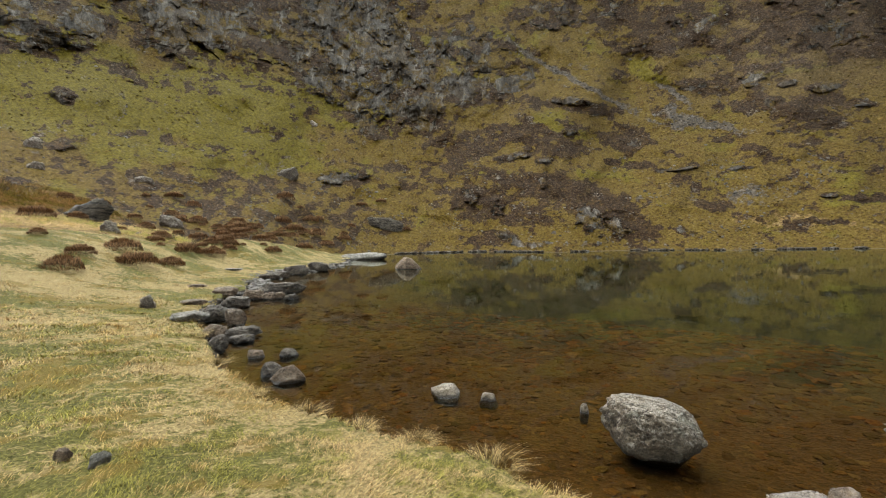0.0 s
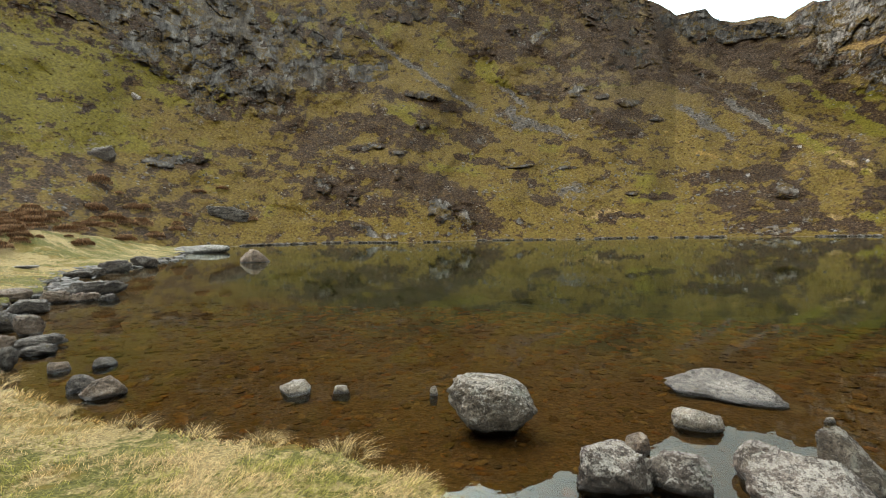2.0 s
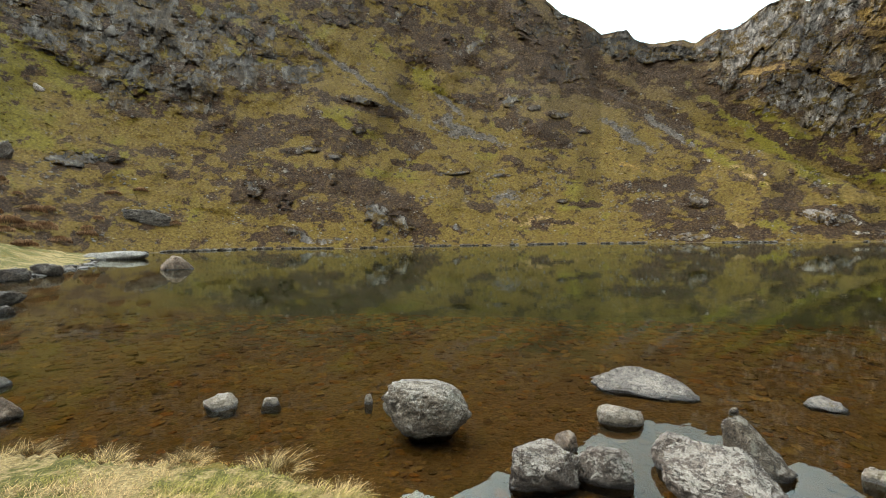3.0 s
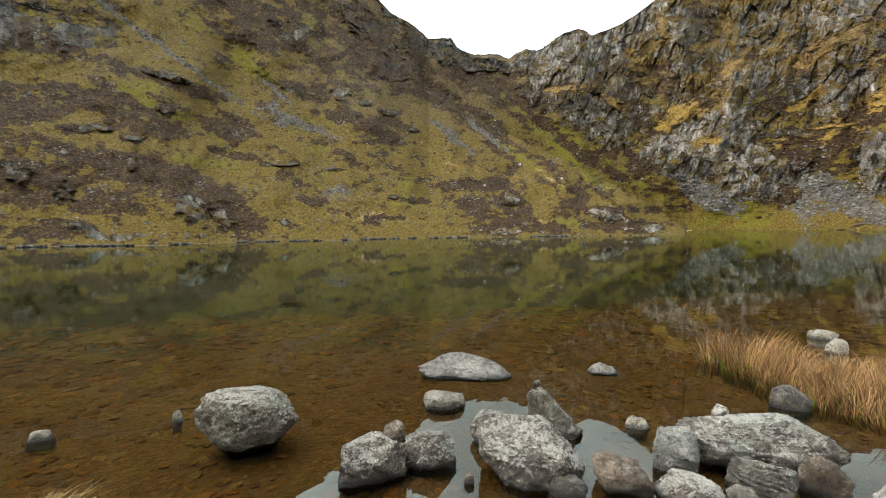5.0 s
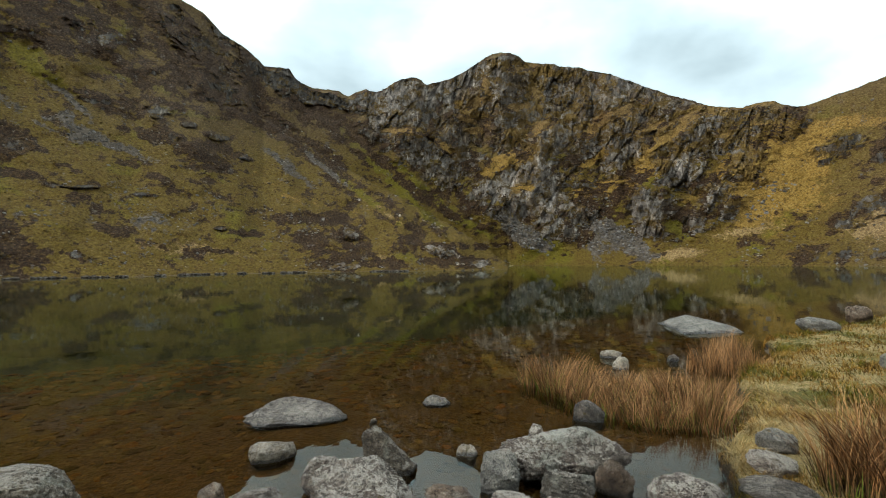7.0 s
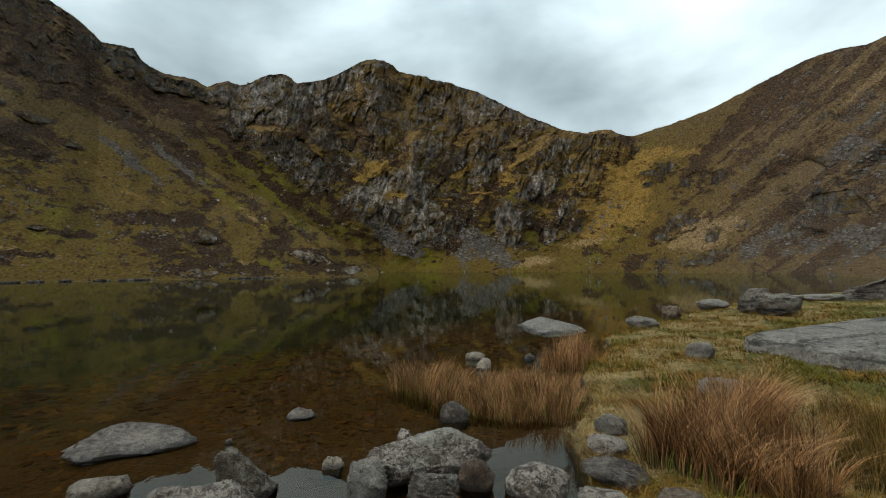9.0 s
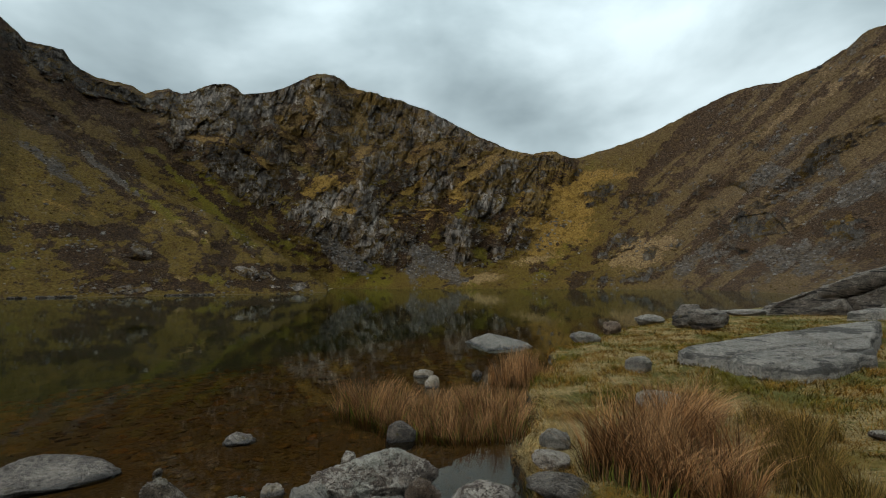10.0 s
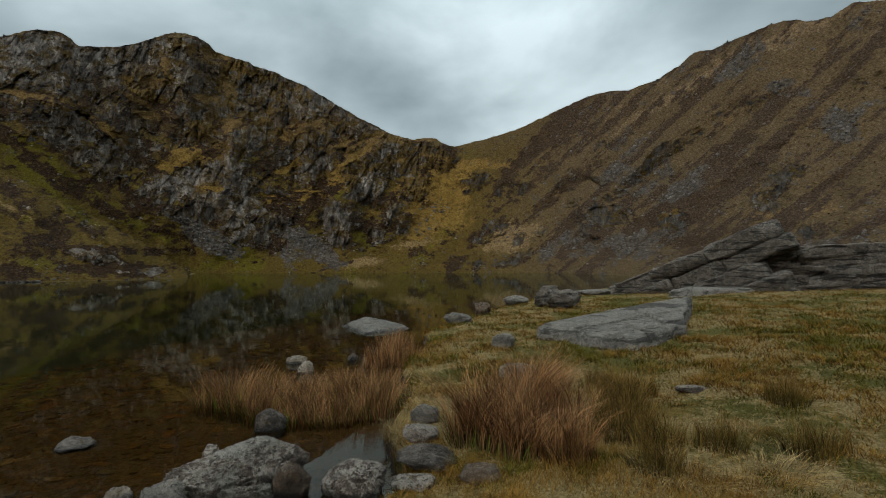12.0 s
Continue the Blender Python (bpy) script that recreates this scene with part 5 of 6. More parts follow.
def pebble_material(name, *colours):
    s = Nodes(name)
    r = s.geo("Random Per Island")
    co = s.coord()
    c = s.ramp(r, *[(i / (len(colours) - 1), k) for i, k in enumerate(colours)])
    grain = s.noise(co, 22.0, 6, 0.7)
    c = s.mix(s.step(grain, 0.1, 0.8, 0.7, 0.0), c, s.mix(1.0, c, (0.35, 0.33, 0.3), "MULTIPLY"))
    return s.done(c, 0.8, s.bump(grain, 0.6, 0.02), 0.05, 0.45)


PEBBLE = pebble_material("bed_stones", (0.10, 0.064, 0.028), (0.20, 0.125, 0.048), (0.13, 0.10, 0.043), (0.28, 0.17, 0.065), (0.11, 0.08, 0.036), (0.26, 0.195, 0.10), (0.16, 0.11, 0.05), (0.27, 0.135, 0.045), (0.30, 0.23, 0.12), (0.09, 0.066, 0.035), (0.19, 0.15, 0.06))
SHORE = pebble_material("waterline_stones", (0.025, 0.020, 0.015), (0.10, 0.088, 0.072), (0.05, 0.041, 0.03), (0.24, 0.22, 0.19), (0.07, 0.056, 0.042))
SHINGLE = pebble_material("shore_stones", (0.07, 0.063, 0.056), (0.22, 0.205, 0.19), (0.11, 0.10, 0.09), (0.34, 0.325, 0.305), (0.17, 0.155, 0.145))


# ---- rocks ----
BARE = []  # plan outlines of flat slabs on which no grass stands


def on_slab(x, y):
    hit_any = np.zeros(x.shape, bool)
    for ring in BARE:
        inside = np.zeros(x.shape, bool)
        for (ax, ay), (bx, by) in zip(ring, ring[1:] + ring[:1]):
            if by != ay:
                inside ^= ((ay > y) != (by > y)) & (x < ax + (y - ay) * (bx - ax) / (by - ay))
        hit_any |= inside
    return hit_any


def ball(level):
    bm = bmesh.new()
    bmesh.ops.create_icosphere(bm, subdivisions=level, radius=1.0)
    co = np.array([v.co for v in bm.verts])
    tri = np.array([[v.index for v in f.verts] for f in bm.faces])
    bm.free()
    return co, tri


BALLS = {k: ball(k) for k in (1, 3, 4, 5, 6)}


def rock_shape(seed, style, level, rough=1.0, aspect=(1, 1, 1)):
    """A unit rock inside the cube from -1 to 1; aspect keeps its grain even when it is stretched."""
    rng = np.random.RandomState(seed)
    p, tri = BALLS[level][0].copy(), BALLS[level][1]
    boxy = {"slab": 0.5, "layer": 0.6, "slate": 0.7, "egg": 0.95}.get(style, 0.68)
    p = np.sign(p) * np.abs(p) ** boxy
    n = np.stack([field(*(p.T * 0.9 + seed * 3.7 + k * 11), seed=seed + k) for k in range(3)], -1)
    p = p + 0.16 * n
    for k in range(26):
        w = rng.normal(size=3) * (1, 1, 0.8)
        w /= np.linalg.norm(w)
        reach = (p @ w).max() * (rng.uniform(0.66, 0.88) if k < 12 else rng.uniform(0.84, 0.96))
        over = p @ w - reach
        p = p - np.where(over > 0, over * 0.96, 0)[:, None] * w
    if style in ("layer", "slab"):
        tilt = p @ np.array([0.32, 0.12, 1.0])
        wave = (tilt * (4.5 if style == "layer" else 2.2) + 0.35 * field(*(p.T * 2 + seed), seed=seed)) % 1.0
        p[:, :2] *= (1 - 0.10 * np.clip(wave * 1.6 - 0.6, 0, 1))[:, None]
    if style == "plate":
        # tilted towards the water's edge, highest along the back
        roof = 0.52 + 0.42 * p[:, 1] - 0.35 * np.abs(p[:, 0] + 0.15) + 0.10 * np.floor(2.2 * (p[:, 0] * 0.5 + p[:, 1] + 0.4 * field(*(p.T * 1.5 + seed), seed=seed)))
        p[:, 2] = np.minimum(p[:, 2], roof)
        p[:, 0] *= 1 - 0.30 * np.clip(p[:, 1], -0.2, 1)
        p[:, :2] *= (1 + 0.5 * ss(0.25, -0.8, p[:, 2]))[:, None]
    q = p * aspect
    a, b, c, e, g = (field(*(q.T * f + seed), seed=seed + 5 + k) for k, f in enumerate((2.6, 6.1, 14.0, 31.0, 57.0)))
    p = p * (1 + rough * (0.05 * a - 0.055 * (np.abs(b) - 0.3) - 0.045 * (np.abs(c) - 0.3) + 0.026 * e - 0.016 * (np.abs(g) - 0.3)))[:, None]
    if style == "egg":
        p[:, 2] = np.where(p[:, 2] > 0.55 - 0.18 * p[:, 0], 0.55 - 0.18 * p[:, 0] + 0.25 * (p[:, 2] - 0.55 + 0.18 * p[:, 0]), p[:, 2])
        p[:, :2] *= (0.58 + 0.42 * ss(-1.0, 0.1, p[:, 2]))[:, None]
    if style == "lean":
        # a block whose ridge falls from a blunt point at one end
        p[:, 2] = -1 + (p[:, 2] + 1) * (1 - 0.62 * ss(-0.85, 0.95, p[:, 0]))
        p[:, 1] *= 0.55 + 0.45 * ss(-1.0, 0.3, p[:, 0])
        p[:, 0] -= 0.12 * p[:, 2]
    lo, hi = p.min(0), p.max(0)
    return (p - (lo + hi) / 2) / ((hi - lo) / 2), tri


def mesh_from(name, co, faces, material, smooth=True, uv=None):
    """faces: an array of triangles or quads."""
    me = bpy.data.meshes.new(name)
    k = faces.shape[1]
    me.vertices.add(len(co))
    me.vertices.foreach_set("co", np.ascontiguousarray(co, np.float32).ravel())
    me.loops.add(faces.size)
    me.loops.foreach_set("vertex_index", faces.ravel().astype(np.int32))
    me.polygons.add(len(faces))
    me.polygons.foreach_set("loop_start", np.arange(0, faces.size, k, dtype=np.int32))
    me.polygons.foreach_set("loop_total", np.full(len(faces), k, dtype=np.int32))
    me.polygons.foreach_set("use_smooth", np.full(len(faces), smooth))
    if uv is not None:
        layer = me.uv_layers.new(name="along")
        layer.data.foreach_set("uv", np.ascontiguousarray(uv[faces.ravel()], np.float32).ravel())
    me.materials.append(material)
    me.update()
    return me


LOOK = {"egg": "big rounded grey boulder with pale lichen in shallow water", "lichen": "grey boulder blotched with white lichen", "slate": "smooth blue-grey slab of rock",
        "pale": "small pale weathered stone in the shallows", "brown": "rough brown-grey stone", "dark": "dark damp rough rock", "layer": "layered grey rock with split edges",
        "lean": "tilted pointed grey rock with lichen", "slab": "broad flat blue-grey rock slab in turf", "plate": "low flat grey slab of rock"}
SPOT = {"shore_rock": "at the water's edge", "bank_rock": "set in the grass bank", "hill_rock": "on the grassy slope", "turf_stone": "half sunk in the turf",
        "boulder": "among boulders at the shore", "stone": "near the shore", "flat_rock": "lying at the water", "dark_rock": "standing in the shallows"}
COUNT = [100]


def rock(kind, x, y, width, depth, top, yaw, style, tilt=(0, 0), level=None, base=None, rough=1.0):
    """A rock that reaches from the ground or lake bed up to the height top."""
    COUNT[0] += 1
    if base is None:
        base = float(shore_height(np.array([x]), np.array([y]))[0][0])
    top = max(top, base + 0.08)
    tall = top - base
    base -= 0.12 * tall + 0.02
    level = level or (6 if width > 0.3 and math.hypot(x, y) < 5.2 else 5 if width > 0.25 and math.hypot(x, y) < 8 else 4 if width / math.hypot(x, y) > 0.03 else 3)
    p, tri = rock_shape(COUNT[0], style, level, 2.0 if kind == "shore_rock" else 1.2 * rough, np.array((width, depth, top - base)) / (width * depth * (top - base)) ** (1 / 3))
    p = p * (width / 2, depth / 2, (top - base) / 2)
    p[:, 2] += p[:, 0] * tilt[0] + p[:, 1] * tilt[1]
    ob = new(kind, mesh_from(kind, p, tri, STONE[style]))
    ob.matrix_world = pose(x, y, (top + base) / 2, 0, 0, yaw)
    words = LOOK[style] + (" " + SPOT[kind] if SPOT.get(kind) else "")
    return tagged(ob, " ".join(words.split()[:12]), "rock", "rocks by the lake")


def ground_z(x, y):
    """Height of the ground at one place."""
    az, r = math.degrees(math.atan2(x, y)), math.hypot(x, y)
    if r <= foot(az):
        return float(shore_height(np.array([x]), np.array([y]))[0][0])
    col = int(np.argmin(np.abs(SLOPE["az"][0] - az)))
    return float(np.interp(r, SLOPE["r"][:, col], SLOPE["z"][:, col]))


def reach(bearing, elevation):
    """How far off the ground lies along that bearing at that elevation."""
    s, c = math.sin(radians(bearing)), math.cos(radians(bearing))
    r = np.arange(2.0, foot(bearing), 0.05)
    z = shore_height(r * s, r * c)[0]
    under = np.nonzero(z > EYE + r * math.tan(radians(elevation)))[0]
    if len(under):
        return float(r[under[0]])
    col = int(np.argmin(np.abs(SLOPE["az"][0] - bearing)))
    return float(np.interp(elevation, SLOPE["el"][:, col], SLOPE["r"][:, col]))


def hill_rock(bearing, elevation, wide, high, ratio, style):
    """A rock on the slopes, where the line of that bearing and elevation meets them; wide and high in degrees."""
    s, c = math.sin(radians(bearing)), math.cos(radians(bearing))
    r = reach(bearing, elevation)
    w, h = r * radians(wide), r * radians(high)
    foot_z = EYE + r * math.tan(radians(elevation))
    r += w * ratio * 0.4
    return rock("hill_rock", r * s, r * c, w, w * ratio, foot_z + h * 0.9, -bearing + 25 * math.sin(bearing * 7), style, tilt=(0.35 * math.sin(bearing * 3), -0.2), level=4, base=foot_z - 0.5 * h, rough=2.2)


rock("lake_boulder", 1.64, 3.93, 0.82, 0.65, 0.44, -23, "egg")
rock("dark_rock", -2.37, 6.26, 0.30, 0.23, 0.18, 20, "dark")
rock("dark_rock", -2.08, 6.01, 0.45, 0.35, 0.20, 19, "brown")
rock("stone", -0.07, 5.39, 0.34, 0.27, 0.13, -0, "pale")
rock("stone", 0.41, 5.25, 0.21, 0.16, 0.09, -5, "pale")
rock("stone", -2.97, 7.23, 0.25, 0.22, 0.12, 22, "brown")
rock("stone", -2.50, 7.34, 0.29, 0.26, 0.11, 18, "dark")
rock("stone", 1.35, 4.82, 0.09, 0.07, 0.11, -17, "pale")
rock("stone", 3.36, 3.29, 0.43, 0.30, 0.15, -46, "pale")
rock("boulder", 2.06, 2.75, 0.51, 0.44, 0.28, -37, "lichen")
rock("boulder", 2.48, 2.61, 0.43, 0.37, 0.26, -43, "lichen")
rock("stone", 2.53, 3.07, 0.19, 0.17, 0.16, -39, "brown")
rock("boulder", 3.08, 2.46, 0.36, 0.29, 0.26, -51, "lichen")
rock("boulder", 2.91, 1.96, 0.78, 0.63, 0.36, -56, "lichen")
rock("leaning_rock", 3.57, 2.15, 0.49, 0.22, 0.40, -59, "lean")
rock("flat_rock", 4.40, 3.96, 1.17, 0.88, 0.17, -48, "plate")
rock("flat_rock", 2.82, 1.60, 0.27, 0.19, 0.12, -60, "dark")
rock("boulder", 3.18, 1.37, 0.43, 0.32, 0.20, -67, "brown")
rock("flat_rock", 3.69, 1.19, 0.32, 0.29, 0.30, -72, "slate")
rock("boulder", 4.22, 0.80, 1.20, 0.52, 0.36, -50, "lichen")
rock("boulder", 3.75, 0.67, 0.43, 0.30, 0.22, -80, "layer")
rock("boulder", 4.01, 0.35, 0.31, 0.21, 0.26, -85, "brown")
rock("stone", 4.87, 1.18, 0.20, 0.16, 0.14, -77, "lichen")
rock("boulder", 5.74, 0.79, 0.37, 0.30, 0.21, -82, "dark")
rock("boulder", 3.31, 0.99, 0.43, 0.34, 0.13, -73, "lichen")
rock("stone", 3.50, 0.72, 0.19, 0.15, 0.10, -79, "dark")
rock("stone", 4.58, 2.99, 0.09, 0.07, 0.05, -57, "pale")
rock("stone", 2.45, 2.16, 0.08, 0.06, 0.07, -48, "brown")
rock("stone", 5.54, 2.65, 0.38, 0.30, 0.09, -65, "plate")
rock("stone", 4.21, 1.69, 0.20, 0.14, 0.08, -68, "pale")
rock("stone", 9.69, 0.92, 0.42, 0.30, 0.14, -84, "pale")
rock("stone", 8.67, 0.66, 0.27, 0.21, 0.20, -86, "pale")
rock("stone", 9.78, -0.16, 0.22, 0.16, 0.12, -91, "dark")
rock("bank_rock", 4.96, -0.88, 0.31, 0.24, 0.38, -99, "slate")
rock("bank_rock", 4.48, -0.76, 0.35, 0.27, 0.32, -99, "lichen")
rock("boulder", 3.94, -0.74, 0.54, 0.46, 0.30, -99, "dark")
rock("boulder", 3.50, -1.08, 0.33, 0.29, 0.30, -106, "brown")
rock("boulder", 3.98, -0.14, 0.53, 0.41, 0.23, -91, "lichen")
rock("stone", 3.56, -0.57, 0.35, 0.27, 0.15, -98, "lichen")
rock("bank_rock", 8.56, -2.96, 0.45, 0.35, 0.60, -109, "slate")
rock("bank_rock", 6.20, -2.40, 0.58, 0.34, 0.51, -110, "slate")
rock("stone", 4.74, -3.92, 0.34, 0.23, 0.46, -129, "lichen")
rock("shore_rock", 13.56, -3.24, 0.85, 0.67, 0.56, -103, "slate")
rock("shore_rock", 15.82, -4.65, 0.57, 0.34, 0.71, -106, "brown")
rock("shore_rock", 20.72, -7.66, 1.20, 0.94, 0.64, -110, "slate")
rock("shore_rock", 17.31, -7.74, 1.10, 0.76, 1.21, -114, "layer")
rock("shore_rock", 15.92, -7.74, 1.22, 0.84, 1.11, -116, "layer")
rock("shore_rock", 24.22, -13.60, 2.35, 1.38, 0.74, -119, "slate")
rock("shore_rock", 25.13, -16.57, 2.30, 1.35, 1.14, -123, "layer")
rock("shore_rock", -5.29, 9.65, 0.75, 0.59, 0.35, 29, "slate")
rock("shore_rock", -6.49, 12.05, 0.64, 0.51, 0.32, 28, "brown")
rock("shore_rock", -5.23, 10.55, 0.65, 0.51, 0.36, 26, "dark")
rock("shore_rock", -6.95, 14.71, 0.82, 0.65, 0.36, 25, "brown")
rock("shore_rock", -5.71, 12.71, 0.71, 0.56, 0.31, 24, "dark")
rock("shore_rock", -4.50, 9.99, 0.44, 0.35, 0.35, 24, "brown")
rock("shore_rock", -4.34, 8.75, 0.45, 0.36, 0.25, 26, "brown")
rock("shore_rock", -3.72, 7.59, 0.32, 0.26, 0.29, 26, "dark")
rock("shore_rock", -3.90, 8.95, 0.68, 0.53, 0.18, 23, "dark")
rock("shore_rock", -3.68, 8.36, 0.46, 0.36, 0.13, 23, "dark")
rock("shore_rock", -5.67, 16.06, 1.75, 0.86, 0.37, 19, "dark")
rock("shore_rock", -5.34, 14.56, 0.72, 0.50, 0.22, 20, "brown")
rock("shore_rock", -4.71, 14.33, 0.48, 0.33, 0.17, 18, "dark")
rock("shore_rock", -5.93, 14.49, 0.72, 0.57, 0.30, 22, "brown")
rock("shore_rock", -7.86, 24.77, 1.30, 0.77, 0.54, 17, "dark")
rock("shore_rock", -7.36, 27.34, 1.27, 0.88, 0.57, 15, "dark")
rock("shore_rock", -2.22, 28.91, 1.63, 1.28, 0.73, 4, "brown")
rock("flat_rock", -7.52, 43.85, 4.28, 2.51, 0.64, 10, "slate")
rock("shore_rock", -8.16, 22.39, 1.52, 0.90, 0.35, 20, "dark")
rock("shore_rock", -8.05, 15.19, 0.61, 0.42, 0.32, 28, "brown")
rock("shore_rock", -10.46, 22.95, 1.11, 0.66, 0.39, 24, "slate")
hill_rock(-37.30, 2.27, 4.50, 2.00, 0.6, "layer")
hill_rock(-35.44, 0.90, 1.70, 1.46, 0.7, "lichen")
hill_rock(-32.43, 6.11, 1.67, 0.80, 0.7, "lichen")
hill_rock(-30.15, 1.44, 2.48, 1.37, 0.7, "lichen")
hill_rock(-32.46, -6.84, 1.58, 1.50, 0.9, "lichen")
hill_rock(-6.99, 1.17, 4.63, 1.6, 0.6, "layer")
hill_rock(-18.28, 7.13, 2.55, 1.47, 0.7, "dark")
hill_rock(-15.35, 13.23, 1.09, 0.75, 0.8, "lichen")
hill_rock(-41.04, 8.66, 1.41, 1.11, 0.8, "lichen")
hill_rock(-40.88, 6.79, 1.34, 0.82, 0.8, "lichen")
rock("turf_stone", -2.34, 3.09, 0.13, 0.09, 0.42, 37, "slate")
rock("turf_stone", -2.62, 3.14, 0.11, 0.07, 0.39, 39, "brown")

# broad slab in the turf, a low slab and the layered outcrop beyond
def slab_rock(corners, base, cracks, style, label, seed):
    """A broad slab: four corners of its top in turn, worn edges, sides down to the base height, cracks as (u0, v0, u1, v1)."""
    n = 90
    u, v = np.meshgrid(np.linspace(-0.08, 1.08, n), np.linspace(-0.08, 1.08, n))
    cu, cv = np.clip(u, 0, 1), np.clip(v, 0, 1)
    a, b, c, d = (np.array(k) for k in corners)
    top = (a * ((1 - cu) * (1 - cv))[..., None] + b * (cu * (1 - cv))[..., None] + c * (cu * cv)[..., None] + d * ((1 - cu) * cv)[..., None])
    mid = top.reshape(-1, 3).mean(0)
    edge = np.minimum(np.minimum(cu, 1 - cu), np.minimum(cv, 1 - cv))
    wob = 1 + (0.09 if base > 0 else 0.2) * fbm(cu * 5, cv * 5, 4, 0.6, seed) * (1 - ss(0.0, 0.35, edge))
    top[..., :2] = mid[:2] + (top[..., :2] - mid[:2]) * wob[..., None]
    x, y = top[..., 0], top[..., 1]
    step = np.floor(3.2 * (fbm(x * 0.35 + y * 0.2, y * 0.35, 4, 0.55, seed + 1) + 0.25 * cu)) / 3.2
    z = top[..., 2] + 0.05 * step + 0.025 * fbm(x * 1.6, y * 1.6, 4, 0.6, seed + 2) - (0.10 if base > 0 else 0.16) * (1 - ss(0.0, 0.05 if base > 0 else 0.20, edge))
    for u0, v0, u1, v1 in cracks:
        du, dv = u1 - u0, v1 - v0
        k = np.clip(((cu - u0) * du + (cv - v0) * dv) / (du * du + dv * dv), 0, 1)
        away = np.hypot(cu - u0 - k * du, cv - v0 - k * dv) + 0.02 * fbm(cu * 9, cv * 9, 3, 0.6, seed + 3)
        z = z - 0.14 * (1 - ss(0.004, 0.020, np.abs(away)))
    out = (u < 0) | (u > 1) | (v < 0) | (v > 1)
    z = np.where(out, base, z)
    tuck = np.where(out & (base < 0), 0.72, 1.0)
    x, y = mid[0] + (x - mid[0]) * tuck, mid[1] + (y - mid[1]) * tuck
    i = np.arange(n - 1)[:, None] * n + np.arange(n - 1)[None, :]
    quads = np.stack([i, i + 1, i + n + 1, i + n], -1).reshape(-1, 4)
    co = np.stack([x, y, z], -1).reshape(-1, 3)
    origin = np.array([mid[0], mid[1], base])
    if np.cross(b - a, d - a)[2] < 0:
        quads = quads[:, ::-1]
    ob = new("flat_rock", mesh_from("flat_rock", co - origin, quads, STONE[style]))
    ob.matrix_world = pose(*origin)
    ring = mid[:2] + (np.array(corners)[:, :2] - mid[:2]) * 0.97
    BARE.append([tuple(k) for k in ring])
    return tagged(ob, label, "rock")


slab_rock([(9.4, -3.85, 0.70), (6.95, -4.7, 0.66), (8.2, -6.6, 0.74), (12.5, -10.3, 1.02)], 0.2, [(0.45, -0.1, 0.62, 1.1), (0.75, 0.2, 0.55, 0.9), (0.2, 0.5, 0.9, 0.62), (0.8, -0.1, 0.9, 1.1), (0.62, 0.3, 1.0, 0.25)], "slab",
          "broad flat blue-grey rock slab, cracked, in turf", 301)
slab_rock([(17.9, -13.55, 0.95), (18.2, -18.95, 0.95), (22.5, -22.6, 0.98), (20.6, -16.4, 0.98)], 0.3, [(0.5, 0.2, 0.6, 0.9)], "slab", "low smooth grey slab at the foot of an outcrop", 305)


slab_rock([(15.55, 0.04, 0.16), (13.29, -0.43, 0.10), (14.59, -2.13, 0.14), (16.65, -0.48, 0.28)], -0.35, [(0.3, 0.1, 0.5, 0.9)], "slate", "smooth blue-grey slab of rock lying in the water", 311)


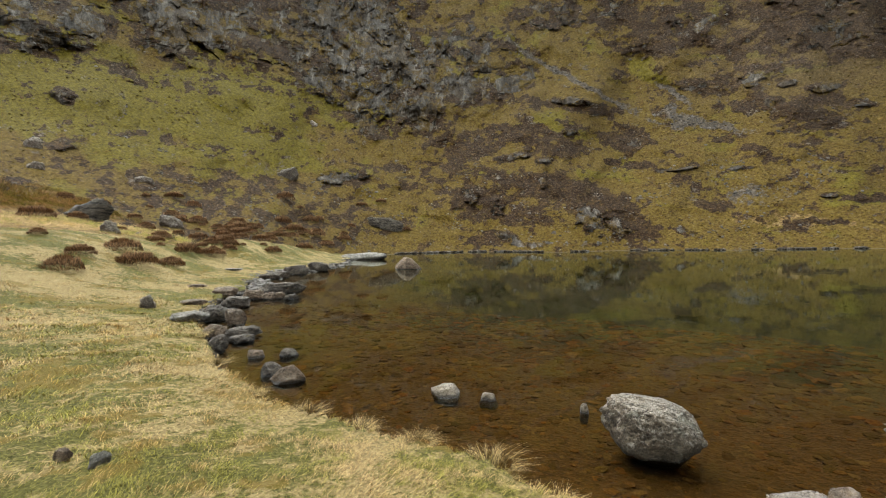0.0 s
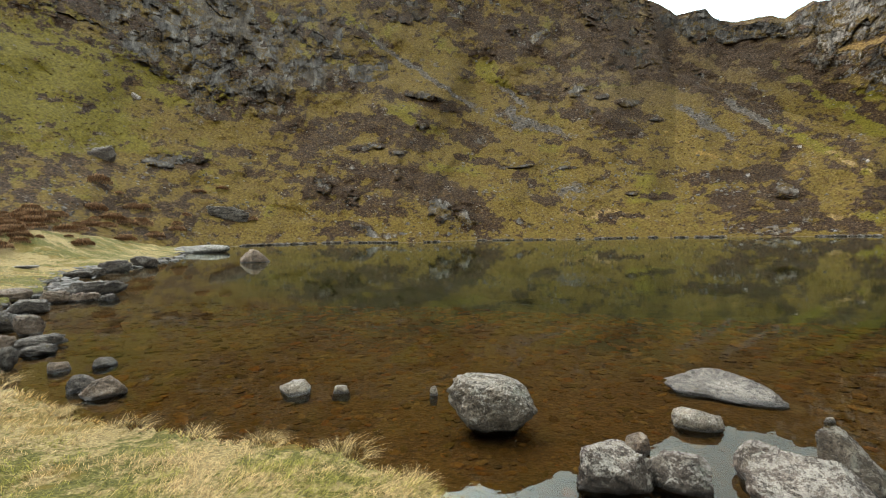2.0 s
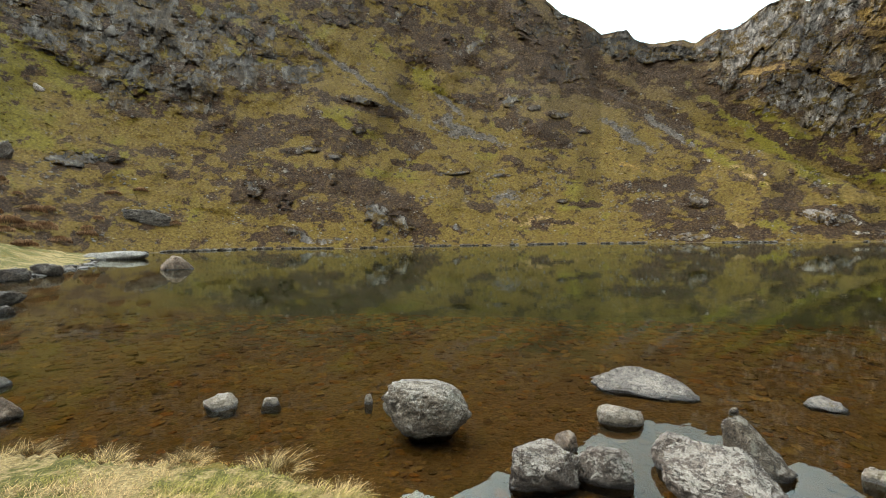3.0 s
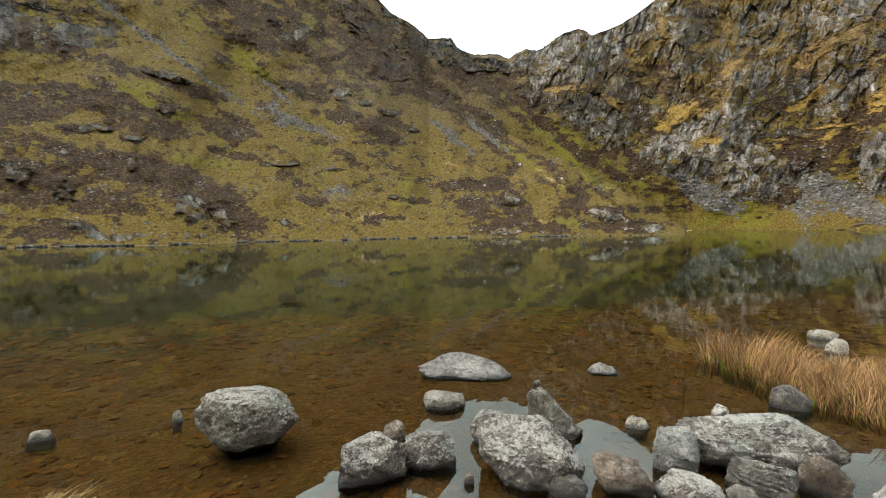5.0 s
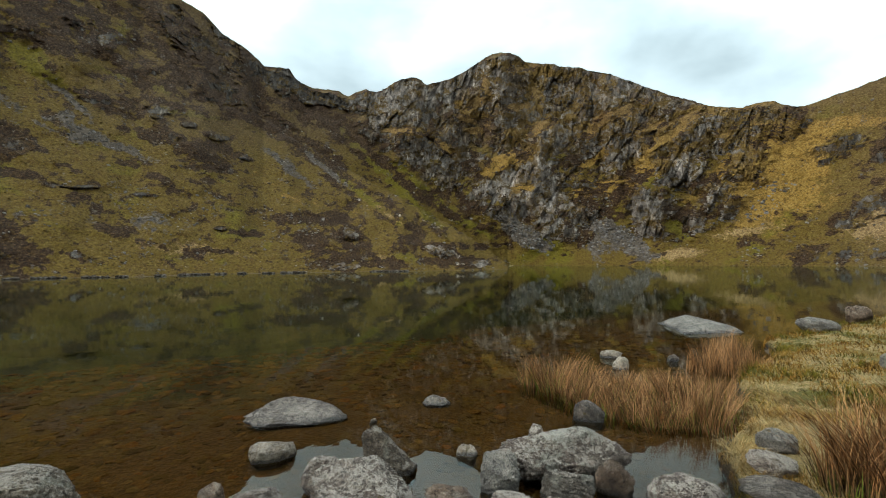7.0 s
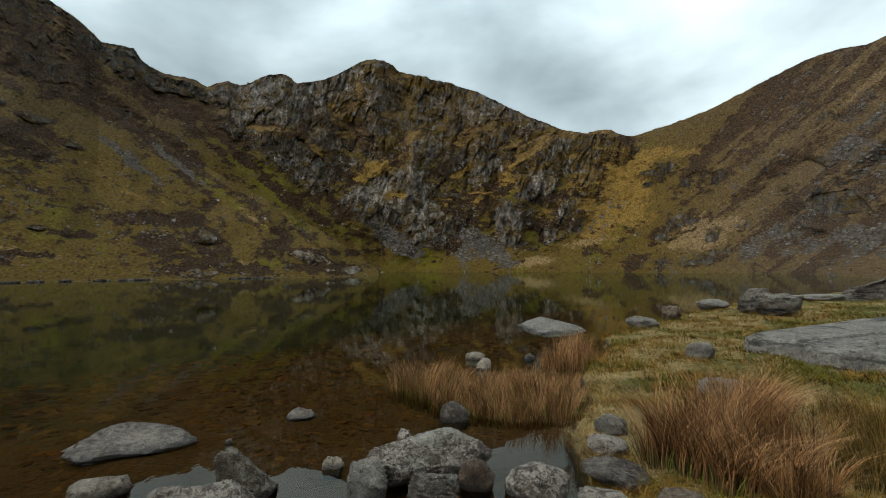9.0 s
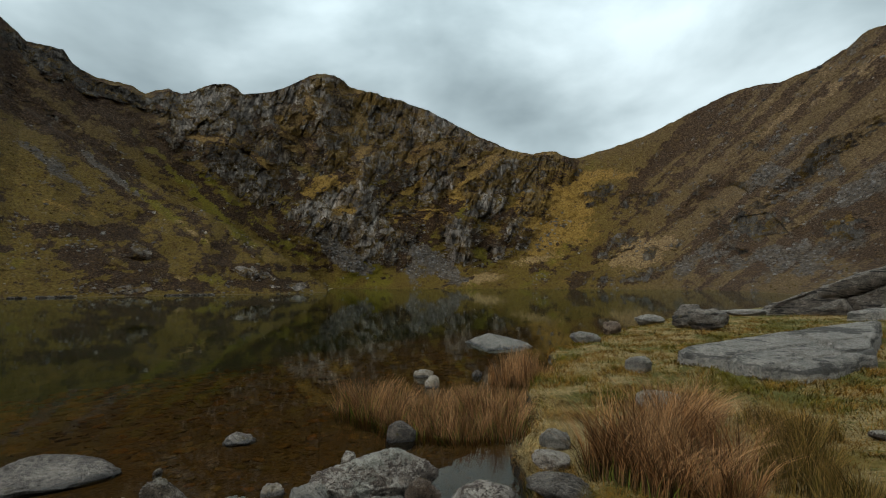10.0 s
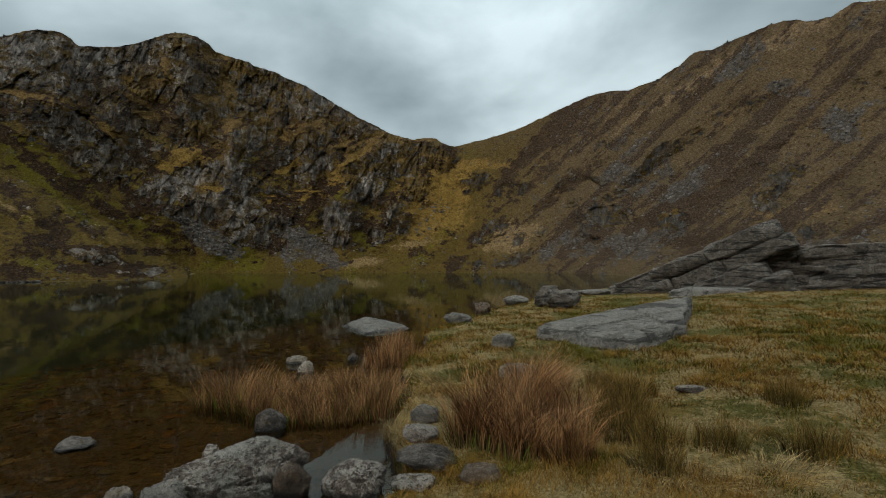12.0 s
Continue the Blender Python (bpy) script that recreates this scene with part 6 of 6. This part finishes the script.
def outcrop():
    """A layered ridge: long slabs that rise in a ramp to a peak, and lower level beds beyond it."""
    rng = np.random.RandomState(303)
    along, out = Vector((-0.669, -0.743, 0)), Vector((0.743, -0.669, 0))
    middle = out * 28.6
    base = tagged(new("rock_outcrop"), "layered grey rock outcrop rising in a ramp from turf", "rock")
    base.matrix_world = pose(middle.x, middle.y, 0.8)

    def block(name, s, depth, z, length, deep, thick, tilt, style):
        COUNT[0] += 1
        p, tri = BALLS[5][0].copy(), BALLS[5][1]
        p = np.sign(p) * np.abs(p) ** 0.30
        p /= np.abs(p).max(0)
        for cut in range(9):
            w = rng.normal(size=3)
            w /= np.linalg.norm(w)
            over = p @ w - (p @ w).max() * rng.uniform(0.80, 0.95)
            p = p - np.where(over > 0, over, 0)[:, None] * w
        p = p * (length / 2, deep / 2, thick / 2)
        bedding = (p[:, 2] * 7.0 + 0.8 * field(*(p.T * 0.9 + COUNT[0]), seed=COUNT[0])) % 1.0
        p[:, 1] += np.sign(p[:, 1]) * (0.10 * ss(0.0, 0.25, bedding) - 0.06) * (style == "slab")
        p += 0.07 * np.stack([field(*(p.T * 1.6 + 20 * k), seed=60 + k) for k in range(3)], -1) + 0.045 * np.stack([field(*(p.T * 5.3 + 20 * k), seed=70 + k) for k in range(3)], -1)
        c, k = math.cos(radians(tilt)), math.sin(radians(tilt))
        q = np.stack([p[:, 0] * c - p[:, 2] * k, p[:, 1], p[:, 0] * k + p[:, 2] * c], -1)
        turn = math.radians(rng.uniform(-5, 5))
        q[:, :2] = np.stack([q[:, 0] * math.cos(turn) - q[:, 1] * math.sin(turn), q[:, 0] * math.sin(turn) + q[:, 1] * math.cos(turn)], -1)
        spot = along * s + out * depth
        world = q[:, :1] * np.array(along) + q[:, 1:2] * np.array(out) + (0, 0, 1) * q[:, 2:] + (spot.x, spot.y, z - 0.8)
        ob = new(name, mesh_from(name, world, tri[:, ::-1], STONE["layer"], True))
        ob.parent = base

    # the ramp
    for layer in range(5):
        for k in range(3):
            s = -4.2 + 2.6 * k + rng.uniform(-0.3, 0.3) + 0.9 * layer
            top = 0.75 + 0.455 * (s + 5.2) - 0.85 * layer
            if top < 0.2 or s > 2.2:
                continue
            block("slab", s, -0.30 * layer + rng.uniform(-0.1, 0.1), top - 0.42, 3.4 + rng.uniform(-0.4, 0.4), 3.4 + rng.uniform(-0.4, 0.4), 1.05, 24 + rng.uniform(-2, 2), "slab" if k == 2 else "slate")
    block("peak", 1.8, 0.2, 3.45, 1.7, 2.6, 0.9, 12, "slab")
    block("peak", 2.4, 0.0, 2.75, 1.6, 2.8, 1.2, 4, "slab")
    # the level beds
    for layer in range(5):
        s = 1.9 + rng.uniform(-0.6, 0.2)
        while s < 14:
            length = rng.uniform(1.4, 3.2)
            block("bed", s + length / 2, rng.uniform(-0.12, 0.12) + 0.10 * layer, 0.80 + 0.45 * layer + 0.015 * (s - 3), length * 1.16, 3.2, 0.66 + rng.uniform(0, 0.10), rng.uniform(-1, 4), "slab")
            s += length


outcrop()


# ---- loose stones ----
def pebbles(name, x, y, z, size, flat, material, seed, label, squash=0.75):
    rng = np.random.RandomState(seed)
    p0, tri0 = BALLS[1]
    kinds = []
    for k in range(16):
        q = p0 * (1 + 0.30 * field(*(p0.T * 1.3 + 9 * k), seed=k)[:, None])
        kinds.append(np.sign(q) * np.abs(q) ** 0.8)
    kinds = np.stack(kinds)
    n = len(x)
    q = kinds[rng.randint(0, 16, n)] * np.stack([size / 2, size / 2 * rng.uniform(squash - 0.2, squash + 0.2, n), size / 2 * flat], -1)[:, None, :]
    a = rng.uniform(0, 2 * np.pi, n)
    c, s = np.cos(a)[:, None], np.sin(a)[:, None]
    lean = rng.uniform(-0.25, 0.25, n)[:, None]
    q = np.stack([q[..., 0] * c - q[..., 1] * s, q[..., 0] * s + q[..., 1] * c, q[..., 2] + q[..., 0] * lean], -1)
    co = (q + np.stack([x, y, z], -1)[:, None, :]).reshape(-1, 3)
    tri = (tri0[None] + (np.arange(n) * len(p0))[:, None, None]).reshape(-1, 3)
    return tagged(new(name, mesh_from(name, co, tri, material, False)), label, "stones", kind="stuff")


rng = np.random.RandomState(5)
n = 20000
az, r = np.radians(rng.uniform(-32, 100, n)), 2.2 + 13 * rng.uniform(0, 1, n) ** 1.1
x, y = r * np.sin(az), r * np.cos(az)
z, d = shore_height(x, y)
size = (0.03 + 0.20 * rng.uniform(0, 1, n) ** 4) * np.clip(r / 6.5, 0.6, 1.5)
keep = (d < -0.1) & (z < -0.03 - size * 0.14) & (rng.uniform(0, 1, n) < ss(-1.7, -0.5, z + 0.5 * fbm(x * 0.4, y * 0.4, 4, 0.6, 93)))
pebbles("submerged_stones", x[keep], y[keep], z[keep], size[keep], 0.24, PEBBLE, 3, "brown and orange stones under clear shallow water")

n = 7000
az = rng.uniform(-10, 72, n)
az = az[fbm(az * 0.5, az * 0, 4, 0.6, 91) > -0.02]
n = len(az)
r = foot(az) + 0.1 + rng.normal(0, 0.5, n)
size = (0.10 + 0.55 * rng.uniform(0, 1, n) ** 5) * np.clip(r / 65, 0.8, 1.5)
x, y = r * np.sin(np.radians(az)), r * np.cos(np.radians(az))
pebbles("far_shore_stones", x, y, 0.04 + 0.05 * size, size * 1.2, 0.5, SHORE, 4, "grey stones along the far waterline")

edge = np.array(NEAR_SHORE[19:])
k = rng.uniform(3, len(edge) - 1.001, 420)
i = k.astype(int)
x, y = (edge[i] + (edge[i + 1] - edge[i]) * (k - i)[:, None]).T + rng.normal(0, 0.35, (2, 420))
size = rng.uniform(0.05, 0.30, 420) * np.clip(np.hypot(x, y) / 14, 0.7, 1.8)
pebbles("near_shore_stones", x, y, shore_height(x, y)[0] * 0.5 + 0.02, size, 0.5, SHINGLE, 6, "small grey stones along the grassy shore")

weight = (0.006 + 0.10 * ss(0.42, 0.5, SLOPE["rock"]) * (SLOPE["az"] < 75) + np.clip(SLOPE["scree"] - 0.3, 0, 1) * 1.6 + 0.30 * (SLOPE["el"] < 8) * ss(0.15, 0.4, fbm(SLOPE["az"] * 0.35, SLOPE["el"] * 0.5, 4, 0.6, 92))) * (SLOPE["rock"] < 0.6) * (np.abs(SLOPE["az"] - 50) < 98) / np.maximum(SLOPE["r"], 30) ** 0.3
weight = weight.ravel() / weight.sum()
pick = rng.choice(weight.size, 5000, p=weight)
size = SLOPE["r"].ravel()[pick] * rng.uniform(0.0025, 0.009, 5000) * rng.uniform(0.4, 1.0, 5000)
pebbles("slope_stones", SLOPE["x"].ravel()[pick], SLOPE["y"].ravel()[pick], SLOPE["z"].ravel()[pick], size, 0.7, SHINGLE, 7, "grey stones strewn over the mountain slopes")


def scatter(weight, n, small, large):
    """Picks n places on the slopes by weight; the size grows with the distance, as the near ones are hidden among grass."""
    chosen = rng.choice(weight.size, n, p=weight.ravel() / weight.sum())
    r = SLOPE["r"].ravel()[chosen]
    spot = np.stack([SLOPE[k].ravel()[chosen] for k in "xyz"], -1) + rng.normal(0, 0.0012, (n, 3)) * r[:, None]
    return spot, r * rng.uniform(small, large, n) * rng.uniform(0.6, 1.0, n)


TUFTS = pebble_material("grass_humps", (0.145, 0.098, 0.022), (0.18, 0.130, 0.040), (0.115, 0.080, 0.016), (0.24, 0.175, 0.075), (0.13, 0.095, 0.015), (0.075, 0.045, 0.014))
seen = (np.abs(SLOPE["az"] - 50) < 97) & (SLOPE["r"] < 400)
spread = SLOPE["r"] ** 0.2
place, size = scatter(seen * (SLOPE["rock"] < 0.5) * (SLOPE["heath"] < 0.5) / spread, 10000, 0.002, 0.0055)
pebbles("grass_humps", *place.T, size, 0.5, TUFTS, 9, "ochre and olive grass tussocks over the mountain slopes")


# ---- grass, rushes, heather ----
def blades(root, height, lean, width, bend, segs=3, seed=0, slant=1.0):
    """Ribbons with their roots at the given places: verts, quads and (0, along) for each."""
    rng = np.random.RandomState(seed)
    n = len(root)
    turn = rng.uniform(0, 2 * np.pi, n)
    way = np.stack([np.cos(turn), np.sin(turn), np.zeros(n)], -1)
    if lean.ndim == 2:
        way = way * 0.75 + lean
        tilt = np.full(n, slant)
    else:
        tilt = lean
    side = np.stack([-np.sin(turn + 0.6), np.cos(turn + 0.6), np.zeros(n)], -1)
    rings, along = [], []
    for k in range(segs + 1):
        f = k / segs
        mid = root + way * (height * tilt * (0.35 * f + bend * f * f))[:, None]
        mid[:, 2] += height * (f - 0.35 * bend * f * f)
        half = side * (width * 0.5 * (1 - 0.85 * f))[:, None]
        rings += [mid - half, mid + half]
        along += [f, f]
    co = np.stack(rings, 1)
    m = 2 * (segs + 1)
    quad = np.array([[2 * k, 2 * k + 1, 2 * k + 3, 2 * k + 2] for k in range(segs)])
    faces = (quad[None] + (np.arange(n) * m)[:, None, None]).reshape(-1, 4)
    uv = np.stack([np.tile([0.0, 1.0], n * (segs + 1)), np.tile(along, n)], -1)
    return co.reshape(-1, 3), faces, uv


def lawn(name, az0, az1, r0, r1, n, short, tall, material, seed, label):
    rng = np.random.RandomState(seed)
    az, r = np.radians(rng.uniform(az0, az1, n)), r0 * (r1 / r0) ** (rng.uniform(0, 1, n) ** 0.9)
    x, y = r * np.sin(az), r * np.cos(az)
    z, d = shore_height(x, y)
    tuft = fbm(x * 2.2, y * 2.2, 3, 0.6, seed + 50)
    keep = (d > 0.02) & ~on_slab(x, y) & (rng.uniform(0, 1, n) < 0.55 + 0.8 * tuft)
    x, y, z, r, d, tuft = (v[keep] for v in (x, y, z, r, d, tuft))
    m = len(x)
    height = rng.uniform(short, tall, m) * (1 + 0.7 * np.clip(tuft, -0.6, 1)) * (1 + 0.5 * np.exp(-d / 0.18)) * np.clip(r / 6, 0.85, 1.25)
    width = 0.0042 * np.clip(r / 3.2, 0.9, 3.5)
    sweep = np.stack([fbm(x * 0.9, y * 0.9, 2, 0.5, seed + 60), fbm(x * 0.9, y * 0.9, 2, 0.5, seed + 61), np.zeros(m)], -1) * 0.6
    co, f, uv = blades(np.stack([x, y, z - 0.01], -1), height, sweep, width, 0.75, 2, seed)
    return tagged(new(name, mesh_from(name, co, f, material, True, uv)), label, "grass", kind="stuff")


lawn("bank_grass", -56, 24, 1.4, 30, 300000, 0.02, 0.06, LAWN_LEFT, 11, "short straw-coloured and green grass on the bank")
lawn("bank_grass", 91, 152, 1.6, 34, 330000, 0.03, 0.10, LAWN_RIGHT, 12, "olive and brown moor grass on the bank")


def moor(name, n, seed, label, low, high, material, east):
    """Rough grass on the lower slopes."""
    rng = np.random.RandomState(seed)
    want = ((SLOPE["az"] > -52) & (SLOPE["az"] < east) & (SLOPE["r"] < 110) & (SLOPE["dry"] >= low) & (SLOPE["dry"] < high) & (SLOPE["rock"] < 0.45) & (SLOPE["heath"] < 0.6)) / (1 + (SLOPE["r"] / 42) ** 4)
    pick = rng.choice(want.size, n, p=want.ravel() / want.sum())
    r = SLOPE["r"].ravel()[pick]
    spot = np.stack([SLOPE[k].ravel()[pick] for k in "xyz"], -1)
    spot[:, 0] += rng.normal(0, 0.05, n) * r / 20
    spot[:, 1] += rng.normal(0, 0.05, n) * r / 20
    spot[:, 2] -= 0.06
    co, f, uv = blades(spot, rng.uniform(0.08, 0.30, n) * np.clip(r / 40, 0.7, 1.8), rng.normal(0, 0.4, (n, 3)) * (1, 1, 0), 0.0008 * r, 0.6, 2, seed)
    return tagged(new(name, mesh_from(name, co, f, material, True, uv)), label, "grass", kind="stuff")


moor("moor_grass", 60000, 16, "dry straw-coloured grass at the foot of the slopes", 0.4, 1.1, LAWN_LEFT, -12)


def clump(name, radius, height, n, material, seed, spread=0.55, width=0.008, bend=0.5, slant=0.4, dome=False):
    rng = np.random.RandomState(seed)
    rad, a = radius * np.sqrt(rng.uniform(0, 1, n)), rng.uniform(0, 2 * np.pi, n)
    root = np.stack([rad * np.cos(a), rad * np.sin(a), np.full(n, -0.04)], -1)
    if dome:
        root[:, 2] = height * 0.8 * np.sqrt(np.maximum(1 - (rad / radius) ** 2, 0)) * rng.uniform(0.7, 1.0, n) - 0.05
    out = root * (spread / radius) + np.array([0.14, -0.1, 0]) + rng.normal(0, 0.16, (n, 3)) * (1, 1, 0)
    tall = height * rng.uniform(0.4, 1.15, n) * (0.28 if dome else 1.05 - 0.35 * (rad / radius) ** 2)
    co, f, uv = blades(root, tall, out, rng.uniform(0.7, 1.3, n) * width, bend, 4, seed, slant)
    return new(name, mesh_from(name, co, f, material, True, uv))


def plant(prototypes, spots, label, category, group, seed):
    """Sets clumps at x, y, scale; the first ones are the prototypes themselves."""
    rng = np.random.RandomState(seed)
    for i, (x, y, scale) in enumerate(spots):
        z = ground_z(x, y)
        m = pose(x, y, max(z, -0.12), 0, 0, rng.uniform(0, 360)) @ Matrix.Diagonal((scale, scale, scale * rng.uniform(0.85, 1.15), 1))
        if i < len(prototypes):
            ob = tagged(prototypes[i], label, category, group)
        else:
            ob = copy_thing(prototypes[i % len(prototypes)], Matrix())
        ob.matrix_basis = m


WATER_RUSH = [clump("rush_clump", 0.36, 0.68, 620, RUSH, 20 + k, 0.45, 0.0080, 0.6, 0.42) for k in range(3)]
for k, ob in enumerate(WATER_RUSH):
    shoots = tagged(clump("green_tuft", 0.40, 0.48, 150, SHOOT, 80 + k, 0.5, 0.011, 0.5, 0.4), "fresh green tuft at the base")
    shoots.parent = ob
plant(WATER_RUSH, [(7.1, 1.62, 1.0), (6.75, 1.25, 1.05), (7.4, 1.2, 1.0), (6.35, 0.85, 0.95), (6.9, 0.75, 1.0), (6.1, 0.42, 0.9), (6.6, 0.3, 1.0), (7.2, 0.45, 0.9), (5.95, 0.02, 0.9),
                   (6.4, -0.12, 1.0), (6.95, -0.05, 0.95), (6.0, -0.42, 0.85), (6.45, -0.55, 0.95), (7.0, -0.5, 0.9), (7.6, 0.0, 0.8), (6.55, 0.95, 0.9)],
      "thick clump of dry orange-brown rushes in shallow water", "rushes", "rushes in the shallows", 31)
plant([clump("rush_clump", 0.36, 0.62, 560, RUSH, 27, 0.42, 0.0085, 0.5, 0.34)], [(9.2, -0.75, 1.1), (9.8, -1.1, 1.1), (10.6, -1.05, 1.0), (9.0, -1.2, 0.9)],
      "dry orange-brown rushes along the shore", "rushes", "rushes in the shallows", 32)
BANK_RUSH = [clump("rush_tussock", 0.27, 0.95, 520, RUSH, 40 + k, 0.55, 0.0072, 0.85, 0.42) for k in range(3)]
for k, ob in enumerate(BANK_RUSH):
    shoots = tagged(clump("green_tuft", 0.30, 0.36, 90, SHOOT, 90 + k, 0.7, 0.009, 0.6, 0.5), "olive green tuft at the base")
    shoots.parent = ob
plant(BANK_RUSH, [(4.25, -1.25, 1.0), (4.55, -1.5, 1.0), (4.0, -1.45, 0.95), (4.75, -1.85, 0.95), (4.35, -1.8, 1.0), (3.75, -1.55, 0.9), (5.0, -2.2, 0.85), (4.1, -2.1, 0.8), (5.4, -2.5, 0.8), (3.45, -1.8, 0.75)],
      "tall tussock of dry brown rushes on the bank", "rushes", "rush tussocks on the bank", 33)
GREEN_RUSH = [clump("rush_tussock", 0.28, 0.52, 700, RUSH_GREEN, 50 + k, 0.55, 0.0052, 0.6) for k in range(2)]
plant(GREEN_RUSH, [(4.15, -2.7, 0.95), (4.6, -2.9, 1.0), (3.85, -2.45, 0.9), (4.9, -3.3, 0.9), (3.5, -2.6, 0.8), (5.3, -3.1, 0.8), (3.3, -3.0, 0.7), (4.0, -4.4, 0.7), (3.0, -3.6, 0.75), (3.1, -2.3, 0.7)],
      "dark green and brown rush tussock in rough grass", "rushes", "rush tussocks on the bank", 34)
plant([clump("grass_tussock", 0.30, 0.23, 620, STRAW, 60 + k, 0.9, 0.005, 1.0, 0.9) for k in range(2)],
      [(6.1, -1.15, 1.0), (6.6, -1.4, 1.0), (5.5, -0.95, 0.8), (4.5, -0.75, 0.7), (4.9, -0.65, 0.7), (7.2, -1.3, 0.9), (3.0, -2.4, 0.9), (2.8, -3.0, 1.0), (3.4, -3.6, 0.9), (-0.85, 4.15, 0.6), (0.25, 3.45, 0.6),
       (-1.4, 4.4, 0.55), (-3.2, 6.2, 0.7), (-4.3, 7.9, 0.8), (-0.3, 3.75, 0.5), (0.62, 2.85, 0.5), (-2.1, 4.95, 0.55)],
      "pale straw grass tussock drooping over the bank edge", "grass", "grass tussocks on the banks", 35)
BUSHES = [(-39.2, -2.6, 3.9), (-33.3, -2.4, 4.7), (-30.3, -2.6, 3.1), (-37.9, -1.2, 3.1), (-34.5, -0.9, 4.2), (-28.7, -1.3, 3.1), (-26.0, -1.6, 2.6), (-41.0, 2.4, 3.4), (-38.0, 2.3, 2.0)]
rng = np.random.RandomState(77)
while len(BUSHES) < 95:
    a, e = (rng.normal(-23, 4.2), rng.normal(0.4, 0.9)) if rng.uniform() < 0.62 else (rng.uniform(-42, -3), rng.uniform(-0.6, 5.2))
    if e > -1.9 - 0.1 * (a + 25) and (e > np.interp(a, [-43, -35, -28], [3.4, -0.5, -3]) or rng.uniform() < 0.3):
        BUSHES.append((a, e, rng.uniform(0.8, 2.4) ** 1.1))
plant([clump("heather_bush", 0.60, 0.56, 2200, HEATHER, 70 + k, 0.6, 0.020, 0.5, 0.5, True) for k in range(4)],
      [(reach(a, e) * math.sin(radians(a)), reach(a, e) * math.cos(radians(a)), reach(a, e) * radians(w) / 1.4) for a, e, w in BUSHES],
      "low dark brown heather bush on the dry bank", "heather", "heather on the bank", 36)
